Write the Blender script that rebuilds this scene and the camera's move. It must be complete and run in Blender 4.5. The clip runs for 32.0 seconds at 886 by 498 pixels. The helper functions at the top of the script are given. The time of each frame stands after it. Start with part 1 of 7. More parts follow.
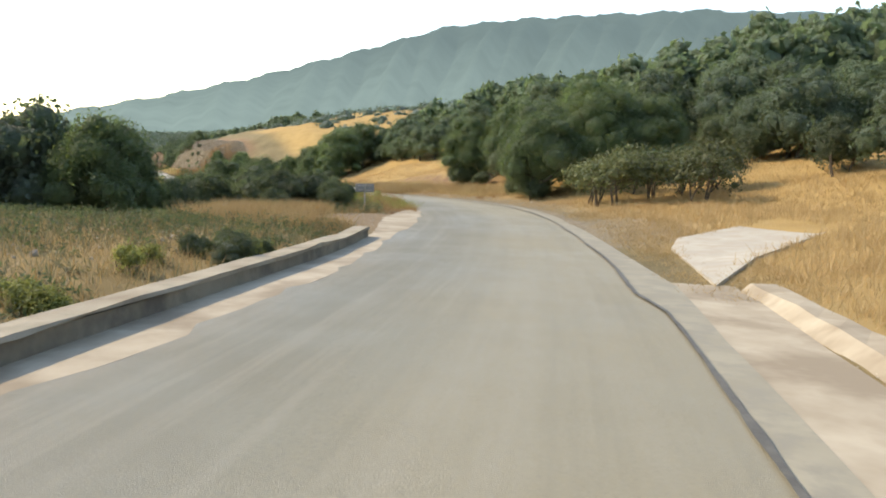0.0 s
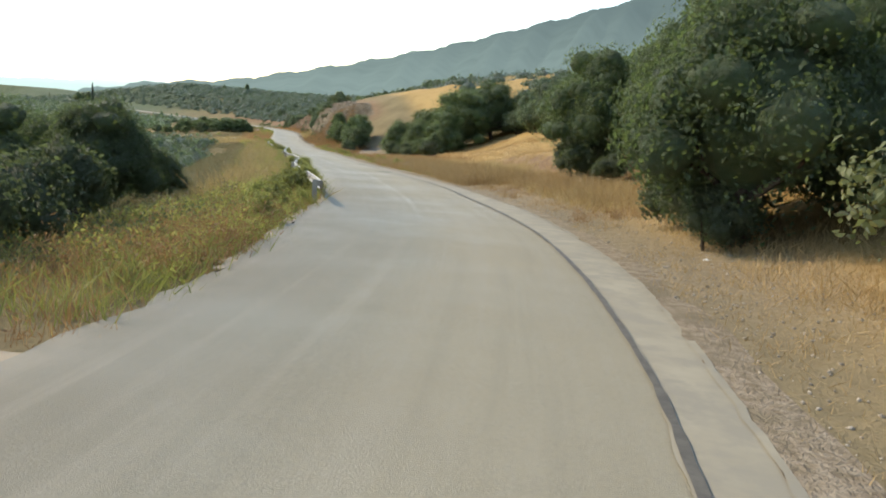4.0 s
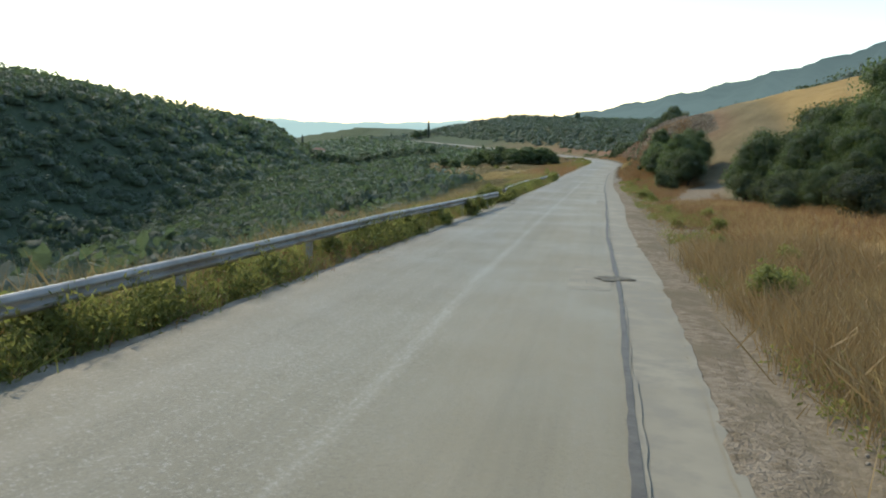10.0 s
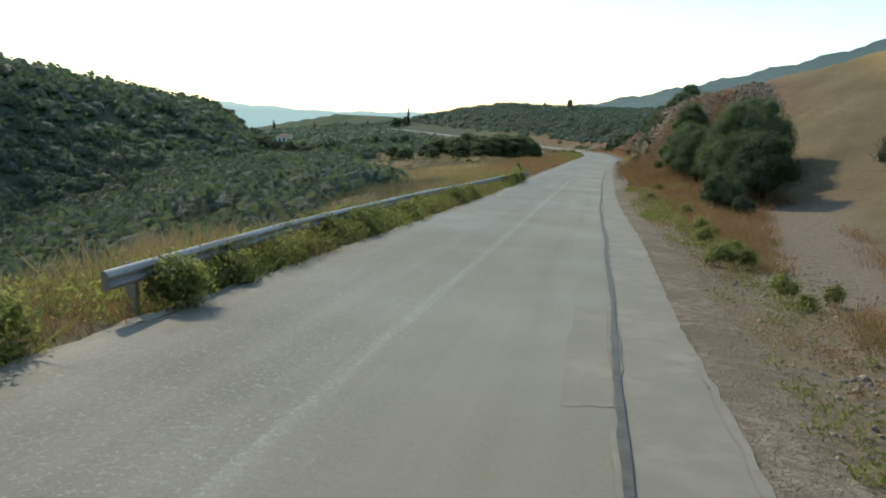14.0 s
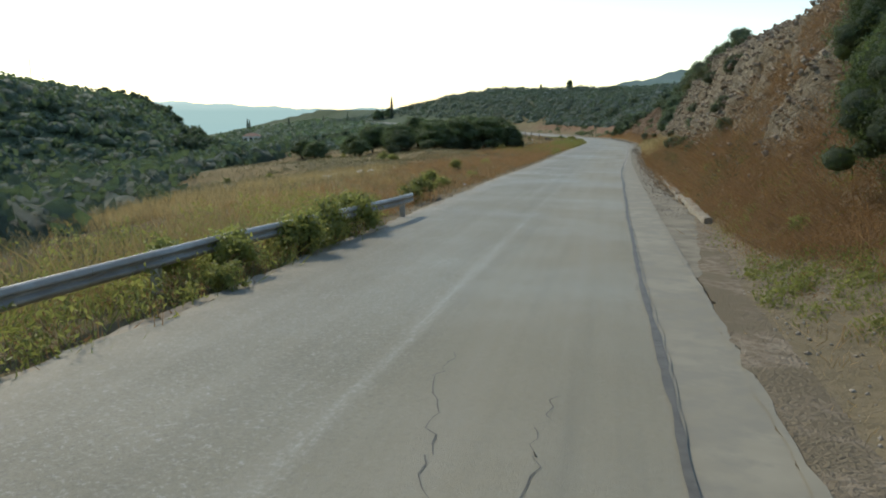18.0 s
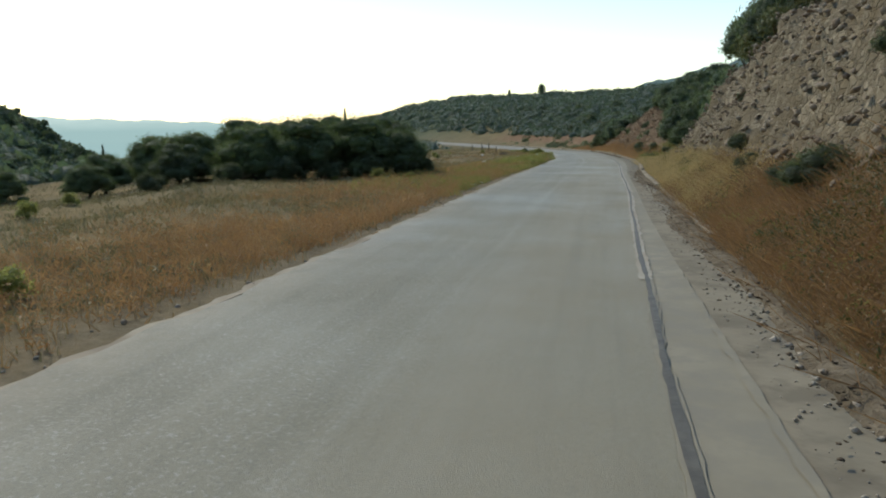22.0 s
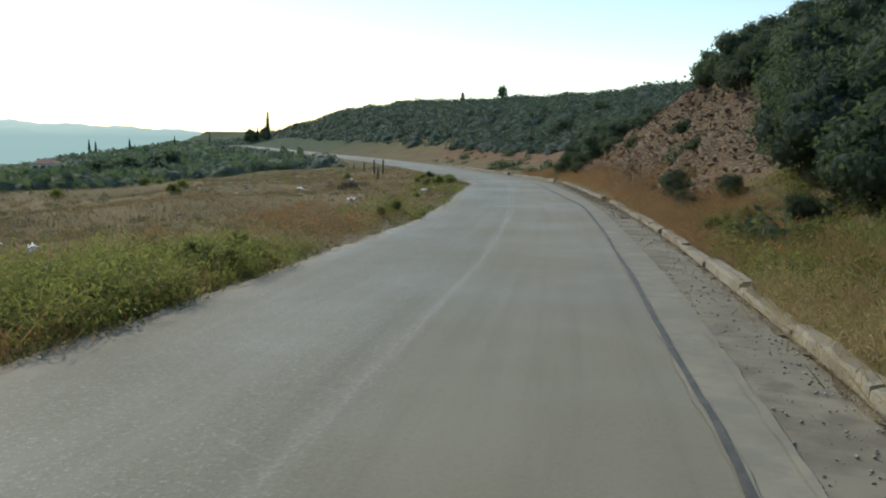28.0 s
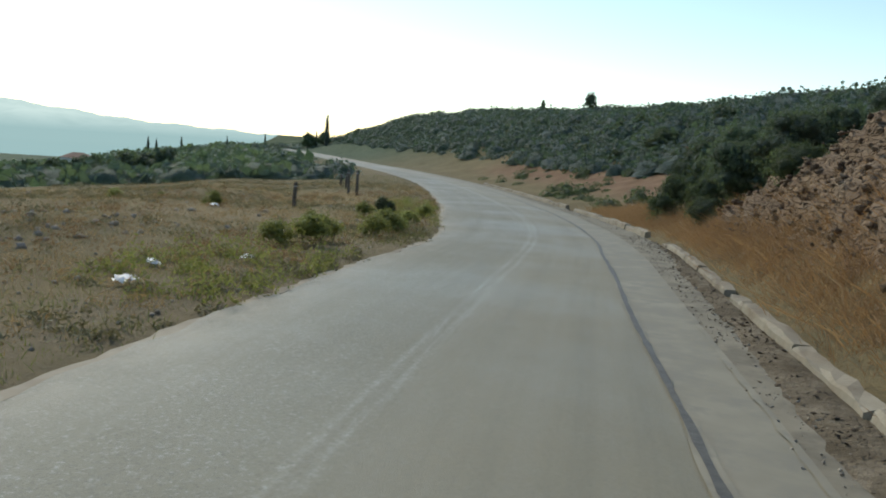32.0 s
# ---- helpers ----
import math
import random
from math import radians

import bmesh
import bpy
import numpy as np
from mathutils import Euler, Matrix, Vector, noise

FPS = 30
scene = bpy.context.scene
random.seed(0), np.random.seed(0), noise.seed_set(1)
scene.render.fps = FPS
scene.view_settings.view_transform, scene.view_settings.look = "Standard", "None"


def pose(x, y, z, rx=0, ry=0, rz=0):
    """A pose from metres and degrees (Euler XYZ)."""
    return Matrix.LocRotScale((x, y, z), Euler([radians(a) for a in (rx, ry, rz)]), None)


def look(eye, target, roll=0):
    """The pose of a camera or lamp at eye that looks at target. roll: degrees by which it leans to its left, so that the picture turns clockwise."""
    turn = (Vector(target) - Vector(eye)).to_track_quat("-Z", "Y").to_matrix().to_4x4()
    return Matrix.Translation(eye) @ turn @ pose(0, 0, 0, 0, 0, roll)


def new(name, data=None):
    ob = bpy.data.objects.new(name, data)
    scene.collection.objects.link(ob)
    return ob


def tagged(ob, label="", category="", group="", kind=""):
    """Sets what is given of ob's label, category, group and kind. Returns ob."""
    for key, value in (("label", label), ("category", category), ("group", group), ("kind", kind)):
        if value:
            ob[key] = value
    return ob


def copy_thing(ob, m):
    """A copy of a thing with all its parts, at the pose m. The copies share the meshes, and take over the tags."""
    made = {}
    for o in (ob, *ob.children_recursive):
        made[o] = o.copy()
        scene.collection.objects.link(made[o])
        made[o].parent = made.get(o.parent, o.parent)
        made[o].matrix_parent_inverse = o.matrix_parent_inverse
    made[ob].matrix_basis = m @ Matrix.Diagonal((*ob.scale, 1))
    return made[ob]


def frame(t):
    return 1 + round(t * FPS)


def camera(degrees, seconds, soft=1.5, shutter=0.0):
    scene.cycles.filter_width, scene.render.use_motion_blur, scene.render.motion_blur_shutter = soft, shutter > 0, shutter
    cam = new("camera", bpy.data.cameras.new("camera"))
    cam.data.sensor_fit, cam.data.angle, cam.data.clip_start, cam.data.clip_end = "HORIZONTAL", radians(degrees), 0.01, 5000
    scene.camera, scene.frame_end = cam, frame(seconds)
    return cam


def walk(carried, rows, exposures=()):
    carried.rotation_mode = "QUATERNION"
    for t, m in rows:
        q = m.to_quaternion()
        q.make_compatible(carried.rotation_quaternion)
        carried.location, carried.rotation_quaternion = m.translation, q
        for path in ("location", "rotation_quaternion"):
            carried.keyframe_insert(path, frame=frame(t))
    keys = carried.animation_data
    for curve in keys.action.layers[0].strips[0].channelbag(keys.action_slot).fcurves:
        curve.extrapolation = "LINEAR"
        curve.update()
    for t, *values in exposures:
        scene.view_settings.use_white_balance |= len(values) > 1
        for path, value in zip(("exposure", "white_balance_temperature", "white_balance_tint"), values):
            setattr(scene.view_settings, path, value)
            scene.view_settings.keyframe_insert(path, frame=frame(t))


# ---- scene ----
cam = camera(60.4, 32.0, soft=1.9)
# seconds, eye, target, roll
PATH = [
    (0.0, (0.850, 0.100, 1.700), (1.198, 9.994, 0.287), 2.05),
    (0.5, (1.521, 3.424, 1.603), (1.640, 13.315, 0.132), 2.56),
    (1.0, (2.159, 6.670, 1.496), (2.004, 16.548, -0.054), 2.94),
    (1.5, (2.734, 9.814, 1.369), (2.315, 19.677, -0.225), 2.84),
    (2.0, (3.225, 12.858, 1.230), (2.489, 22.701, -0.376), 3.20),
    (2.5, (3.650, 15.817, 1.091), (2.587, 25.631, -0.510), 3.38),
    (3.0, (4.081, 18.665, 1.005), (2.763, 28.438, -0.655), 3.67),
    (3.5, (4.353, 21.238, 0.980), (2.802, 30.958, -0.786), 4.07),
    (4.0, (4.427, 23.723, 0.963), (2.563, 33.369, -0.902), 4.34),
    (4.5, (4.264, 26.311, 0.897), (1.907, 35.840, -1.007), 4.24),
    (5.0, (4.085, 29.008, 0.809), (0.969, 38.300, -1.177), 3.48),
    (5.5, (3.803, 31.706, 0.704), (0.058, 40.768, -1.259), 3.05),
    (6.0, (3.384, 34.415, 0.576), (-0.771, 43.315, -1.302), 3.11),
    (6.5, (2.811, 37.201, 0.430), (-1.463, 46.053, -1.406), 3.93),
    (7.0, (2.059, 40.119, 0.269), (-2.359, 48.882, -1.651), 3.90),
    (7.5, (1.100, 43.203, 0.096), (-4.100, 51.520, -1.848), 2.94),
    (8.0, (-0.078, 46.523, -0.090), (-5.899, 54.452, -1.894), 1.90),
    (8.5, (-1.411, 50.051, -0.291), (-7.114, 58.052, -2.153), 3.53),
    (9.0, (-2.787, 53.592, -0.500), (-8.389, 61.670, -2.334), 3.17),
    (9.5, (-4.164, 56.994, -0.707), (-9.941, 64.965, -2.466), 2.01),
    (10.0, (-5.563, 60.243, -0.904), (-11.488, 68.122, -2.579), 1.26),
    (10.5, (-6.969, 63.356, -1.103), (-13.007, 71.151, -2.766), 1.49),
    (11.0, (-8.385, 66.389, -1.306), (-14.596, 74.057, -2.923), 0.98),
    (11.5, (-9.853, 69.420, -1.503), (-16.164, 76.989, -3.200), 0.53),
    (12.0, (-11.346, 72.436, -1.697), (-17.743, 79.911, -3.486), 0.04),
    (12.5, (-12.819, 75.448, -1.894), (-19.152, 82.972, -3.707), 0.06),
    (13.0, (-14.305, 78.588, -2.078), (-20.290, 86.370, -3.978), 0.71),
    (13.5, (-15.885, 81.981, -2.239), (-21.700, 89.891, -4.138), 1.22),
    (14.0, (-17.629, 85.679, -2.397), (-23.461, 93.603, -4.182), 2.36),
    (14.5, (-19.506, 89.630, -2.586), (-25.737, 97.271, -4.259), 1.64),
    (15.0, (-21.412, 93.661, -2.817), (-27.773, 101.179, -4.558), 0.60),
    (15.5, (-23.296, 97.646, -3.074), (-29.491, 105.295, -4.839), 0.39),
    (16.0, (-24.995, 101.167, -3.286), (-31.258, 108.755, -5.075), -0.13),
    (16.5, (-26.447, 104.098, -3.476), (-32.699, 111.682, -5.320), -0.40),
    (17.0, (-27.856, 106.953, -3.655), (-34.050, 114.575, -5.536), -0.43),
    (17.5, (-29.423, 110.247, -3.832), (-35.543, 117.935, -5.686), -0.23),
    (18.0, (-31.116, 113.894, -4.024), (-37.027, 121.741, -5.891), -0.06),
    (18.5, (-32.830, 117.572, -4.203), (-38.680, 125.524, -5.796), 0.52),
    (19.0, (-34.566, 121.302, -4.370), (-40.467, 129.209, -6.000), 0.69),
    (19.5, (-36.310, 125.068, -4.530), (-42.115, 133.042, -6.183), 0.15),
    (20.0, (-38.029, 128.815, -4.689), (-43.950, 136.658, -6.541), -0.25),
    (20.5, (-39.708, 132.503, -4.847), (-45.571, 140.370, -6.777), -0.38),
    (21.0, (-41.339, 136.103, -4.996), (-47.079, 144.104, -6.736), -0.35),
    (21.5, (-42.916, 139.581, -5.129), (-48.667, 147.603, -6.729), -0.53),
    (22.0, (-44.484, 143.027, -5.254), (-50.231, 151.035, -6.945), -1.03),
    (22.5, (-46.109, 146.624, -5.382), (-51.686, 154.770, -6.977), -0.87),
    (23.0, (-47.785, 150.370, -5.511), (-53.253, 158.632, -6.867), -0.05),
    (23.5, (-49.438, 154.064, -5.641), (-54.776, 162.409, -7.005), 1.54),
    (24.0, (-50.986, 157.563, -5.768), (-56.286, 165.924, -7.184), 1.80),
    (24.5, (-52.419, 160.880, -5.875), (-57.716, 169.237, -7.324), 1.94),
    (25.0, (-53.814, 164.098, -5.943), (-59.268, 172.355, -7.382), 2.19),
    (25.5, (-55.234, 167.283, -5.976), (-60.783, 175.489, -7.346), 1.42),
    (26.0, (-56.681, 170.780, -6.062), (-62.286, 178.942, -7.465), 1.04),
    (26.5, (-58.192, 174.616, -6.173), (-63.815, 182.750, -7.664), 0.37),
    (27.0, (-59.762, 178.532, -6.304), (-65.393, 186.648, -7.866), -0.19),
    (27.5, (-61.391, 182.268, -6.445), (-67.044, 190.370, -7.993), -0.29),
    (28.0, (-63.154, 185.915, -6.598), (-68.663, 194.124, -8.101), 0.59),
    (28.5, (-64.812, 189.488, -6.745), (-70.349, 197.694, -8.159), 0.51),
    (29.0, (-66.363, 192.943, -6.875), (-72.130, 201.007, -8.186), 0.48),
    (29.5, (-67.850, 196.239, -6.983), (-73.545, 204.352, -8.303), 1.79),
    (30.0, (-69.263, 199.324, -7.078), (-74.967, 207.428, -8.417), 3.10),
    (30.5, (-70.612, 202.211, -7.165), (-76.419, 210.243, -8.492), 4.09),
    (31.0, (-71.970, 204.935, -7.243), (-77.926, 212.862, -8.540), 4.30),
    (31.5, (-73.342, 207.483, -7.311), (-79.487, 215.263, -8.622), 3.96),
    (32.0, (-74.686, 209.884, -7.373), (-81.121, 217.423, -8.701), 3.65),
]
walk(cam, [(t, look(eye, target, roll)) for t, eye, target, roll in PATH],
     [(0.0, 1.60, 8300, 11), (2.5, 1.47, 8150, 10), (5.0, 1.27, 7850, 8), (6.5, 1.08, 7450, 6), (9.0, 0.82, 7350, 5), (12.0, 0.65, 7250, 4), (18.0, 0.50, 7200, 4), (24.0, 0.36, 7150, 4), (28.0, 0.36, 7100, 3), (32.0, 0.38, 7050, 3)])

# ---- light ----
SUN_AZ, SUN_EL = 74.0, 38.0          # degrees to the left of +y, and up
world = bpy.data.worlds.new("world")
scene.world = world
world.use_nodes = True
wn = world.node_tree
sky = wn.nodes.new("ShaderNodeTexSky")
sky.sky_type = "NISHITA"
sky.sun_disc = False
sky.sun_elevation = radians(SUN_EL)
sky.sun_rotation = radians(-SUN_AZ)
sky.altitude, sky.air_density, sky.dust_density, sky.ozone_density = 0.0, 1.0, 0.3, 2.2
bg = wn.nodes["Background"]
bg.inputs["Strength"].default_value = 0.15
wn.links.new(sky.outputs["Color"], bg.inputs["Color"])
sun = new("sun", bpy.data.lights.new("sun", "SUN"))
sun.data.energy, sun.data.angle, sun.data.color = 1.8, radians(0.6), (1.0, 0.93, 0.82)
sd0 = Vector((-math.sin(radians(SUN_AZ)) * math.cos(radians(SUN_EL)), math.cos(radians(SUN_AZ)) * math.cos(radians(SUN_EL)), math.sin(radians(SUN_EL))))
sun.matrix_world = look(sd0 * 300, (0, 0, 0))

# ---- materials ----
def mat(name, rough=0.8, spec=0.3):
    m = bpy.data.materials.new(name)
    m.use_nodes = True
    b = m.node_tree.nodes["Principled BSDF"]
    b.inputs["Roughness"].default_value = rough
    b.inputs["Specular IOR Level"].default_value = spec
    return m, m.node_tree, b


def node(nt, kind, **vals):
    n = nt.nodes.new(kind)
    for k, v in vals.items():
        n.inputs[k].default_value = v
    return n


def noise_fac(nt, scale, detail=4.0, rough=0.6, lo=0.35, hi=0.65, coord="Object", stretch=None):
    """A noise between 0 and 1, sharpened between lo and hi."""
    tc = nt.nodes.new("ShaderNodeTexCoord")
    n = node(nt, "ShaderNodeTexNoise", Scale=scale, Detail=detail, Roughness=rough)
    src = tc.outputs[coord]
    if stretch:
        mp = nt.nodes.new("ShaderNodeMapping")
        mp.inputs["Scale"].default_value = stretch
        nt.links.new(src, mp.inputs["Vector"])
        src = mp.outputs["Vector"]
    nt.links.new(src, n.inputs["Vector"])
    r = nt.nodes.new("ShaderNodeMapRange")
    r.inputs["From Min"].default_value, r.inputs["From Max"].default_value = lo, hi
    nt.links.new(n.outputs["Fac"], r.inputs["Value"])
    return r.outputs["Result"]


def mix(nt, fac, a, b):
    m = nt.nodes.new("ShaderNodeMix")
    m.data_type = "RGBA"
    ins = [s for s in m.inputs if s.type == "RGBA"]
    fi = m.inputs[0]
    for sock, v in ((fi, fac), (ins[0], a), (ins[1], b)):
        if isinstance(v, bpy.types.NodeSocket):
            nt.links.new(v, sock)
        else:
            sock.default_value = v if not isinstance(v, tuple) or len(v) == 4 else (*v, 1.0)
    return [s for s in m.outputs if s.type == "RGBA"][0]


def maths(nt, op, a, b=0.0):
    m = nt.nodes.new("ShaderNodeMath")
    m.operation = op
    m.use_clamp = op in ("MULTIPLY", "ADD", "SUBTRACT")
    for sock, v in zip(m.inputs, (a, b)):
        if isinstance(v, bpy.types.NodeSocket):
            nt.links.new(v, sock)
        else:
            sock.default_value = v
    return m.outputs[0]


def attr(nt, name):
    a = nt.nodes.new("ShaderNodeAttribute")
    a.attribute_name = name
    return a.outputs["Fac"]


def bump(nt, b, height, strength, dist):
    bp = node(nt, "ShaderNodeBump", Strength=strength, Distance=dist)
    nt.links.new(height, bp.inputs["Height"])
    nt.links.new(bp.outputs["Normal"], b.inputs["Normal"])


def simple(name, c1, c2, scale, rough=0.85, spec=0.25, bstr=0.4, bdist=0.02, c3=None, scale3=0.6):
    m, nt, b = mat(name, rough, spec)
    col = mix(nt, noise_fac(nt, scale), c1, c2)
    if c3:
        col = mix(nt, noise_fac(nt, scale3, lo=0.45, hi=0.62), col, c3)
    nt.links.new(col, b.inputs["Base Color"])
    if bstr:
        bump(nt, b, noise_fac(nt, scale * 3, lo=0.2, hi=0.8), bstr, bdist)
    return m


def foliage(name, c1, c2, dry=None, trans=0.25, dryness=0.25, mottle=0.0, sheen=0.12, tint=(0.80, 0.92, 1.0)):
    """Leaves: colour by leaf, paler and drier ones among them, a tinted sheen in place of haze, a little light through
    them.
    """
    m, nt, b = mat(name, 0.55, 0.4)
    b.inputs["Sheen Weight"].default_value, b.inputs["Sheen Roughness"].default_value = sheen, 0.45
    b.inputs["Sheen Tint"].default_value = (*tint, 1)
    g = nt.nodes.new("ShaderNodeNewGeometry")
    oi = nt.nodes.new("ShaderNodeObjectInfo")
    tone = maths(nt, "ADD", maths(nt, "MULTIPLY", g.outputs["Random Per Island"], 0.5), maths(nt, "MULTIPLY", noise_fac(nt, 1.7, 4, 0.6, 0.3, 0.7), 0.5))
    col = mix(nt, tone, c1, c2)
    if dry:
        rnd = nt.nodes.new("ShaderNodeMapRange")
        rnd.inputs["From Min"].default_value, rnd.inputs["From Max"].default_value = 1 - dryness, 1.0
        n = noise_fac(nt, 0.9, lo=0.3, hi=0.7)
        nt.links.new(maths(nt, "ADD", maths(nt, "MULTIPLY", g.outputs["Random Per Island"], 0.6), maths(nt, "MULTIPLY", n, 0.4)), rnd.inputs["Value"])
        col = mix(nt, rnd.outputs["Result"], col, dry)
    hs = nt.nodes.new("ShaderNodeHueSaturation")
    v = nt.nodes.new("ShaderNodeMapRange")
    v.inputs["To Min"].default_value, v.inputs["To Max"].default_value = 0.75, 1.25
    nt.links.new(oi.outputs["Random"], v.inputs["Value"])
    if mottle:
        dark = maths(nt, "SUBTRACT", 1.0, maths(nt, "MULTIPLY", noise_fac(nt, 3.2, 6, 0.75, 0.35, 0.65), mottle))
        mv = nt.nodes.new("ShaderNodeMath")
        mv.operation = "MULTIPLY"
        nt.links.new(v.outputs["Result"], mv.inputs[0])
        nt.links.new(dark, mv.inputs[1])
        nt.links.new(mv.outputs[0], hs.inputs["Value"])
        bump(nt, b, noise_fac(nt, 4.5, 6, 0.8, 0.2, 0.8), 0.9, 0.25)
    else:
        nt.links.new(v.outputs["Result"], hs.inputs["Value"])
    nt.links.new(col, hs.inputs["Color"])
    nt.links.new(hs.outputs["Color"], b.inputs["Base Color"])
    if trans:
        tr = nt.nodes.new("ShaderNodeBsdfTranslucent")
        nt.links.new(hs.outputs["Color"], tr.inputs["Color"])
        mx = nt.nodes.new("ShaderNodeMixShader")
        mx.inputs[0].default_value = trans
        out = nt.nodes["Material Output"]
        nt.links.new(b.outputs["BSDF"], mx.inputs[1])
        nt.links.new(tr.outputs["BSDF"], mx.inputs[2])
        nt.links.new(mx.outputs["Shader"], out.inputs["Surface"])
    return m


def haze_glow_mat(name, low, high, zlo, zhi, share, patch):
    """Far land behind kilometres of air: haze put in as glow, tinted by height."""
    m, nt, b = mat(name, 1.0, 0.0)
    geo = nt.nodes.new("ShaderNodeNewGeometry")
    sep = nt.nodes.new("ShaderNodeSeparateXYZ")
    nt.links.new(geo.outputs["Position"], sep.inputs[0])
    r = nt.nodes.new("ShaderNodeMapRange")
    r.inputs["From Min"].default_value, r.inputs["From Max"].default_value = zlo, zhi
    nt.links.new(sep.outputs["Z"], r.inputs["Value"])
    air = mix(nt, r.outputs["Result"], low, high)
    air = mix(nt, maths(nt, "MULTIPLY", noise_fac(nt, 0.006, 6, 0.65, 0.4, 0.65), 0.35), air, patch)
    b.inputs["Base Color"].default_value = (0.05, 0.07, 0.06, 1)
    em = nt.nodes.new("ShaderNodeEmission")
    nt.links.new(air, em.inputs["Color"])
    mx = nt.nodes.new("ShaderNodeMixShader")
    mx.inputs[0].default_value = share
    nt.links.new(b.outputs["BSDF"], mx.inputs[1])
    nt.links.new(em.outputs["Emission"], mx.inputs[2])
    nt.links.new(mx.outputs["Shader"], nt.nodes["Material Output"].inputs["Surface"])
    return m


def ground_material():
    m, nt, b = mat("dry_ground", 0.95, 0.1)
    col = mix(nt, noise_fac(nt, 0.35, 6, 0.65), (0.165, 0.13, 0.068), (0.245, 0.19, 0.102))
    col = mix(nt, maths(nt, "MULTIPLY", noise_fac(nt, 4.0, 5, 0.7, 0.4, 0.7), 0.6), col, (0.13, 0.105, 0.06))
    gold = mix(nt, noise_fac(nt, 0.5, 6, 0.7), (0.33, 0.215, 0.085), (0.42, 0.285, 0.12))
    col = mix(nt, attr(nt, "gold"), col, gold)
    grav = mix(nt, noise_fac(nt, 9.0, 4, 0.8, 0.35, 0.65), (0.19, 0.145, 0.095), (0.33, 0.27, 0.195))
    col = mix(nt, attr(nt, "gravel"), col, grav)
    red = mix(nt, noise_fac(nt, 0.8, 6, 0.7), (0.17, 0.10, 0.06), (0.26, 0.17, 0.105))
    col = mix(nt, attr(nt, "red"), col, red)
    scrub = mix(nt, noise_fac(nt, 0.12, 6, 0.7), (0.085, 0.11, 0.066), (0.12, 0.142, 0.088))
    scrub = mix(nt, maths(nt, "MULTIPLY", noise_fac(nt, 1.1, 5, 0.75, 0.4, 0.6), 0.7), scrub, (0.06, 0.082, 0.048))
    col = mix(nt, attr(nt, "scrub"), col, scrub)
    nt.links.new(col, b.inputs["Base Color"])
    bump(nt, b, noise_fac(nt, 7.0, 6, 0.75, 0.2, 0.8), 0.7, 0.06)
    return m


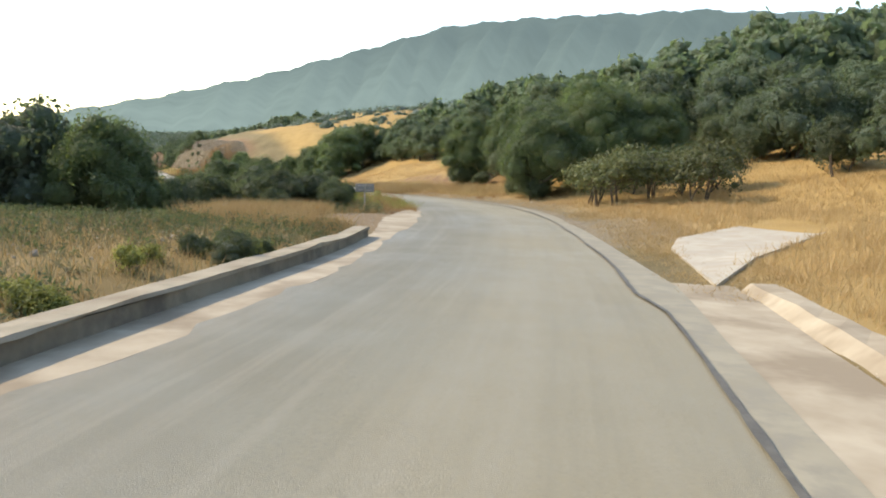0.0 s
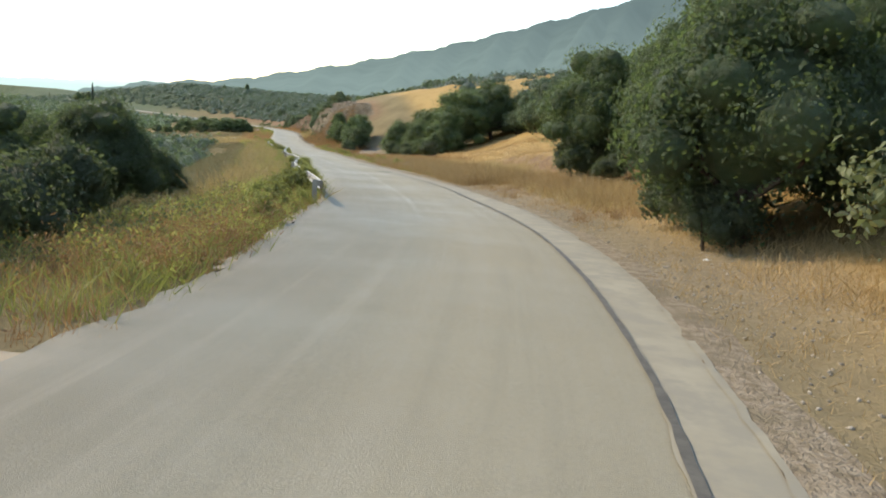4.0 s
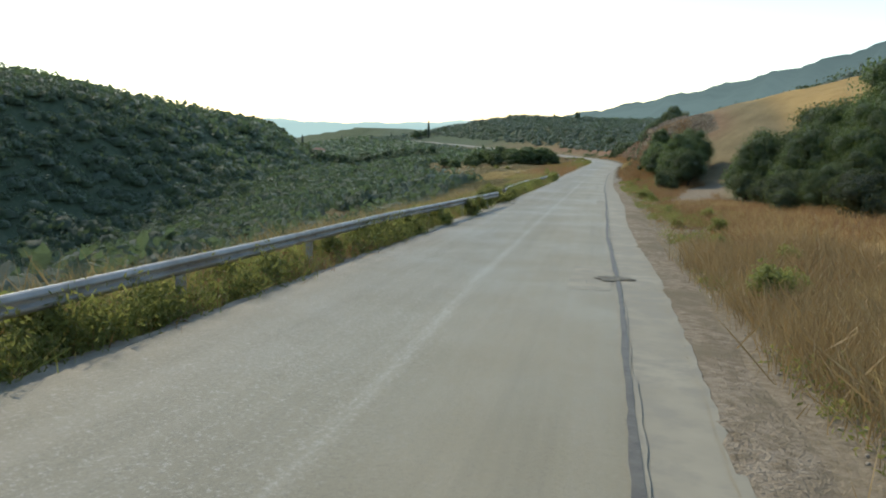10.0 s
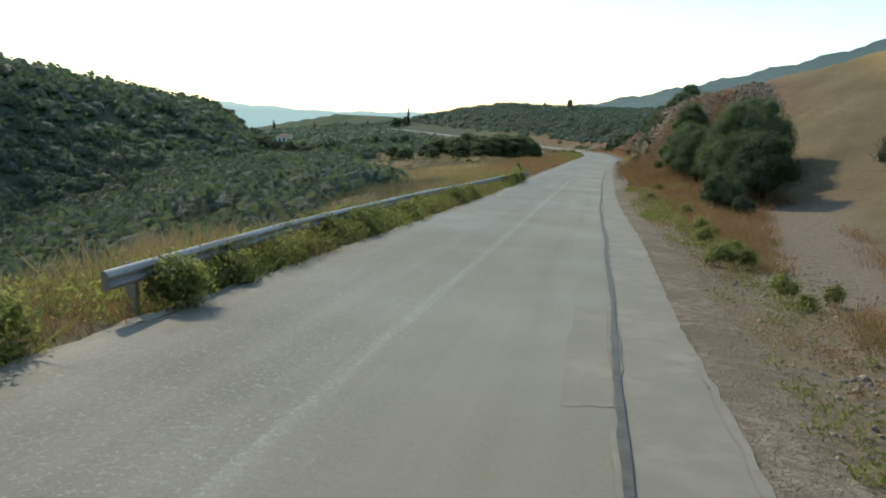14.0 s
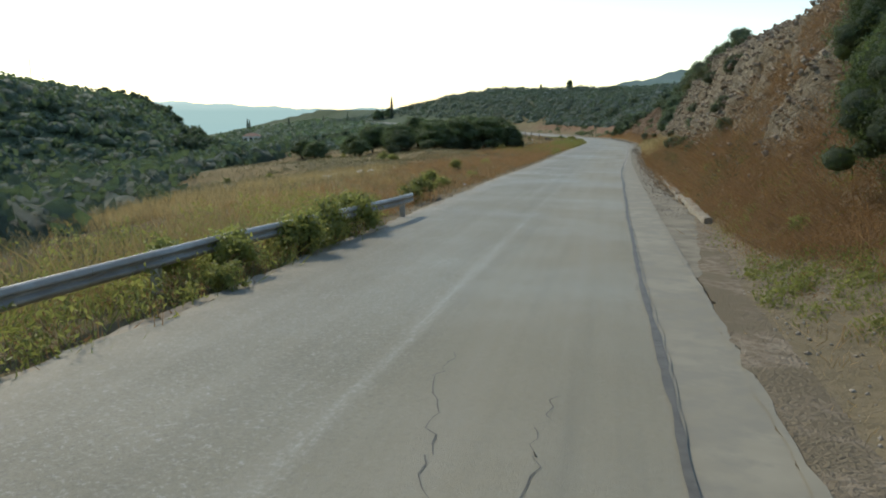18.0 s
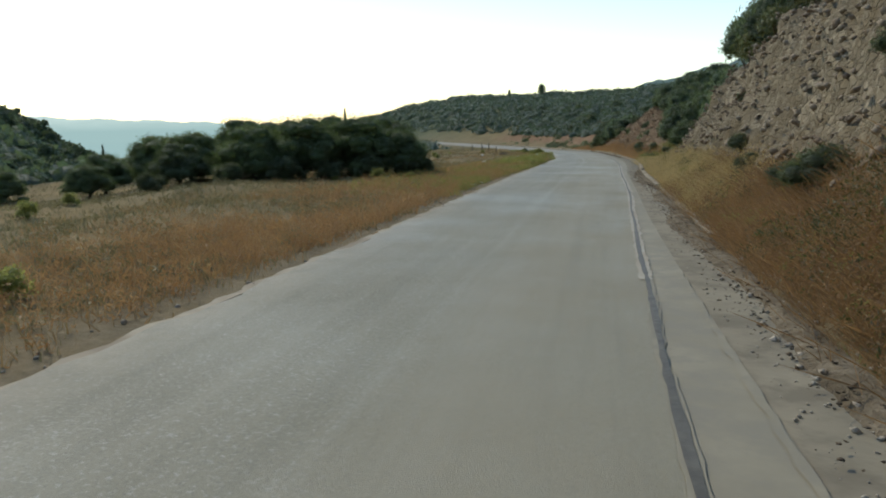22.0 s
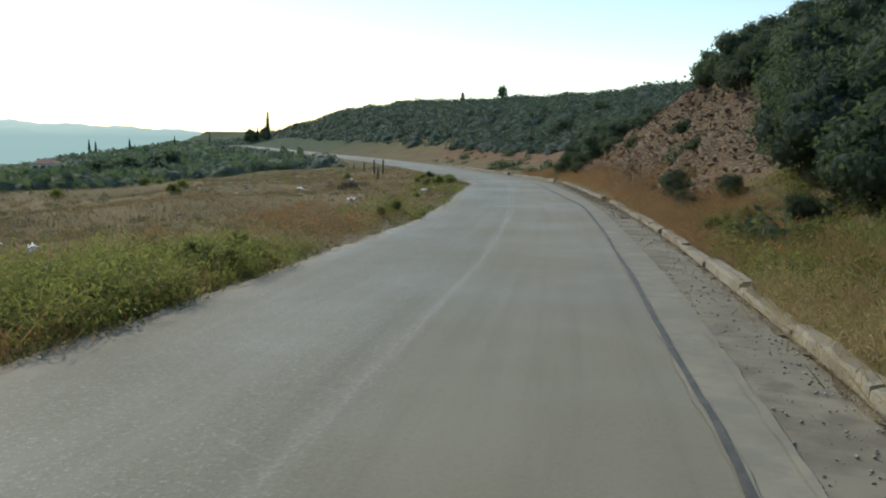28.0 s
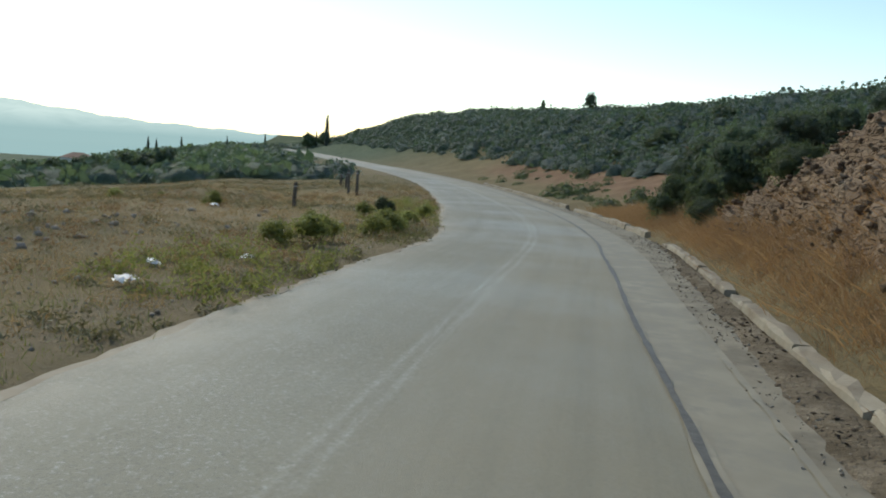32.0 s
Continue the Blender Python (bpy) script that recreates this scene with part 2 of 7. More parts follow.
def asphalt_material():
    """Worn pale asphalt: dusty edges, darker wheel paths, fine chippings with glints painted pale, blotches."""
    m, nt, b = mat("old_asphalt", 0.62, 0.35)
    col = mix(nt, noise_fac(nt, 0.5, 6, 0.6, 0.2, 0.8), (0.215, 0.197, 0.138), (0.265, 0.242, 0.172))
    col = mix(nt, maths(nt, "MULTIPLY", noise_fac(nt, 0.12, 4, 0.6, 0.42, 0.6), 0.16), col, (0.18, 0.172, 0.14))
    col = mix(nt, maths(nt, "MULTIPLY", noise_fac(nt, 24.0, 3, 0.85, 0.54, 0.66), attr(nt, "chip_glints")), col, (0.43, 0.41, 0.36))
    col = mix(nt, maths(nt, "MULTIPLY", noise_fac(nt, 33.0, 3, 0.8, 0.5, 0.7), 0.5), col, (0.10, 0.096, 0.082))
    edge = maths(nt, "MULTIPLY", attr(nt, "edge"), noise_fac(nt, 1.6, 5, 0.7, 0.35, 0.65))
    col = mix(nt, edge, col, (0.40, 0.34, 0.25))
    col = mix(nt, maths(nt, "MULTIPLY", attr(nt, "wheel"), maths(nt, "ADD", maths(nt, "MULTIPLY", noise_fac(nt, 0.25, 4, 0.6, 0.2, 0.8), 0.2), 0.35)), col, (0.285, 0.243, 0.163))
    # darker towards the left, most over the first 36 m
    col = mix(nt, maths(nt, "MULTIPLY", attr(nt, "left_dark"), 0.75), col, (0.150, 0.138, 0.103))
    lane = nt.nodes.new("ShaderNodeCombineXYZ")
    nt.links.new(attr(nt, "across"), lane.inputs["X"])
    nt.links.new(attr(nt, "down"), lane.inputs["Y"])
    st = node(nt, "ShaderNodeTexNoise", Scale=1.0, Detail=5.0, Roughness=0.65)
    nt.links.new(lane.outputs["Vector"], st.inputs["Vector"])
    for lo, hi, k, tone in ((0.5, 0.72, 0.45, (0.29, 0.265, 0.205)), (0.48, 0.28, 0.45, (0.165, 0.153, 0.113))):
        mr = nt.nodes.new("ShaderNodeMapRange")
        mr.inputs["From Min"].default_value, mr.inputs["From Max"].default_value = lo, hi
        nt.links.new(st.outputs["Fac"], mr.inputs["Value"])
        col = mix(nt, maths(nt, "MULTIPLY", mr.outputs["Result"], k), col, tone)
    worn = node(nt, "ShaderNodeTexNoise", Scale=7.0, Detail=6.0, Roughness=0.75)
    nt.links.new(lane.outputs["Vector"], worn.inputs["Vector"])
    wr = nt.nodes.new("ShaderNodeMapRange")
    wr.inputs["From Min"].default_value, wr.inputs["From Max"].default_value = 0.3, 0.6
    nt.links.new(worn.outputs["Fac"], wr.inputs["Value"])
    line = maths(nt, "MULTIPLY", attr(nt, "line"), wr.outputs["Result"])
    line = maths(nt, "MULTIPLY", line, noise_fac(nt, 24.0, 3, 0.8, 0.3, 0.6))
    col = mix(nt, maths(nt, "MULTIPLY", line, 0.45), col, (0.5, 0.48, 0.42))
    nt.links.new(col, b.inputs["Base Color"])
    rr = nt.nodes.new("ShaderNodeMapRange")
    rr.inputs["To Min"].default_value, rr.inputs["To Max"].default_value = 0.5, 0.75
    nt.links.new(noise_fac(nt, 0.3, 4), rr.inputs["Value"])
    nt.links.new(rr.outputs["Result"], b.inputs["Roughness"])
    bump(nt, b, noise_fac(nt, 70.0, 3, 0.8, 0.2, 0.8), 0.55, 0.012)
    return m


def rock_material(name, c1, c2, c3, size, flat):
    """Broken rock: angular pieces, each its own tone, with dark gaps between them and fine grain."""
    m, nt, b = mat(name, 0.95, 0.15)
    tc = nt.nodes.new("ShaderNodeTexCoord")
    mp = nt.nodes.new("ShaderNodeMapping")
    mp.inputs["Scale"].default_value = (1.0, 1.0, flat)
    warp = node(nt, "ShaderNodeTexNoise", Scale=2.5, Detail=4.0, Roughness=0.6)
    nt.links.new(tc.outputs["Object"], warp.inputs["Vector"])
    add = nt.nodes.new("ShaderNodeVectorMath")
    add.operation = "MULTIPLY_ADD"
    add.inputs[1].default_value = (0.25, 0.25, 0.25)
    nt.links.new(warp.outputs["Color"], add.inputs[0])
    nt.links.new(tc.outputs["Object"], add.inputs[2])
    nt.links.new(add.outputs[0], mp.inputs["Vector"])
    cell = node(nt, "ShaderNodeTexVoronoi", Scale=1.0 / size)
    edge = node(nt, "ShaderNodeTexVoronoi", Scale=1.0 / size)
    edge.feature = "DISTANCE_TO_EDGE"
    for n in (cell, edge):
        nt.links.new(mp.outputs["Vector"], n.inputs["Vector"])
    sep = nt.nodes.new("ShaderNodeSeparateColor")
    nt.links.new(cell.outputs["Color"], sep.inputs[0])
    col = mix(nt, sep.outputs[0], c1, c2)
    col = mix(nt, noise_fac(nt, 0.5, 5, 0.65, 0.42, 0.62), col, c3)
    col = mix(nt, maths(nt, "MULTIPLY", noise_fac(nt, 9.0, 5, 0.7, 0.4, 0.7), 0.45), col, c1)
    r = nt.nodes.new("ShaderNodeMapRange")
    r.inputs["From Max"].default_value = 0.16
    nt.links.new(edge.outputs["Distance"], r.inputs["Value"])
    nt.links.new(col, b.inputs["Base Color"])
    tilt = maths(nt, "ADD", maths(nt, "MULTIPLY", r.outputs["Result"], 0.6), maths(nt, "MULTIPLY", sep.outputs[1], 0.4))
    bump(nt, b, tilt, 1.0, size * 0.32)
    return m


M_GROUND = ground_material()
M_ASPHALT = asphalt_material()
M_TAR = simple("tar_seal", (0.072, 0.064, 0.05), (0.118, 0.106, 0.084), 6.0, 0.6, 0.4, 0.4, 0.01)
M_PATCH = simple("patched_asphalt", (0.24, 0.215, 0.158), (0.305, 0.272, 0.2), 1.1, 0.75, 0.3, 0.35, 0.006, (0.235, 0.214, 0.165), 3.0)
M_DARKPATCH = simple("crumbled_asphalt", (0.16, 0.148, 0.115), (0.245, 0.225, 0.175), 14.0, 0.9, 0.2, 0.9, 0.02, (0.125, 0.115, 0.09), 5.0)
M_CONC = simple("weathered_concrete", (0.32, 0.265, 0.19), (0.41, 0.35, 0.26), 1.2, 0.85, 0.25, 0.4, 0.01, (0.25, 0.20, 0.14), 0.7)
M_SLAB = simple("pale_concrete", (0.35, 0.315, 0.255), (0.43, 0.39, 0.32), 0.8, 0.85, 0.25, 0.3, 0.01, (0.36, 0.31, 0.24), 2.2)
# random stains, and the wall side's shade put into the base tone
M_WALL = simple("stained_shaded_concrete", (0.19, 0.16, 0.115), (0.26, 0.22, 0.16), 0.9, 0.9, 0.2, 0.6, 0.015, (0.13, 0.11, 0.085), 1.4)
M_GUTTER = simple("dusty_gutter", (0.225, 0.198, 0.145), (0.285, 0.25, 0.184), 1.3, 0.9, 0.2, 0.6, 0.015, (0.185, 0.16, 0.118), 2.1)
M_VERGE = simple("verge_gravel", (0.19, 0.147, 0.097), (0.33, 0.27, 0.196), 9.0, 0.95, 0.1, 0.9, 0.03, (0.20, 0.16, 0.105), 0.9)
M_SOIL = simple("washed_soil", (0.15, 0.115, 0.075), (0.25, 0.205, 0.145), 7.0, 0.95, 0.1, 0.9, 0.03, (0.11, 0.085, 0.055), 1.1)
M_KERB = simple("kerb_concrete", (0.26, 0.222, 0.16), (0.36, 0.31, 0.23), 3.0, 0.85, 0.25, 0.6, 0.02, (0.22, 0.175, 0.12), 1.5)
M_STEEL = simple("galvanised_steel", (0.34, 0.33, 0.30), (0.46, 0.45, 0.41), 4.0, 0.5, 0.45, 0.1, 0.003, (0.30, 0.27, 0.22), 1.3)
M_STEEL.node_tree.nodes["Principled BSDF"].inputs["Metallic"].default_value = 0.15
M_ROCK = rock_material("cut_rock", (0.118, 0.095, 0.062), (0.31, 0.262, 0.186), (0.15, 0.118, 0.074), 0.12, 0.75)
M_CUTSTONE = simple("cut_stone", (0.19, 0.15, 0.108), (0.40, 0.335, 0.255), 2.5, 0.95, 0.15, 0.6, 0.02, (0.24, 0.175, 0.12), 0.4)
M_REDROCK = rock_material("reddish_rock", (0.165, 0.114, 0.074), (0.285, 0.21, 0.142), (0.19, 0.127, 0.08), 0.24, 2.2)
M_STONE = simple("loose_stone", (0.25, 0.21, 0.16), (0.42, 0.37, 0.30), 5.0, 0.95, 0.15, 0.7, 0.03)
M_BARK = simple("bark", (0.075, 0.055, 0.038), (0.14, 0.11, 0.08), 8.0, 0.95, 0.1, 1.0, 0.03)
M_WOOD = simple("grey_wood", (0.10, 0.08, 0.06), (0.18, 0.15, 0.12), 12.0, 0.95, 0.1, 0.8, 0.01)
M_OAK = foliage("oak_leaves", (0.092, 0.145, 0.062), (0.175, 0.228, 0.096), (0.21, 0.19, 0.075), 0.5, 0.10, 0.15, 0.42, (0.84, 0.97, 0.9))
M_NEAROAK = foliage("roadside_oak_leaves", (0.082, 0.135, 0.040), (0.185, 0.25, 0.078), (0.22, 0.21, 0.075), 0.5, 0.10, 0.25, 0.35, (0.88, 1.0, 0.82))
M_SHRUB = foliage("lentisk_leaves", (0.08, 0.12, 0.046), (0.155, 0.19, 0.07), (0.20, 0.17, 0.06), 0.5, 0.12, 0.2, 0.35, (0.9, 1.0, 0.8))
M_THORN = foliage("thorn_leaves", (0.08, 0.10, 0.034), (0.15, 0.155, 0.052), (0.25, 0.19, 0.08), 0.45, 0.25, 0.0, 0.25)
M_WEED = foliage("weed_leaves", (0.20, 0.22, 0.058), (0.34, 0.345, 0.10), (0.42, 0.34, 0.15), 0.6, 0.25)
M_DRYGRASS = foliage("dry_grass", (0.30, 0.20, 0.088), (0.47, 0.325, 0.148), (0.50, 0.39, 0.21), 0.35, 0.2)
M_STRAW = foliage("straw", (0.38, 0.275, 0.115), (0.54, 0.41, 0.19), (0.60, 0.50, 0.28), 0.4, 0.2)
M_RUSTGRASS = foliage("rust_grass", (0.245, 0.14, 0.06), (0.41, 0.245, 0.108), (0.48, 0.34, 0.165), 0.45, 0.2)
M_GREYGRASS = foliage("grey_green_grass", (0.16, 0.145, 0.07), (0.27, 0.235, 0.115), (0.38, 0.30, 0.16), 0.35, 0.25)
M_GREENGRASS = foliage("green_grass", (0.15, 0.18, 0.04), (0.30, 0.29, 0.08), (0.46, 0.36, 0.15), 0.4, 0.3)
M_MAQUIS = foliage("maquis_leaves", (0.088, 0.146, 0.066), (0.165, 0.22, 0.094), (0.21, 0.20, 0.10), 0.45, 0.12, 0.3, 0.6, (0.86, 0.97, 0.88))
M_SPUR = foliage("spur_leaves", (0.075, 0.125, 0.062), (0.135, 0.186, 0.086), (0.19, 0.17, 0.085), 0.45, 0.10, 0.3, 0.55)
M_CYPRESS = foliage("cypress_leaves", (0.035, 0.055, 0.03), (0.07, 0.095, 0.045), None, 0.2, sheen=0.35)
M_LITTER = simple("faded_plastic", (0.72, 0.72, 0.70), (0.85, 0.85, 0.83), 5.0, 0.5, 0.4, 0.2, 0.01)
M_WALLWHITE = simple("white_render", (0.70, 0.68, 0.63), (0.80, 0.78, 0.73), 1.0, 0.9, 0.2, 0.2, 0.01)
M_ROOF = simple("clay_roof", (0.24, 0.15, 0.11), (0.32, 0.21, 0.15), 3.0, 0.9, 0.2, 0.3, 0.02)
M_GLASSDARK = simple("dark_pane", (0.03, 0.035, 0.04), (0.05, 0.055, 0.06), 2.0, 0.15, 0.6, 0.0)
M_SIGNBACK = simple("grey_sign_back", (0.19, 0.18, 0.17), (0.26, 0.25, 0.235), 4.0, 0.55, 0.4, 0.1, 0.003)
M_MOUNTAIN = haze_glow_mat("mountain_haze_glow", (0.115, 0.178, 0.205), (0.07, 0.112, 0.137), 10.0, 260.0, 0.8, (0.058, 0.092, 0.11))
M_FARLAND = haze_glow_mat("plain_haze_glow", (0.27, 0.42, 0.48), (0.52, 0.66, 0.71), -45.0, 40.0, 0.92, (0.29, 0.43, 0.48))

# ---- plan: the road's line (distance along it, x, y, height) ----
LINE_A = [(-12, -1.52, -11.66, 0.35), (0, 0.85, 0.10, 0.0), (8, 2.39, 7.93, -0.26), (16, 3.66, 15.81, -0.60), (24, 4.40, 23.74, -0.76),
          (32, 3.78, 31.71, -1.00), (38, 2.65, 37.79, -1.30), (43.8, 1.07, 43.24, -1.61), (51.8, -1.69, 50.76, -2.03), (62, -5.56, 60.22, -2.60),
          (74.2, -10.75, 71.23, -3.32), (87.8, -16.59, 83.47, -4.00), (104.2, -23.63, 98.33, -4.81), (119.9, -30.44, 112.44, -5.65), (136.3, -37.34, 127.32, -6.33)]
LINE_B = [(152, -43.86, 141.65, -6.90), (168, -50.36, 156.16, -7.42), (184, -56.69, 170.82, -7.77), (200, -63.13, 185.90, -8.30), (213.7, -68.70, 198.09, -8.74),
          (225.8, -74.15, 208.92, -9.05), (236.2, -79.25, 217.99, -9.25), (246, -84.15, 226.48, -9.53), (256, -90.08, 234.45, -9.81), (267.8, -98.20, 243.10, -10.02),
          (284, -109.91, 254.43, -10.22), (310, -129.93, 270.35, -10.39), (345, -159.71, 288.93, -10.41), (375, -185.41, 305.00, -10.40), (420, -224.0, 328.5, -10.4)]
LINE = np.array([(-40, -7.0, -39.0, 1.0)] + LINE_A + LINE_B + [(470, -267.0, 354.5, -10.6)], float)


def spline(s):
    """Points of the road's line at the distances s (Catmull-Rom)."""
    s = np.atleast_1d(np.asarray(s, float))
    k = LINE[:, 0]
    i = np.clip(np.searchsorted(k, s, side="right") - 1, 0, len(k) - 2)
    out = np.zeros((len(s), 3))
    for c in range(3):
        y = LINE[:, c + 1]
        m = np.gradient(y, k)
        h = k[i + 1] - k[i]
        u = np.clip((s - k[i]) / h, 0, 1)
        out[:, c] = (2 * u**3 - 3 * u**2 + 1) * y[i] + (u**3 - 2 * u**2 + u) * h * m[i] + (3 * u**2 - 2 * u**3) * y[i + 1] + (u**3 - u**2) * h * m[i + 1]
    return out


RS = np.arange(-40, 470.1, 1.0)
RP = spline(RS)
RT = np.gradient(RP[:, :2], axis=0)
RT /= np.linalg.norm(RT, axis=1)[:, None]


def road_xyz(s, d, up=0.0):
    """The place at distance s along the road and d to the right of its line, on the carriageway's level plus up."""
    s, d = np.broadcast_arrays(np.asarray(s, float), np.asarray(d, float))
    p = spline(s.ravel())
    tx, ty = np.interp(s.ravel(), RS, RT[:, 0]), np.interp(s.ravel(), RS, RT[:, 1])
    n = np.hypot(tx, ty)
    return np.stack([p[:, 0] + d.ravel() * ty / n, p[:, 1] - d.ravel() * tx / n, p[:, 2] + up], 1)


def nearest(x, y):
    """Distance along the road, offset to the right and road level for many places."""
    x, y = np.asarray(x, float).ravel(), np.asarray(y, float).ravel()
    s, d, z = np.zeros(len(x)), np.zeros(len(x)), np.zeros(len(x))
    for a in range(0, len(x), 20000):
        xs, ys = x[a:a + 20000], y[a:a + 20000]
        i = ((xs[:, None] - RP[None, :, 0]) ** 2 + (ys[:, None] - RP[None, :, 1]) ** 2).argmin(1)
        vx, vy = xs - RP[i, 0], ys - RP[i, 1]
        along = np.clip(vx * RT[i, 0] + vy * RT[i, 1], -0.6, 0.6)
        s[a:a + 20000] = RS[i] + along
        side = np.sign(vx * RT[i, 1] - vy * RT[i, 0])
        d[a:a + 20000] = side * np.sqrt(np.maximum(vx**2 + vy**2 - along**2, 0))
        z[a:a + 20000] = np.interp(RS[i] + along, RS, RP[:, 2])
    return s, d, z


def table(*rows):
    a = np.array(rows, float)
    return a[:, 0], a[:, 1:]


def along(tab, s):
    return np.interp(s, tab[0], tab[1][:, 0])


LEFT_EDGE = table((-40, -3.7), (4.4, -3.7), (6.3, -3.5), (12.4, -3.45), (17, -3.72), (21.4, -3.58), (30, -3.28), (33, -3.35), (38, -3.72), (43, -3.57), (46, -3.7), (51, -3.62), (60, -4.2), (67, -4.14), (80, -4.05), (82, -4.15), (90, -4.0), (107, -3.92),
                  (128, -3.97), (150, -4.2), (158, -4.08), (175, -4.02), (182, -3.9), (200, -4.2), (205, -4.4), (214, -4.15), (220, -3.78), (228, -3.64), (238, -3.6), (244, -3.5), (254, -4.4), (470, -4.0))
CRACK = table((-40, 1.31), (9.5, 1.31), (11, 1.1), (14, 1.11), (16.5, 1.06), (18, 0.97), (20, 0.89), (22, 0.73), (25, 0.79), (29, 0.87), (33, 0.87), (35, 0.82), (38.5, 0.78), (44.5, 0.65), (47, 0.62), (50, 0.67), (54, 0.59), (57, 0.32), (59, 0.23),
              (62, 0.18), (64, 0.19), (68, 0.26), (74, 0.32), (80, 0.225), (85, 0.26), (94, 0.295), (103, 0.31), (115, 0.37), (125, 0.49), (134, 0.46), (150, 0.51), (155, 0.48), (161, 0.58), (167, 0.7), (174, 0.81), (177.5, 0.86), (182, 0.83), (190, 0.74), (200, 0.78), (204.7, 0.92), (210, 0.89), (219.5, 0.95), (228, 1.02), (231.2, 0.75), (236, 0.55), (243.4, 0.22), (470, 0.4))
JOINT = table((-40, 1.7), (8, 1.7), (12, 1.85), (17.8, 1.54), (19.6, 1.42), (21.4, 1.31), (23.6, 1.22), (28, 1.4), (33.4, 1.56), (38.4, 1.53), (43, 1.6), (47, 1.42), (51, 1.33), (59.3, 0.93), (62.4, 0.77), (66, 0.83), (74, 1.0), (80, 0.88), (86, 0.86),
              (94.7, 1.06), (98.3, 0.99), (108, 1.1), (140, 1.15), (157.5, 1.12), (179, 1.1), (190, 1.03), (210, 1.43), (229, 1.48), (245, 1.08), (470, 1.2))
KERB = table((120, 1.85), (147, 1.86), (158, 1.92), (172, 1.91), (177, 1.84), (183, 1.73), (189, 1.68), (196, 1.76), (203, 2.0), (210, 2.1), (218, 2.16), (222, 2.12), (228, 2.13), (232, 2.03), (240, 1.9), (253, 1.85), (262, 1.7), (470, 1.7))

# ---- plan: the land to either side, as heights over the road at some distances from its line ----
RIGHT_D = np.array([1.8, 2.5, 3.4, 5, 8, 12, 20, 40, 75], float)
LEFT_D = np.array([4.3, 6, 9, 14, 22, 35, 60, 85], float)
RIGHT_A = table((-40, -.06, -.05, .1, .2, .3, .6, 1.6, 7, 15), (11, -.06, -.05, .1, .2, .4, .7, 1.9, 7, 15), (14, 0, .03, .1, .2, .4, .7, 1.9, 7, 15), (30, 0, .05, .1, .3, .6, 1.2, 2.8, 8, 16), (42, 0, .1, .2, .6, 1.4, 2.4, 4.2, 9, 17))
RIGHT_B = table((60, 0, .05, .1, .4, 1.1, 2.2, 4.6, 10.5, 18), (85, 0, 0, .05, .2, .5, 1.4, 4.2, 10, 17), (108, 0, 0, -.1, -.25, -.4, 0, 3.2, 9, 16), (124, 0, .05, .1, .2, .6, 1.8, 5, 9.6, 16))
RIGHT_C = table((133, 0, .1, .3, .8, 2.2, 4.4, 8.0, 12, 17), (143, 0, .6, 2.4, 4.9, 6.0, 7.4, 9.8, 13.2, 18), (165, 0, .45, 1.6, 5.5, 6.8, 8.0, 10.2, 13.6, 18), (182, 0, .3, .9, 4.2, 6.8, 8.0, 10, 13.4, 18), (194, 0, .25, .75, 3.4, 6.2, 7.4, 9.6, 13, 17), (200, 0, .05, .2, .6, 1.8, 3.4, 6.5, 11.5, 17))
RIGHT_E = table((207, 0, .05, .1, .25, .8, 2.4, 6.5, 12, 17), (218, 0, .05, .15, .4, 1.2, 2.6, 6.5, 12, 17), (226, 0, .3, .8, 2.1, 4.1, 5.2, 6.0, 9, 11), (238, 0, .5, 1.2, 2.9, 5.1, 6.2, 6.8, 8.6, 10.5), (247, 0, .3, .8, 1.9, 3.9, 5.2, 6.2, 8.6, 10.5), (256, 0, .05, .15, .5, 1.4, 2.6, 5, 10, 13))
RIGHT_F = table((275, 0, .05, .2, .5, 1.4, 2.8, 5.6, 10.6, 11.5), (330, 0, .05, .2, .5, 1.4, 3.2, 7, 9.8, 9.8), (400, 0, 0, .1, .4, 1.6, 3.8, 8.4, 11.2, 10), (440, 0, 0, .1, .3, 1.2, 2.6, 5.2, 6.6, 6), (470, 0, 0, 0, .1, .3, .8, 1.5, 2, 2))
LEFT_T = table((-40, 0, .25, .5, .4, 0, -1.5, -7, -10), (15, 0, .2, .4, .3, -.1, -2, -7, -10), (22, 0, 0, 0, -.1, -.6, -2.5, -8, -11), (40, 0, -.15, -.8, -2.5, -4.5, -7, -11, -12),
               (60, 0, -.2, -.9, -2.8, -5.2, -8.5, -13, -14), (120, 0, -.2, -.9, -2.6, -5, -8.5, -13, -14), (133, 0, -.1, -.3, -1, -2.5, -6, -12, -13.5), (146, 0, 0, .1, -.5, -2.2, -5.5, -11, -13), (164, 0, 0, .1, 0, -.5, -2.5, -9, -12),
               (185, 0, 0, 0, -.1, -.3, -1.2, -6, -10), (250, 0, 0, 0, -.1, -.3, -1.0, -4, -8), (330, 0, -.1, -.3, -.8, -2, -4, -8, -10))
RIDGE = np.array([(-118, -60, 8), (-140, 20, 9.5), (-150, 70, 8.2), (-155, 110, 5.3), (-166, 154, -0.4), (-187, 195, -5.2), (-213, 245, -11), (-245, 305, -17), (-300, 370, -22)], float)


def smooth(a, b, x):
    u = np.clip((x - a) / (b - a), 0, 1)
    return u * u * (3 - 2 * u)


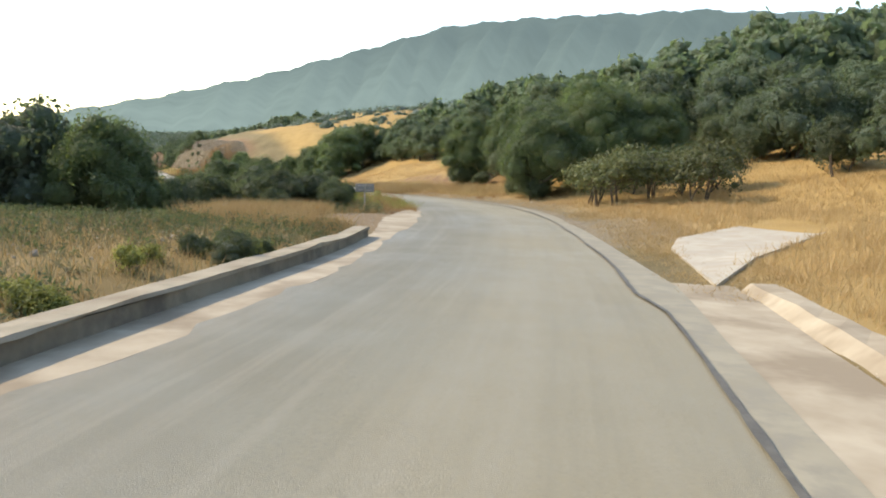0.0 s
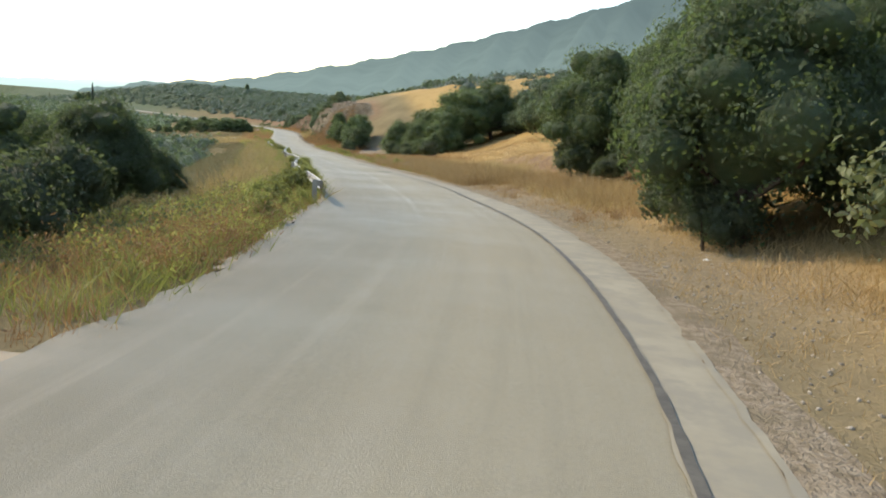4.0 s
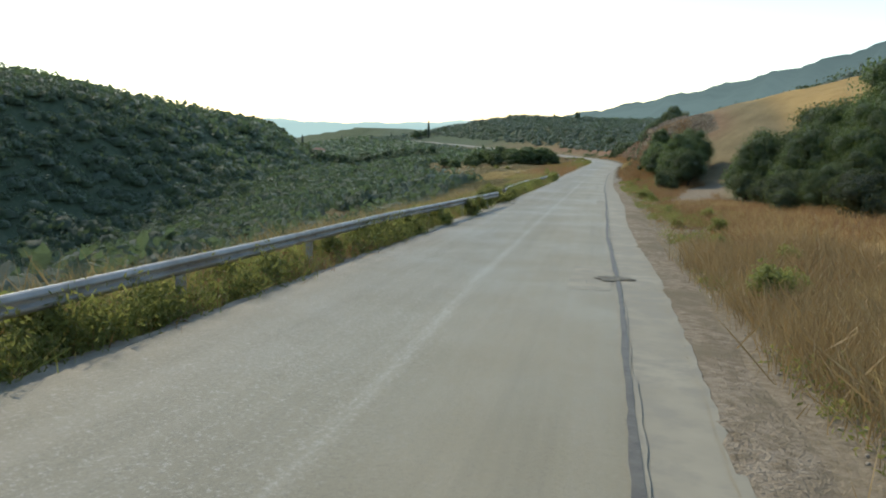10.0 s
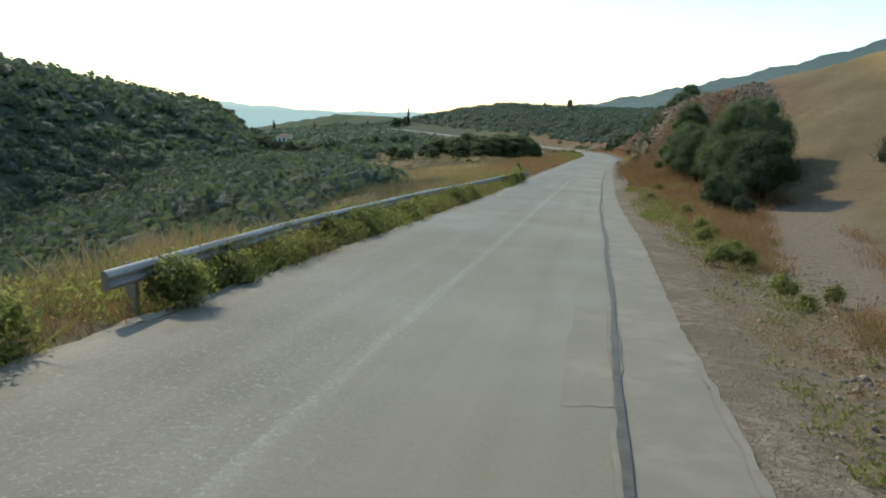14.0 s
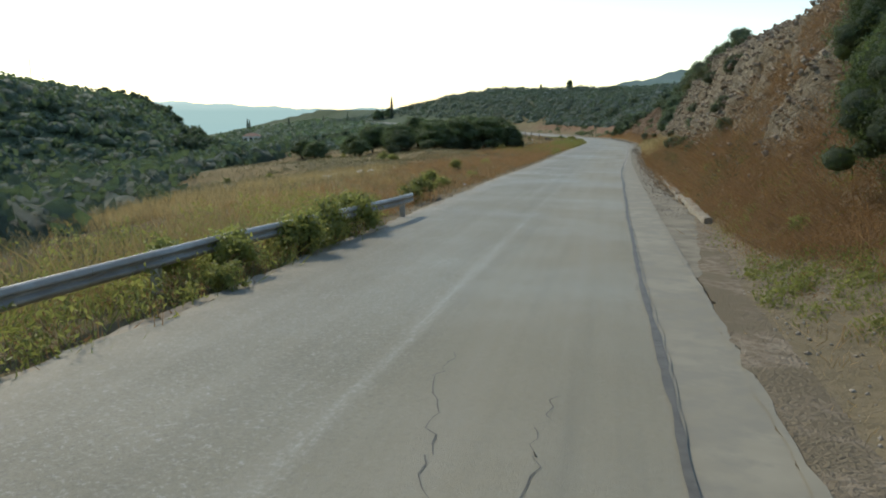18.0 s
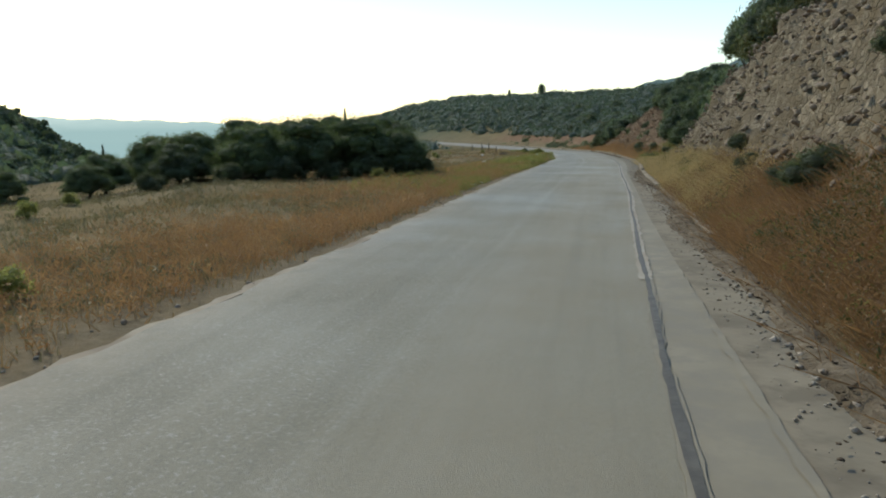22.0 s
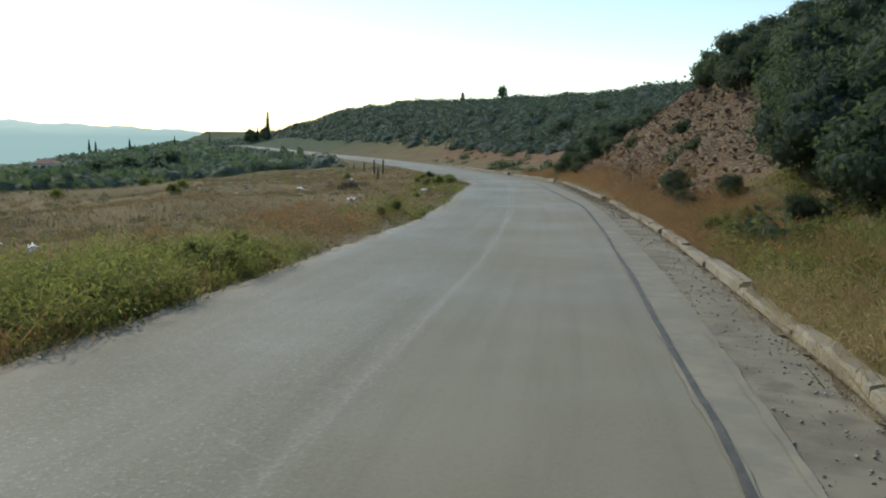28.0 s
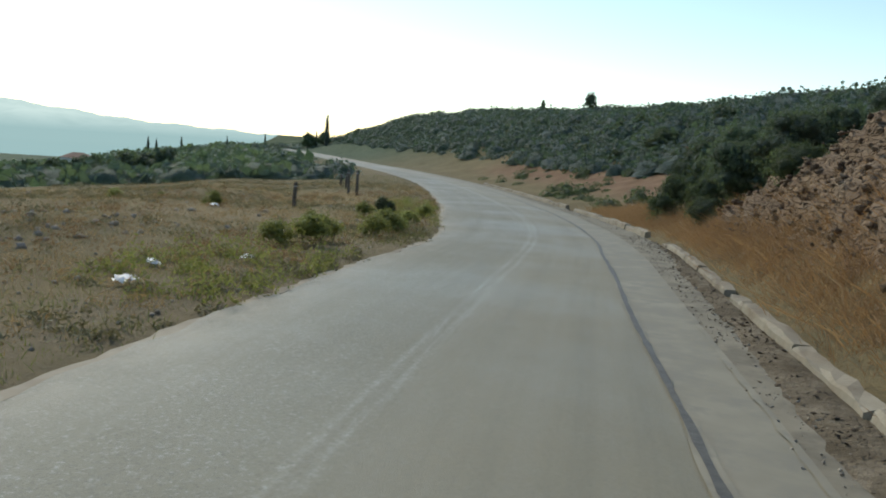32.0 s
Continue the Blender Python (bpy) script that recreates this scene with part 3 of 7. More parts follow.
def two_way(tab, cols, s, q):
    """Look up heights by distance along (rows) and away (columns)."""
    k, v = tab
    i = np.clip(np.searchsorted(k, s, side="right") - 1, 0, len(k) - 2)
    f = np.clip((s - k[i]) / (k[i + 1] - k[i]), 0, 1)
    j = np.clip(np.searchsorted(cols, q, side="right") - 1, 0, len(cols) - 2)
    g = np.clip((q - cols[j]) / (cols[j + 1] - cols[j]), 0, 1)
    return (v[i, j] * (1 - f) + v[i + 1, j] * f) * (1 - g) + (v[i, j + 1] * (1 - f) + v[i + 1, j + 1] * f) * g


RIGHT_ALL = (RIGHT_A, RIGHT_B, RIGHT_C, RIGHT_E, RIGHT_F)
RIGHT_T = (np.concatenate([q[0] for q in RIGHT_ALL]), np.vstack([q[1] for q in RIGHT_ALL]))


def wave(x, y, k, seed):
    """Cheap smooth unevenness, about -1 to 1."""
    r = np.random.RandomState(seed)
    out = 0
    for n in range(5):
        a, p, f = r.uniform(0, 6.28), r.uniform(0, 6.28), k * r.uniform(0.6, 1.8)
        out = out + np.sin((x * math.cos(a) + y * math.sin(a)) * f + p)
    return out / 2.4


def land(x, y):
    """Height of the ground, and distance along and off the road."""
    s, d, zr = nearest(x, y)
    x, y = np.asarray(x, float).ravel(), np.asarray(y, float).ravel()
    le, jo = along(LEFT_EDGE, s), along(JOINT, s)
    kb = np.where(s < 330, jo + (along(KERB, s) + 0.2 - jo) * np.clip((s - 129) / 8, 0, 1), jo)
    right = two_way(RIGHT_T, RIGHT_D, s, d - (kb - 1.6) * (1 - smooth(4, 9, d)))
    left = two_way(LEFT_T, LEFT_D, s, -d + (le + 4.0) * (d > -9))
    h = np.where(d > 0, right, left)
    z = zr + np.where((d > np.where(s < 27.5, np.minimum(le, -4.75), le)) & (d < kb), np.where(d > 0.2, -0.03, -0.07), h)
    off = np.abs(d)
    z = z + 0.5 * smooth(5.7, 6.5, d + 0.35 * np.sin(s * 0.9)) * smooth(44, 50, s) * (1 - smooth(61, 68, s)) * (1 - smooth(9, 20, d))
    z = z + smooth(5, 14, off) * 0.18 * wave(x, y, 0.55, 3) + smooth(12, 40, off) * 0.5 * wave(x, y, 0.16, 4) + smooth(40, 90, off) * 1.3 * wave(x, y, 0.05, 5)
    # far side of the valley on the left
    seg_d, seg_z = np.full(len(x), 1e9), np.zeros(len(x))
    for a, b in zip(RIDGE[:-1], RIDGE[1:]):
        v = b[:2] - a[:2]
        q = np.clip(((x - a[0]) * v[0] + (y - a[1]) * v[1]) / (v @ v), 0, 1)
        e = np.hypot(x - a[0] - q * v[0], y - a[1] - q * v[1])
        near = e < seg_d
        seg_d, seg_z = np.where(near, e, seg_d), np.where(near, a[2] + q * (b[2] - a[2]), seg_z)
    hill = seg_z + 4.6 - 0.23 * np.sqrt(seg_d**2 + 170) + 0.8 * wave(x, y, 0.045, 6)
    floor = np.maximum(-17 - 0.03 * np.maximum(-x * 0.64 + y * 0.77 - 250, 0), -42)
    far_left = np.maximum(hill, floor)
    w = smooth(55, 85, -d)
    z = np.where(d < 0, z * (1 - w) + np.maximum(far_left, np.minimum(z, floor)) * w, z)
    # right: the mountain's foot
    w = smooth(70, 130, d)
    up = zr + 15 + 0.11 * np.minimum(np.maximum(d - 70, 0), 400)
    behind = smooth(250, 330, s)
    up = up * (1 - behind) + (-6 - 0.06 * np.maximum(d - 70, 0)) * behind
    z = np.where(d > 0, z * (1 - w) + up * w, z)
    r = np.hypot(x + 60, y - 150)
    return z * (1 - smooth(500, 1100, r)) + np.minimum(z, -42) * smooth(500, 1100, r), s, d


def lines(lo, hi, step, reach_lo, reach_hi):
    """Grid lines: even between lo and hi, ever wider outside."""
    mid = list(np.arange(lo, hi, step))
    out, w, p = [], step, lo
    while p > -reach_lo:
        w *= 1.16
        p -= w
        out.append(p)
    up, w, p = [], step, mid[-1]
    while p < reach_hi:
        w *= 1.16
        p += w
        up.append(p)
    return np.array(out[::-1] + mid + up)


GX, GY = lines(-150.0, 42.0, 0.75, 4600, 4600), lines(-14.0, 300.0, 0.8, 4600, 4600)
gxx, gyy = np.meshgrid(GX, GY, indexing="ij")
gz_flat, gs_flat, gd_flat = land(gxx, gyy)
GZ = gz_flat.reshape(gxx.shape)


def ground_z(x, y):
    x, y = np.asarray(x, float), np.asarray(y, float)
    i = np.clip(np.searchsorted(GX, x) - 1, 0, len(GX) - 2)
    j = np.clip(np.searchsorted(GY, y) - 1, 0, len(GY) - 2)
    u, v = (x - GX[i]) / (GX[i + 1] - GX[i]), (y - GY[j]) / (GY[j + 1] - GY[j])
    return (GZ[i, j] * (1 - u) + GZ[i + 1, j] * u) * (1 - v) + (GZ[i, j + 1] * (1 - u) + GZ[i + 1, j + 1] * u) * v


# ---- mesh helpers ----
def np_mesh(name, verts, faces, material, smooth_shade=False):
    """A mesh from arrays: verts (n, 3), faces (m, 3 or 4)."""
    me = bpy.data.meshes.new(name)
    verts, faces = np.asarray(verts, np.float32), np.asarray(faces, np.int32)
    k = faces.shape[1]
    me.vertices.add(len(verts))
    me.vertices.foreach_set("co", verts.ravel())
    me.loops.add(faces.size)
    me.loops.foreach_set("vertex_index", faces.ravel())
    me.polygons.add(len(faces))
    me.polygons.foreach_set("loop_start", np.arange(0, faces.size, k, dtype=np.int32))
    if smooth_shade:
        me.polygons.foreach_set("use_smooth", np.ones(len(faces), bool))
    me.materials.append(material)
    me.update(calc_edges=True)
    return me


def put_attr(me, name, values):
    a = me.attributes.new(name, "FLOAT", "POINT")
    a.data.foreach_set("value", np.asarray(values, np.float32).ravel())


def grid_faces(nu, nv):
    i, j = np.meshgrid(np.arange(nu - 1), np.arange(nv - 1), indexing="ij")
    a = (i * nv + j).ravel()
    return np.stack([a, a + nv, a + nv + 1, a + 1], 1)


def child(name, data, parent, label="", m=None):
    ob = new(name, data)
    ob.parent = parent
    if m is not None:
        ob.matrix_basis = m
    if label:
        tagged(ob, label)
    return ob


def part(name, bm, material, parent, label="", smooth_shade=False):
    me = bpy.data.meshes.new(name)
    bm.to_mesh(me)
    bm.free()
    if smooth_shade:
        for p in me.polygons:
            p.use_smooth = True
    me.materials.append(material)
    return child(name, me, parent, label)


def box_bm(bm, cx, cy, cz, sx, sy, sz, m=None, bevel=0.0):
    r = bmesh.ops.create_cube(bm, size=1.0)
    for v in r["verts"]:
        v.co = Vector((cx + v.co.x * sx, cy + v.co.y * sy, cz + v.co.z * sz))
        if m is not None:
            v.co = m @ v.co
    if bevel:
        es = list({e for v in r["verts"] for e in v.link_edges})
        bmesh.ops.bevel(bm, geom=es, offset=bevel, segments=1, affect="EDGES")
    return bm


def tube(points, radii, sides=7):
    """Verts and quads of a tapering tube."""
    pts = np.asarray(points, float)
    n = len(pts)
    tg = np.gradient(pts, axis=0)
    tg /= np.linalg.norm(tg, axis=1)[:, None] + 1e-9
    ref = np.where(np.abs(tg[:, 2:3]) > 0.9, np.array([[1.0, 0, 0]]), np.array([[0, 0, 1.0]]))
    u = np.cross(tg, ref)
    u /= np.linalg.norm(u, axis=1)[:, None] + 1e-9
    w = np.cross(tg, u)
    a = np.linspace(0, 2 * math.pi, sides, endpoint=False)
    ring = u[:, None, :] * np.cos(a)[None, :, None] + w[:, None, :] * np.sin(a)[None, :, None]
    v = (pts[:, None, :] + ring * np.asarray(radii)[:, None, None]).reshape(-1, 3)
    f = [(i * sides + j, i * sides + (j + 1) % sides, (i + 1) * sides + (j + 1) % sides, (i + 1) * sides + j) for i in range(n - 1) for j in range(sides)]
    return v, np.array(f)


def join_arrays(items):
    vs, fs, n = [], [], 0
    for v, f in items:
        vs.append(v)
        fs.append(np.asarray(f) + n)
        n += len(v)
    return np.vstack(vs), np.vstack(fs)


# ---- ground sheet ----
sheet = smooth(137, 142, gs_flat) * (1 - smooth(192, 197, gs_flat)) * smooth(3.4, 4.2, gd_flat) * (1 - smooth(9.2, 10.2, gd_flat))
sheet = np.maximum(sheet, smooth(224, 228, gs_flat) * (1 - smooth(244, 249, gs_flat)) * smooth(3.6, 4.6, gd_flat) * (1 - smooth(8.6, 9.6, gd_flat)))
gm = np_mesh("ground", np.stack([gxx.ravel(), gyy.ravel(), gz_flat - 0.7 * sheet], 1), grid_faces(len(GX), len(GY)), M_GROUND, True)
gs, gd = gs_flat, gd_flat
gx1, gy1 = gxx.ravel(), gyy.ravel()
soft = 0.5 + 0.5 * wave(gx1, gy1, 0.5, 11)
gold = smooth(2.2, 4.0, gd) * (gd < 32) * ((gs < 104) | (gs > 400)) * (1 - smooth(20, 30, gd))
gold = np.maximum(gold, smooth(14, 17, gd) * (1 - smooth(44, 50, gd)) * smooth(108, 118, gs) * (1 - smooth(150, 170, gs)))
gold = np.maximum(gold, 0.3 * (gd < -4.5) * (gd > -30) * smooth(133, 140, gs) * (1 - smooth(265, 285, gs)) * soft)
gold = np.maximum(gold, 0.55 * (gd < -4.5) * (gd > -24) * (gs < 38) * soft)
gravel = (1 - smooth(1.6, 2.6, np.abs(gd - 2.4))) * ((gs > 18) & (gs < 135)) * (0.25 + 0.6 * soft)
gravel = np.maximum(gravel, (gd < -4) * (gd > -7.5) * (1 - smooth(3, 5.5, np.abs(gs - 23.5))) * 0.55)
gravel = np.maximum(gravel, (1 - smooth(0.4, 1.1, np.abs(gd + 4.6))) * 0.45 * (gs > 130))
gravel = np.maximum(gravel, (1 - smooth(1.0, 2.0, np.abs(gd - 3.9 - 0.2 * (gs - 102)))) * smooth(97, 101, gs) * (1 - smooth(118, 124, gs)))
gravel = np.maximum(gravel, (gd < -6) * (gd > -26) * smooth(218, 226, gs) * (1 - smooth(245, 252, gs)) * 0.3 * smooth(0.35, 0.7, soft))
brown = smooth(2.2, 3.0, gd) * (1 - smooth(10, 13, gd)) * smooth(133, 140, gs) * (1 - smooth(196, 204, gs))
red = smooth(4, 7, gd) * (1 - smooth(18, 26, gd)) * smooth(252, 262, gs) * (1 - smooth(300, 315, gs))
red = np.maximum(red, 0.6 * smooth(4, 6, gd) * (1 - smooth(14, 18, gd)) * smooth(218, 226, gs) * (1 - smooth(246, 254, gs)))
scrub = np.maximum(smooth(22, 34, -gd) * ((gs < 133) | (gs > 262)), smooth(28, 46, -gd))
scrub = np.maximum(scrub, smooth(24, 34, gd) * (1 - gold))
scrub = np.maximum(scrub, smooth(10, 14, -gd - 0.45 * np.maximum(gs - 132, 0)) * smooth(128, 136, gs) * (1 - smooth(165, 190, gs)))
scrub = np.maximum(scrub, 0.8 * (gd < -5) * (gs < 17.5) * smooth(0.45, 0.75, 1 - soft))
scrub = np.maximum(scrub, smooth(190, 250, np.hypot(gx1 + 30, gy1 - 110)))
gold = gold * (1 - smooth(180, 240, np.hypot(gx1 + 30, gy1 - 110)))
red = np.maximum(red, brown)
red = np.maximum(red, 0.4 * (gd < -4) * (gd > -8.5) * (1 - smooth(3, 5.5, np.abs(gs - 23.5))))
red = np.maximum(red, 0.9 * smooth(4.6, 5.4, gd) * (1 - smooth(6.4, 7.0, gd)) * smooth(43, 49, gs) * (1 - smooth(61, 67, gs)))
gold = gold * (1 - 0.8 * red)
for nm, val in (("gold", gold), ("gravel", gravel), ("red", red), ("scrub", scrub)):
    put_attr(gm, nm, np.clip(val, 0, 1))
ground = tagged(new("ground", gm), "dry grassy hillside with bare soil and gravel", "ground", kind="structure")

# ---- carriageway ----
def ribbon(name, s0, s1, step, offsets, material, up, label, category, wobble=0.0, extras=False, kind="structure"):
    """A strip along the road; offsets are functions of distance along, left to right."""
    s = np.arange(s0, s1 + step * 0.5, step)
    cols = [np.broadcast_to(f(s), s.shape) for f in offsets]
    d = np.stack(cols, 1)
    p = road_xyz(s[:, None], d).reshape(len(s), d.shape[1], 3)
    crown = up if np.isscalar(up) else up(s[:, None], d)
    p[:, :, 2] += crown + wobble * wave(s[:, None] * 1.0, d, 1.7, 8)
    me = np_mesh(name, p.reshape(-1, 3), grid_faces(len(s), d.shape[1]), material, True)
    return me, np.repeat(s, d.shape[1]), d.ravel()


def lerp_edges(a, b, n):
    return [lambda s, k=k: along(a, s) + (along(b, s) - along(a, s)) * k / n for k in range(n + 1)]


ncol = 72
cols = lerp_edges(LEFT_EDGE, CRACK, ncol)
ragged = lambda s: along(LEFT_EDGE, s) + 0.10 * np.sin(s * 1.9) * np.sin(s * 0.73) + 0.05 * np.sin(s * 5.1)
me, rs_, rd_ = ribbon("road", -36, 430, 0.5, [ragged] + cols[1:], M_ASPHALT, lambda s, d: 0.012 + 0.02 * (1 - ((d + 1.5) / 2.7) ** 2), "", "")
MID_S = [40, 46, 52, 59, 66, 73, 78, 86, 95, 104, 125, 140, 152, 180, 204, 207, 212, 231, 236, 300]
MID_D = [-1.35, -1.4, -1.5, -1.46, -1.6, -1.74, -1.72, -1.72, -1.71, -1.65, -1.55, -1.55, -1.53, -1.54, -1.55, -1.53, -1.42, -1.44, -1.36, -1.4]
mid_line = lambda s: np.interp(s, MID_S, MID_D)
le_ = along(LEFT_EDGE, rs_)
put_attr(me, "edge", np.clip(1 - (rd_ - le_) / 0.75, 0, 1) ** 1.3)
put_attr(me, "wheel", np.maximum(smooth(-1.9, -0.7, rd_), 0.15 * (1 - smooth(30, 46, rs_))))
put_attr(me, "left_dark", (1 - smooth(-3.0, -0.2, rd_)) * (1 - 0.68 * smooth(36, 56, rs_)))
put_attr(me, "across", rd_ * 2.6)
put_attr(me, "down", rs_ * 0.07)
twin = 0.07 * smooth(218, 224, rs_)
put_attr(me, "line", np.maximum(np.exp(-((rd_ - mid_line(rs_) - twin) / (0.06 - 0.25 * twin)) ** 2), np.exp(-((rd_ - mid_line(rs_) + twin) / (0.06 - 0.25 * twin)) ** 2)) * smooth(38, 44, rs_) * (1 - 0.6 * smooth(132, 142, rs_) * (1 - smooth(198, 206, rs_))))
# pale specks for the glints of chippings, strongest on the left lane
put_attr(me, "chip_glints", 0.2 + 0.6 * (1 - smooth(-2.2, -0.9, rd_)) * smooth(30, 45, rs_))
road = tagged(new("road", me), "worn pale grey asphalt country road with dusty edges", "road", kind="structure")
me, _, _ = ribbon("road_edge_strip", -36, 430, 0.5, lerp_edges(CRACK, JOINT, 4), M_PATCH, 0.022, "", "")
tagged(new("road_edge_strip", me), "paler concrete strip along the road edge", "road edge", kind="structure")
jag = np.random.RandomState(77).uniform(-1, 1, 4000)
wig = lambda s: 0.012 * np.sin(s * 0.9) + 0.006 * np.interp(s * 3 + 700, np.arange(4000), jag)
wid = lambda s: 0.030 + 0.008 * np.interp(s * 0.8 + 900, np.arange(4000), jag) + 0.008 * np.interp(s * 4 + 1200, np.arange(4000), jag)
fray = lambda s, k: np.interp(s * 4 + k, np.arange(4000), jag)
dust = lambda s: np.maximum(0.012 + 0.03 * np.interp(s * 0.7, np.arange(4000), jag) + 0.018 * fray(s, 300), 0.0)
me, _, _ = ribbon("seam_dust", 18, 300, 0.25, [lambda s: along(CRACK, s) + wig(s) - wid(s) - dust(s), lambda s: along(CRACK, s) + wig(s) + wid(s) + dust(s + 9)], M_PATCH, 0.034, "", "")
tagged(new("seam_dust", me), "pale sand caught along the tar seam", "road seam", kind="structure")
me, _, _ = ribbon("tar_seam", -36, 300, 0.25, [lambda s: along(CRACK, s) + wig(s) - wid(s), lambda s: along(CRACK, s) + wig(s) + wid(s)], M_TAR, 0.040, "", "")
tagged(new("tar_seam", me), "dark tar seam between asphalt and edge strip", "road seam", kind="structure")

# ---- far land ----
def polar(az, r, z):
    return (-60 - math.sin(radians(az)) * r, 150 + math.cos(radians(az)) * r, z)


def far_range(name, profile, r0, depth, material, label, foot, seed):
    """A range of hills: crest heights by bearing, falling to its foot in front and behind."""
    az = np.linspace(profile[0][0], profile[-1][0], 260)
    pa = np.array(profile, float)
    el = np.interp(az, pa[:, 0], pa[:, 1])
    rows = []
    for q in np.linspace(0, 1, 26):
        rr = r0 - depth * (1 - q)
        crest = np.tan(np.radians(el)) * r0 - 4 + 4 * np.sin(az * 1.9 + seed) + 2.0 * np.sin(az * 6.1 + seed)
        fold = np.sin(az * 0.9 + seed + 2.5 * q) * 0.07 + np.sin(az * 2.7 + 4 * q + seed) * 0.035
        h = foot + (crest - foot) * np.clip(q**0.8 + fold * math.sin(math.pi * q), 0, 1)
        rows.append(np.stack([-60 - np.sin(np.radians(az)) * rr, 150 + np.cos(np.radians(az)) * rr, h], 1))
    rows.append(rows[-1] * np.array([1.05, 1.05, 0]) + np.array([0, 0, foot]))
    v = np.stack(rows, 1)
    me = np_mesh(name, v.reshape(-1, 3), grid_faces(len(az), len(rows)), material, True)
    return tagged(new(name, me), label, "mountain", kind="structure")


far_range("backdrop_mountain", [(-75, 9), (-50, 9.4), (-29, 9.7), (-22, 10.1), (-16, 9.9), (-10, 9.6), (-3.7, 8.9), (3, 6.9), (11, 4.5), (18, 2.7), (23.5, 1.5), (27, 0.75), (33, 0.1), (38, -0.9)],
          2300, 1500, M_MOUNTAIN, "wooded mountain slope with blue distance haze in its glow", -40, 1.0)
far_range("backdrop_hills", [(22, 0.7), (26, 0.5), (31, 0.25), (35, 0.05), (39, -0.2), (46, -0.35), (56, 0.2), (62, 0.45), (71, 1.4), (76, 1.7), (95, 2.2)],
          4300, 700, M_FARLAND, "far hills beyond the plain, pale with haze in their glow", -52, 2.0)
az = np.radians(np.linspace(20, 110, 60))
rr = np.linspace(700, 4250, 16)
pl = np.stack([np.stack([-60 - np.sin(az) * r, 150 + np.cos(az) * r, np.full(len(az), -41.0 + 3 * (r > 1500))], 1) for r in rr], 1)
tagged(new("backdrop_plain", np_mesh("backdrop_plain", pl.reshape(-1, 3), grid_faces(60, 16), M_FARLAND)), "coastal plain far below, haze in its glow", "plain", kind="structure")

# ---- left parapet wall, gutters, kerbs ----
def sweep(name, s, prof, material, jitter=None):
    """A closed cross-section of (offset, height) points swept along the road at distances s."""
    k = len(prof)
    v = []
    for q in s:
        dd = np.array([p[0] if not callable(p[0]) else p[0](q) for p in prof], float)
        hh = np.array([p[1] for p in prof], float)
        p = road_xyz(np.full(k, q), dd)
        p[:, 2] += hh
        if jitter is not None:
            p += jitter.normal(0, 0.011, p.shape)
        v.append(p)
    v = np.vstack(v)
    f = [(i * k + j, i * k + (j + 1) % k, (i + 1) * k + (j + 1) % k, (i + 1) * k + j) for i in range(len(s) - 1) for j in range(k)]
    n = len(s)
    caps = [tuple(range(k))[::-1], tuple((n - 1) * k + j for j in range(k))]
    me = bpy.data.meshes.new(name)
    me.from_pydata([tuple(a) for a in v], [], [tuple(a) for a in f] + caps)
    me.materials.append(material)
    me.update()
    return me


rngj = np.random.RandomState(5)
wall = tagged(new("parapet_wall"), "low concrete parapet wall with a pale top, beside the gutter", "wall", kind="structure")
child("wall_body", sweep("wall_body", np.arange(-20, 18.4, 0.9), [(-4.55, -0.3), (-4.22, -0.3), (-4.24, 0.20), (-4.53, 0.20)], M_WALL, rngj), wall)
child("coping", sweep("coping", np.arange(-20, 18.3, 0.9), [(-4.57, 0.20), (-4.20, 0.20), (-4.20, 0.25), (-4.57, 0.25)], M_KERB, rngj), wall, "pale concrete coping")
me, _, _ = ribbon("gutter_left", -36, 28.5, 0.25, [lambda s: np.interp(s, [17.5, 19, 21, 24, 28], [-4.3, -4.3, -4.5, -4.62, -3.95]) + 0.03 * np.sin(s * 4.3 + 2.2 * np.sin(s * 1.9)) * smooth(17, 19, s) + 0.03 * np.sin(s * 11.7 + 3 * np.sin(s * 2.7)) * smooth(17, 19, s), lambda s: along(LEFT_EDGE, s) - 0.3, lambda s: along(LEFT_EDGE, s) + 0.08], M_CONC, 0.018, "", "")
tagged(new("gutter_left", me), "pale dusty concrete gutter and apron", "gutter", kind="structure")
me, _, _ = ribbon("gutter_right", -36, 12.5, 0.5, [lambda s: along(JOINT, s), lambda s: along(JOINT, s) + 0.45, lambda s: along(JOINT, s) + 0.98], M_CONC, 0.016, "", "")
tagged(new("gutter_right", me), "sandy concrete gutter strip", "gutter", kind="structure")
bank = tagged(new("gutter_bank"), "low sloped concrete bank beside the gutter", "kerb", kind="structure")
child("bank_body", sweep("bank_body", np.arange(-30, 12.2, 0.7), [(2.65, -0.1), (2.95, 0.13), (3.3, 0.15), (3.4, -0.2)], M_CONC, rngj), bank)
# concrete ramp on the right
RAMP_S, RAMP_D = [12.3, 15.3, 17.6, 19.4, 23.4, 20.6, 15.5], [2.5, 2.66, 2.78, 3.3, 7.4, 7.6, 4.0]
rp = road_xyz(RAMP_S, RAMP_D)
bm = bmesh.new()
top = [bm.verts.new((p[0], p[1], p[2] + h)) for p, h in zip(rp, (0.05, 0.07, 0.09, 0.16, 0.44, 0.44, 0.22))]
bot = [bm.verts.new((v.co.x, v.co.y, v.co.z - 0.4)) for v in top]
bm.faces.new(top)
for i in range(7):
    bm.faces.new((top[i], bot[i], bot[(i + 1) % 7], top[(i + 1) % 7]))
slab = tagged(new("concrete_ramp"), "pale concrete ramp slab leading off the road", "ramp", kind="structure")
part("slab", bm, M_SLAB, slab)

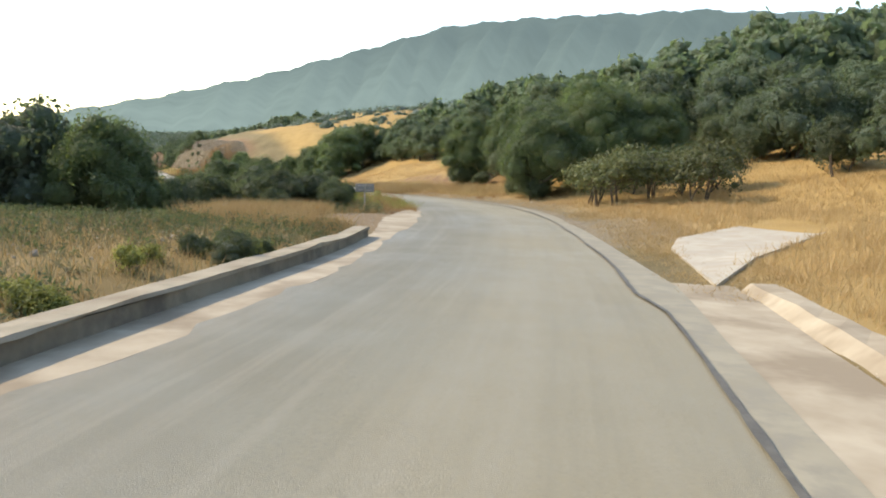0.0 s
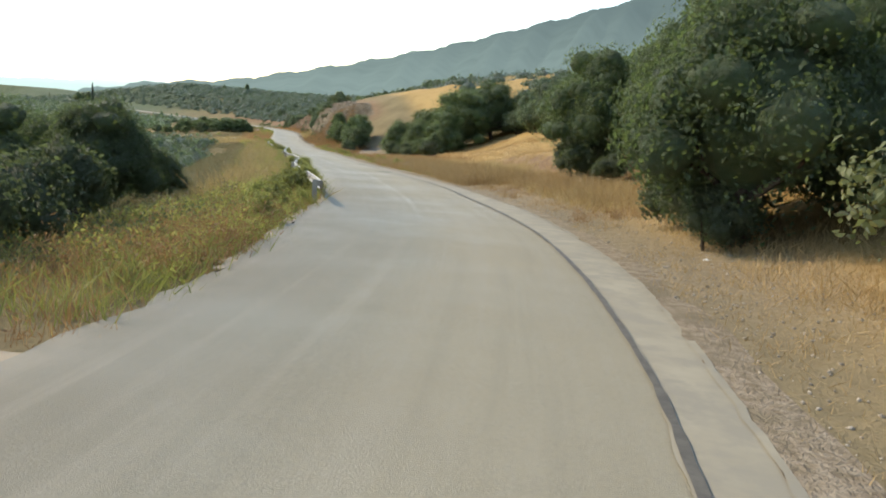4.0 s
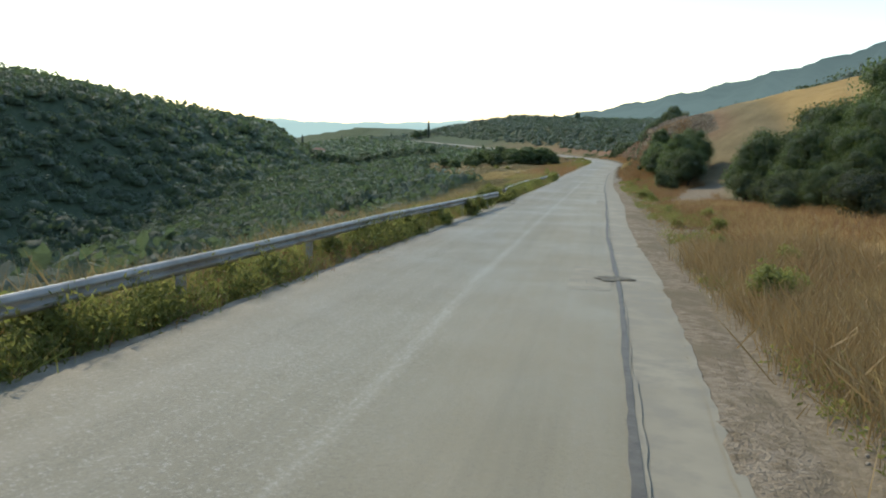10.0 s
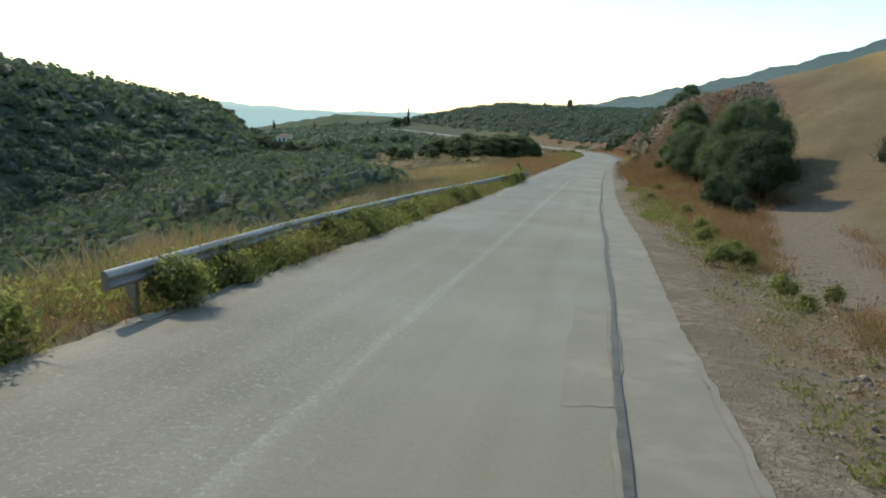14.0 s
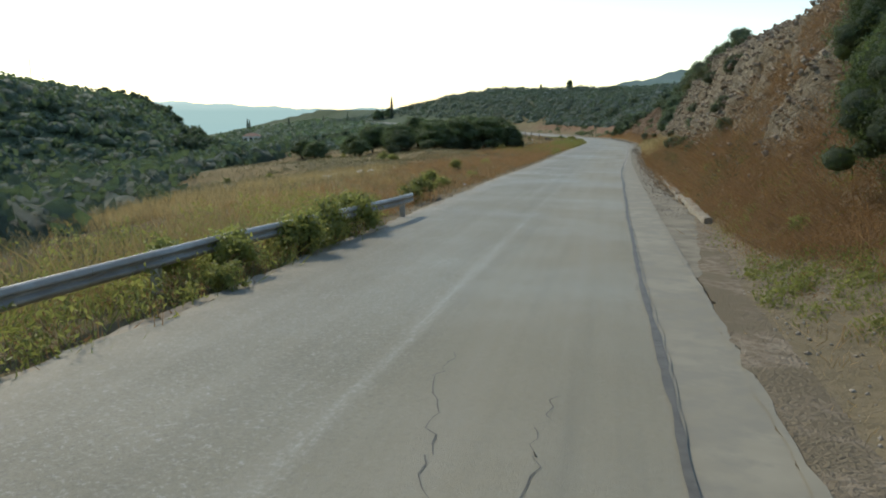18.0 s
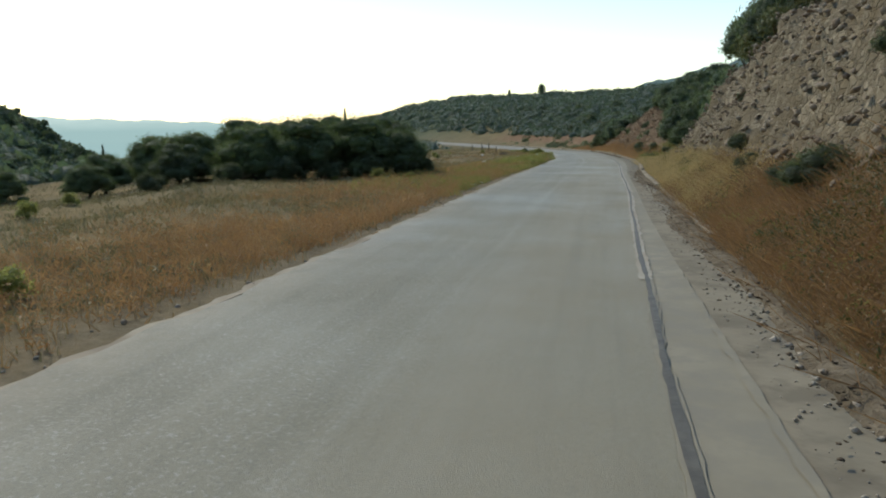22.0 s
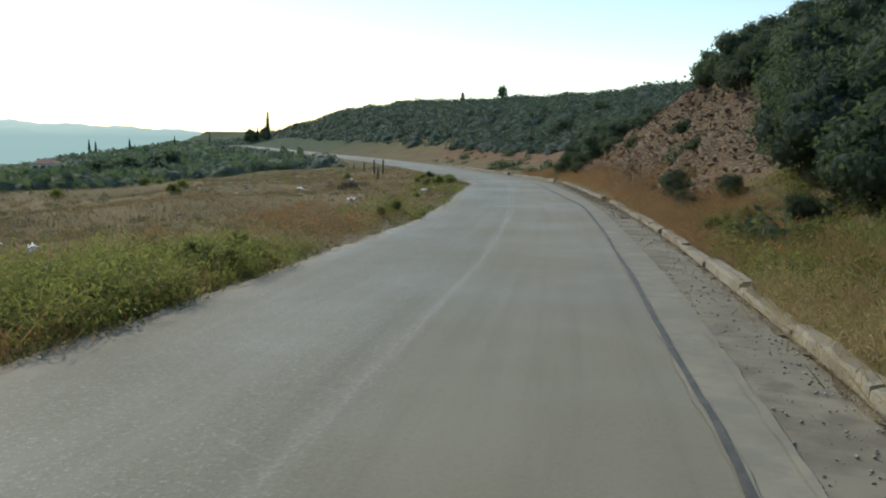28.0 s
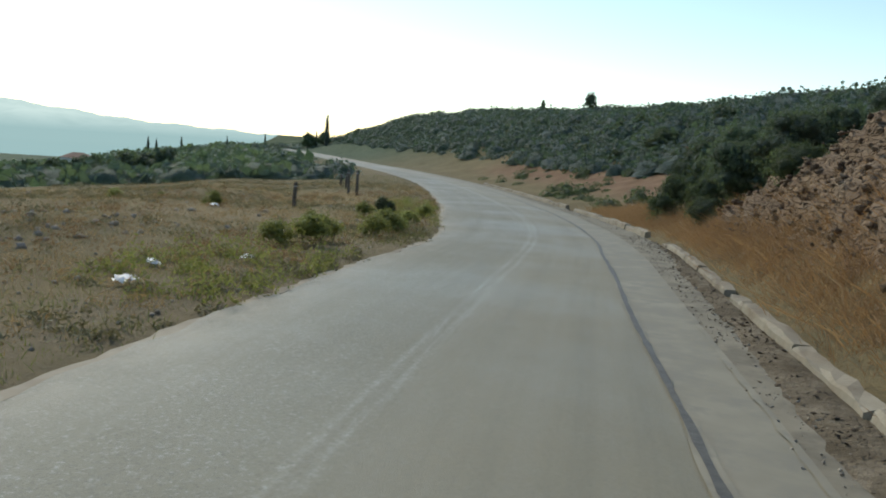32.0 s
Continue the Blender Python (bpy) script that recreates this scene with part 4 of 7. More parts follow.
def apron_width(s):
    """The apron widens from the road's joint over its first eight metres."""
    return (along(KERB, s) + 0.05 - along(JOINT, s)) * np.clip((s - 130) / 8, 0.05, 1)


me, _, _ = ribbon("gutter_apron", 131, 330, 0.5, [lambda s: along(JOINT, s), lambda s: along(JOINT, s) + 0.5 * apron_width(s), lambda s: along(JOINT, s) + apron_width(s)], M_GUTTER, lambda s, d: 0.016 + 0 * d, "", "", 0.01)
tagged(new("gutter_apron", me), "dirty concrete drainage apron strewn with grit", "gutter", kind="structure")


def kerb_run(s0, s1, h):
    """A run of poured kerb, cracked into blocks that each lean a little."""
    ob = tagged(new("kerb"), "weathered pale concrete kerb, cracked and chipped", "kerb", "kerbs along the road", "structure")
    s, r = s0, np.random.RandomState(int(s0))
    while s < s1 - 0.4:
        n = min(r.uniform(0.9, 2.8), s1 - s)
        lean, dz = r.normal(0, 0.014), r.normal(0, 0.012) - 0.03 * (r.uniform() < 0.2)
        kb = lambda q, o=0.0: float(along(KERB, q)) + o + lean
        child("kerb_block", sweep("kerb_block", np.linspace(s + 0.015, s + n - 0.015, 9),
              [(lambda q: kb(q), -0.1), (lambda q: kb(q, 0.03), h - 0.025 + dz), (lambda q: kb(q, 0.06), h + dz), (lambda q: kb(q, 0.20), h + 0.008 + dz), (lambda q: kb(q, 0.22), -0.15)], M_KERB, r), ob)
        s += n
    return ob


for a, b, h in ((137, 158, 0.14), (167.5, 179.2, 0.08), (181, 192.5, 0.08), (193, 218, 0.16), (218.4, 228.6, 0.15), (230.6, 238, 0.14), (238.6, 246.5, 0.14), (249.5, 262, 0.18), (263.5, 290, 0.18)):
    kerb_run(a, b, h)

# ---- guardrails ----
def guardrail(s0, s1, off, top, ends="flat"):
    ob = tagged(new("guardrail"), "weathered galvanised steel guardrail overgrown by weeds", "guardrail", "guardrails along the road")
    prof = [(-0.012, -0.012), (0.0, 0), (0.022, 0.0), (0.042, -0.014), (0.06, -0.045), (0.06, -0.062), (0.018, -0.088), (0.018, -0.108), (0.06, -0.134), (0.06, -0.155), (0.036, -0.182), (0.0, -0.198)]
    prof = prof + [(x - 0.008, z - 0.004) for x, z in reversed(prof)]
    s = np.arange(s0, s1, 1.0)
    child("beam", sweep("beam", s, [((lambda q, x=x: off(q) + x), top + z) for x, z in prof], M_STEEL), ob, "corrugated steel beam")
    n = 0
    for q in np.arange(s0 + 0.6, s1, 4.0):
        bm = bmesh.new()
        p = road_xyz(q, off(q) - 0.09)[0]
        t = math.atan2(np.interp(q, RS, RT[:, 1]), np.interp(q, RS, RT[:, 0]))
        gz = float(ground_z(p[0], p[1]))
        hgt = p[2] + top - 0.02 - gz + 0.3
        for dx, sx, sy in ((0, 0.006, 0.10), (0.03, 0.06, 0.006), (-0.03, 0.06, 0.006)):
            r = bmesh.ops.create_cube(bm, size=1.0)
            for v in r["verts"]:
                v.co = Vector((v.co.x * sx * 1.0 + (0 if dx == 0 else 0.03), v.co.y * sy + (0.05 * np.sign(dx) if dx else 0), v.co.z * hgt))
        m = Matrix.Translation((p[0], p[1], gz - 0.3 + hgt / 2)) @ Matrix.Rotation(t, 4, "Z")
        bmesh.ops.transform(bm, matrix=m, verts=bm.verts)
        post = part("post", bm, M_STEEL, ob)
        pm = Matrix.Translation((p[0], p[1], p[2] + top - 0.10)) @ Matrix.Rotation(t, 4, "Z")
        part("spacer", box_bm(bmesh.new(), 0.0, -0.085, 0, 0.10, 0.05, 0.13, pm, 0.006), M_STEEL, post)
        bm = bmesh.new()
        bmesh.ops.create_cone(bm, cap_ends=True, segments=8, radius1=0.016, radius2=0.012, depth=0.02, matrix=pm @ Matrix.Translation((0, -0.118, 0)) @ Matrix.Rotation(radians(90), 4, "X"))
        part("bolt", bm, M_STEEL, post)
    return ob


guardrail(41.2, 92.0, lambda q: float(np.interp(q, [40, 44, 47, 52, 56, 61, 69, 78, 89, 92], [-3.4, -3.9, -4.25, -4.68, -4.66, -4.5, -4.6, -4.62, -3.98, -3.82])), 0.57)
guardrail(96.1, 137.8, lambda q: float(np.interp(q, [94, 96, 101, 113, 130, 136], [-3.9, -4.2, -4.55, -4.9, -4.6, -4.05])), 0.49)

# ---- plants ----
def leaf_quads(rng, centre, normal, size, n_per=1, aspect=0.6):
    """Leaf tufts as small bent quads at the centres, facing roughly along the normals."""
    n = len(centre)
    nn = normal + rng.normal(0, 0.55, (n, 3))
    nn /= np.linalg.norm(nn, axis=1)[:, None] + 1e-9
    ref = rng.normal(0, 1, (n, 3))
    u = np.cross(nn, ref)
    u /= np.linalg.norm(u, axis=1)[:, None] + 1e-9
    w = np.cross(nn, u)
    sz = size * rng.uniform(0.6, 1.4, (n, 1))
    a, b = u * sz, w * sz * aspect
    bend = nn * sz * 0.25
    v = np.stack([centre - a, centre + b * 0.9 + bend, centre + a, centre - b * 0.9 + bend], 1).reshape(-1, 3)
    f = np.arange(4 * n).reshape(n, 4)
    return v, f


def crown_mesh(name, seed, blobs, n, size, material, core=0.72, fuzz=0.13):
    """A crown of leaf tufts on lumpy blobs with a dark leafy core inside each."""
    rng = np.random.RandomState(seed)
    vol = np.array([b[3] * b[4] + b[4] * b[5] for b in blobs])
    pick = rng.choice(len(blobs), n, p=vol / vol.sum())
    B = np.array(blobs, float)[pick]
    q = rng.normal(0, 1, (n, 3))
    q /= np.linalg.norm(q, axis=1)[:, None]
    lump = 1 + 0.16 * np.sin(q[:, 0] * 5 + B[:, 0] * 3) * np.sin(q[:, 1] * 5 + B[:, 1]) + 0.10 * np.sin(q[:, 2] * 9 + B[:, 2] * 7 + q[:, 0] * 6)
    rad = lump[:, None] * (1 - np.abs(rng.normal(0, fuzz, (n, 1)))) + rng.exponential(0.03 + 0.25 * (fuzz - 0.13), (n, 1))
    c = B[:, :3] + q * B[:, 3:] * rad
    v, f = leaf_quads(rng, c, q, size)
    items = [(v, f)]
    for b in blobs:
        uu, vv = np.meshgrid(np.linspace(0, 2 * math.pi, 9), np.linspace(0.15, math.pi - 0.15, 6), indexing="ij")
        k = core * (1 + rng.uniform(-0.1, 0.1, uu.shape))
        k[-1] = k[0]
        pv = np.stack([b[0] + b[3] * k * np.cos(uu) * np.sin(vv), b[1] + b[4] * k * np.sin(uu) * np.sin(vv), b[2] + b[5] * k * np.cos(vv)], -1).reshape(-1, 3)
        items.append((pv, grid_faces(9, 6)))
    v, f = join_arrays(items)
    return np_mesh(name, v, f, material)


def round_blobs(seed, w, h, base, count, lump=1.0):
    """Blobs heaped to a rounded crown of width w from height base to h."""
    r = np.random.RandomState(seed)
    out = [(0, 0, (base + h) / 2, w * 0.36, w * 0.36, (h - base) * 0.42)]
    for i in range(count):
        a, q = r.uniform(0, 6.28), math.sqrt(r.uniform(0.05, 1.0))
        x, y = math.cos(a) * q * w * 0.34, math.sin(a) * q * w * 0.34
        zt = base + (h - base) * (0.22 + 0.62 * (1 - q * q) * r.uniform(0.75, 1.1) + 0.12 * r.uniform())
        s = w * r.uniform(0.13, 0.21) * lump
        out.append((x, y, zt, s, s, s * r.uniform(0.75, 1.0)))
    return out


def make_tree(name, seed, w, h, base, count, n, size, material, label, category, trunk_r=0.12, stems=1, core=0.72, fuzz=0.13, lump=1.0):
    """A tree or large shrub at the origin: trunk with limbs, and a crown."""
    r = np.random.RandomState(seed)
    ob = tagged(new(name), label, category)
    blobs = round_blobs(seed, w, h, base, count, lump)
    items = []
    for k in range(stems):
        ox, oy = (r.normal(0, 0.18 * w * 0.5, 2) if stems > 1 else (0, 0))
        topz = base + (h - base) * 0.5
        lean = r.normal(0, 0.12, 2) * h
        pts = [(ox + lean[0] * u + 0.05 * math.sin(5 * u), oy + lean[1] * u, -0.25 + (topz + 0.25) * u) for u in np.linspace(0, 1, 6)]
        items.append(tube(pts, np.linspace(trunk_r, trunk_r * 0.45, 6)))
        for b in blobs[1:1 + max(2, count // (2 * stems))]:
            p0 = np.array(pts[r.randint(2, 5)])
            p1 = np.array(b[:3])
            mid_ = (p0 + p1) / 2 + r.normal(0, 0.08, 3) * h * 0.3
            items.append(tube([p0, mid_, p1], [trunk_r * 0.5, trunk_r * 0.33, trunk_r * 0.15], 5))
    v, f = join_arrays(items)
    child("trunk", np_mesh("trunk", v, f, M_BARK, True), ob, "rough brown bark")
    child("crown", crown_mesh("crown", seed + 50, blobs, n, size, material, core, fuzz), ob)
    return ob


def place(ob, x, y, scale, turn, sink=0.05, zs=1.0):
    z = float(ground_z(x, y)) - sink
    return Matrix.Translation((x, y, z)) @ Matrix.Rotation(turn, 4, "Z") @ Matrix.Diagonal((scale, scale, scale * zs, 1))


OAKS = [make_tree("oak_tree", 10 + i, 4.8 + 0.5 * i, 4.2 + 0.4 * i, 0.0, 16, 4200, 0.12, M_OAK, "dense dark green evergreen oak", "tree", 0.16) for i in range(4)]
NEAR_OAKS = [make_tree("oak_tree", 20 + i, 4.9 + 0.4 * i, 4.4 + 0.3 * i, 0.0, 46, 19000, 0.052, M_NEAROAK, "dense dark green evergreen oak beside the road", "tree", 0.16, 1, 0.66, 0.14, 0.8) for i in range(3)]
SHRUBS = [make_tree("shrub", 30 + i, 2.6 + 0.3 * i, 1.9 + 0.15 * i, 0.0, 9, 3200, 0.058, M_SHRUB, "rounded green evergreen shrub", "shrub", 0.06, 2) for i in range(3)]
THORNS = [make_tree("thorn_tree", 40 + i, 4.0, 2.5, 0.55, 16, 2400, 0.07, M_THORN, "thin olive-green thorn tree in dry grass", "tree", 0.06, 4, 0.3, 0.42) for i in range(2)]
WEEDS = [make_tree("weed_bush", 50 + i, 1.1, 0.85, 0.0, 12, 1500, 0.034, M_WEED, "feathery yellow-green weed bush on the verge", "weed", 0.012, 3, 0.4, 0.4) for i in range(3)]
used = {}


def plant(kinds, x, y, scale=1.0, zs=1.0, group="", label="", rng=random):
    """Stand one more plant of a kind at a place; the first of each kind is moved, the rest are copies."""
    src = kinds[rng.randrange(len(kinds))]
    m = place(src, x, y, scale, rng.uniform(0, 6.28), zs=zs)
    if src.name not in used:
        used[src.name] = 1
        src.matrix_basis = m
        ob = src
    else:
        ob = copy_thing(src, Matrix.Identity(4))
        ob.matrix_basis = m
    if group:
        tagged(ob, label, group=group)
    return ob


def plant_sd(kinds, s, d, scale=1.0, zs=1.0, group="", label=""):
    p = road_xyz(s, d)[0]
    return plant(kinds, p[0], p[1], scale, zs, group, label)


def forest(name, xy, scale, zs, label, seed, n=300, size=0.42):
    """Many far trees in one mesh, each a lumpy crown on a short trunk."""
    rng = np.random.RandomState(seed)
    kinds = []
    for i in range(5):
        blobs = round_blobs(seed + i, 5.2, 4.6, 0.0, 15)
        me = crown_mesh("crown", seed + i, blobs, n, size, M_OAK)
        v = np.empty(len(me.vertices) * 3, np.float32)
        me.vertices.foreach_get("co", v)
        f = np.empty(len(me.polygons) * 4, np.int32)
        me.polygons.foreach_get("vertices", f)
        tv, tf = tube([(0, 0, -0.4), (0.05, 0, 0.8), (0.1, 0, 2.2)], [0.18, 0.15, 0.08], 6)
        kinds.append(join_arrays([(v.reshape(-1, 3), f.reshape(-1, 4)), (tv, tf)]))
        bpy.data.meshes.remove(me)
    items = []
    z = ground_z(xy[:, 0], xy[:, 1])
    for (x, y), zz in zip(xy, z):
        v, f = kinds[rng.randint(5)]
        a, k = rng.uniform(0, 6.28), rng.uniform(*scale)
        c, s_ = math.cos(a) * k, math.sin(a) * k
        items.append((np.stack([v[:, 0] * c - v[:, 1] * s_ + x, v[:, 0] * s_ + v[:, 1] * c + y, v[:, 2] * k * rng.uniform(*zs) + zz - 0.1], 1), f))
    v, f = join_arrays(items)
    return tagged(new(name, np_mesh(name, v, f, M_OAK)), label, "trees", kind="stuff")


rnd = random.Random(4)
# right side, start: thorn trees by the field, woods behind
for s, d, k in ((29.9, 4.6, 0.95), (31.6, 4.4, 0.85), (30.5, 6.3, 1.0), (31.4, 8.2, 0.95), (31.8, 9.9, 0.95), (28.6, 7.6, 0.85), (33.5, 6.5, 0.9)):
    plant_sd(THORNS, s, d, k, 0.9, "thorn trees by the field")
for s, d, k in ((36.2, 3.9, 1.0), (38.2, 4.6, 1.0), (37.4, 7.2, 1.15), (40.5, 8.2, 1.1), (36.2, 9.6, 0.9), (43, 11, 0.95)):
    plant_sd(NEAR_OAKS, s, d, k, 1.0, "trees beside the road")
wood, deep = [], []
for i in range(330):
    s, d = rnd.uniform(-12, 66), 15.0 + 54 * rnd.random() ** 1.1
    if (s > 46 and d < 27) or (s < 18 and d < 19):
        continue
    (wood if d < 27 else deep).append((s, d))
for s, d in wood:
    plant_sd(OAKS, s, d, rnd.uniform(0.75, 1.2), rnd.uniform(0.85, 1.05), "wooded slope above the road")
for i in range(60):
    s = rnd.uniform(56, 112)
    d = 20 + 0.12 * abs(s - 80) + rnd.uniform(0, 22)
    if d < 27:
        plant_sd(OAKS, s, d, rnd.uniform(0.65, 1.0), 1.0, "trees behind the field")
    else:
        deep.append((s, d))
for i in range(15):
    s = 80 + 2.7 * i
    d = float(np.interp(s, [78, 90, 98, 106, 112, 118], [16.6, 17.6, 18.2, 17.6, 16.2, 14.2]))
    plant_sd(OAKS, s, d + rnd.uniform(-0.3, 0.8), rnd.uniform(0.55, 0.78), 1.0, "trees along the top of the field")
    plant_sd(OAKS, s + rnd.uniform(-1, 1), d + rnd.uniform(3.0, 5.0), rnd.uniform(0.65, 0.9), 1.0, "trees along the top of the field")
plant_sd(NEAR_OAKS, 50.9, 5.9, 0.88, 1.05, "trees beside the road")
plant_sd(NEAR_OAKS, 47.4, 7.6, 0.95, 1.1, "trees beside the road")
for s, d, k in ((50.2, 5.3, 0.85), (47.6, 5.4, 0.6), (51.8, 5.9, 0.9), (36.0, 3.5, 0.62), (37.3, 3.7, 0.8), (38.9, 4.1, 0.85), (40.4, 4.8, 0.8), (41.6, 5.8, 0.7)):
    plant_sd(SHRUBS, s, d, k, 0.9, "shrubs under the oak")
deep = np.array(deep)
forest("slope_forest", road_xyz(deep[:, 0], deep[:, 1])[:, :2], (0.85, 1.3), (0.85, 1.1), "dense evergreen forest on the upper slope", 300)
for s, d, k in ((90, 7.5, 0.42), (93.5, 9.5, 0.5), (99, 9.5, 0.95), (101.5, 11.5, 1.25), (98, 13, 1.35), (105, 8.5, 0.98), (103.4, 10.6, 1.1), (103, 14.5, 1.35), (106.5, 12.5, 1.05), (96, 11, 0.95), (100, 17, 1.3), (121, 6.4, 0.7), (123.4, 6.0, 0.62), (126.0, 6.4, 0.85), (128.4, 7.4, 0.82), (129.6, 5.0, 0.6), (132.0, 5.0, 0.72), (134.0, 4.4, 0.5), (136.2, 5.0, 0.5), (138.4, 5.4, 0.5)):
    plant_sd(NEAR_OAKS, s, d, k, 0.95, "trees beside the road")
# top of the cutting
for i in range(8):
    s = rnd.uniform(187, 200)
    plant_sd(OAKS + SHRUBS, s, rnd.uniform(8.5, 11), rnd.uniform(0.45, 0.65), 1.0, "trees on top of the cutting")
for s, d, k in ((182, 7.2, 0.6), (186, 7.4, 0.8), (189, 7.2, 0.8), (191.5, 8.4, 0.9)):
    plant_sd(SHRUBS, s, d, k, 1.0, "shrubs on the brow of the cutting")
for s, d, k in ((193.4, 6.6, 0.62), (195, 8.6, 0.7), (219, 7.6, 0.7), (216.8, 7.4, 0.7), (221.2, 6.4, 0.55), (214.5, 8.6, 0.8), (222.2, 8.4, 0.7), (212.5, 9.6, 0.85), (218, 9.6, 0.85), (209.5, 10.5, 0.9), (193.5, 11.0, 0.8), (197, 12, 0.9)):
    plant_sd(THORNS + OAKS, s, d, k, 1.15, "trees on the brow of the cutting")
deep = []
for i in range(150):
    s = rnd.uniform(197, 256)
    d = rnd.uniform(7.5, 40) if s < 222 else rnd.uniform(8.6, 40)
    if 222 < s < 250 and d < 30:
        continue
    if d < 17:
        plant_sd(OAKS, s, d, rnd.uniform(0.6, 1.0) * (0.55 if s > 249 else 1.0), 0.95, "dark wood above the road")
    else:
        deep.append((s, d))
deep = np.array(deep)
forest("bend_forest", road_xyz(deep[:, 0], deep[:, 1])[:, :2], (0.7, 1.1), (0.85, 1.05), "dark evergreen forest above the bend", 320)
for s, d, k in ((251, 6.2, 0.47), (252.6, 8.4, 0.43), (254.6, 6.0, 0.48), (256.4, 9.0, 0.62), (258.4, 6.6, 0.47), (260.6, 8.6, 0.55), (250.6, 10.8, 0.39), (254, 12, 0.47), (263, 7.4, 0.39)):
    plant_sd(OAKS, s, d, k, 0.9, "dark wood beyond the bank")
for s, d, k in ((217.5, 6.6, 0.62), (219.4, 6.4, 0.6), (221.4, 6.6, 0.66), (223.6, 7.2, 0.66), (219.5, 8.8, 0.8), (222.4, 9.2, 0.75), (225.6, 8.6, 0.6), (225.0, 11.2, 0.7), (227.6, 8.0, 0.52), (228.6, 10.2, 0.56), (230.4, 7.6, 0.5), (231.6, 9.8, 0.52),
                (233.0, 7.6, 0.48), (234.6, 9.4, 0.5), (235.6, 7.4, 0.5), (237.6, 9.8, 0.5), (239.6, 11.4, 0.52), (232.6, 12.4, 0.55), (236.0, 12.6, 0.52), (241.6, 13.4, 0.5)):
    plant_sd(OAKS, s, d, k, 0.98, "dark wood above the bank")
# woods below the terrace and on the low ridge beyond it
low = np.vstack([road_xyz(np.array([rnd.uniform(236, 310) for i in range(150)]), np.array([-rnd.uniform(36, 70) for i in range(150)]))[:, :2],
                 np.array([(-200 + rnd.uniform(0, 42), 200 + rnd.uniform(0, 60)) for i in range(150)])])
forest("valley_woods", low, (0.42, 0.85), (0.8, 1.05), "dark evergreen woods below the terrace", 340)
# left side trees
for s, d, k in ((43.5, -9.0, 0.7), (45.5, -10.6, 0.75), (42, -11, 0.72), (48, -12, 0.7), (40, -12.5, 0.65), (37.5, -13, 0.6), (51, -9, 0.4), (57, -11, 0.42), (29.5, -14.5, 1.0), (31, -17.5, 1.1), (28, -19, 1.15), (32.5, -20.5, 1.1), (26, -21.5, 1.1), (14, -26, 1.2), (20, -24, 1.1), (8, -27, 1.2), (2, -30, 1.25)):
    plant_sd(NEAR_OAKS if d > -16 else OAKS, s, d, k, 1.0, "trees on the valley side")
# the dome of trees on the terrace
for s, d, k in ((188.6, -9.6, 0.78), (187.6, -11.4, 0.88), (190.4, -11.0, 0.9), (186.0, -13.4, 0.9), (189.0, -13.6, 0.98), (184.6, -15.0, 0.8), (187.4, -16.0, 0.95), (191.5, -13.8, 0.9), (183.0, -17.6, 0.62), (185.6, -18.6, 0.7), (189.6, -18.0, 0.9),
                (181.0, -20.6, 0.5), (184.0, -22.0, 0.6), (179.4, -23.6, 0.5), (187.6, -21.6, 0.8), (182.0, -26.0, 0.55)):
    plant_sd(NEAR_OAKS, s, d, k, 0.69, "dark dome of trees on the terrace")
for s, d, k in ((187.6, -8.9, 0.62), (186.4, -10.4, 0.72), (185.4, -11.9, 0.72), (184.2, -13.4, 0.72), (182.6, -15.2, 0.66), (180.8, -17.6, 0.62), (189.4, -8.7, 0.6), (191.2, -9.4, 0.62)):
    plant_sd(SHRUBS, s, d, k, 0.8, "skirt of shrubs under the dome of trees")

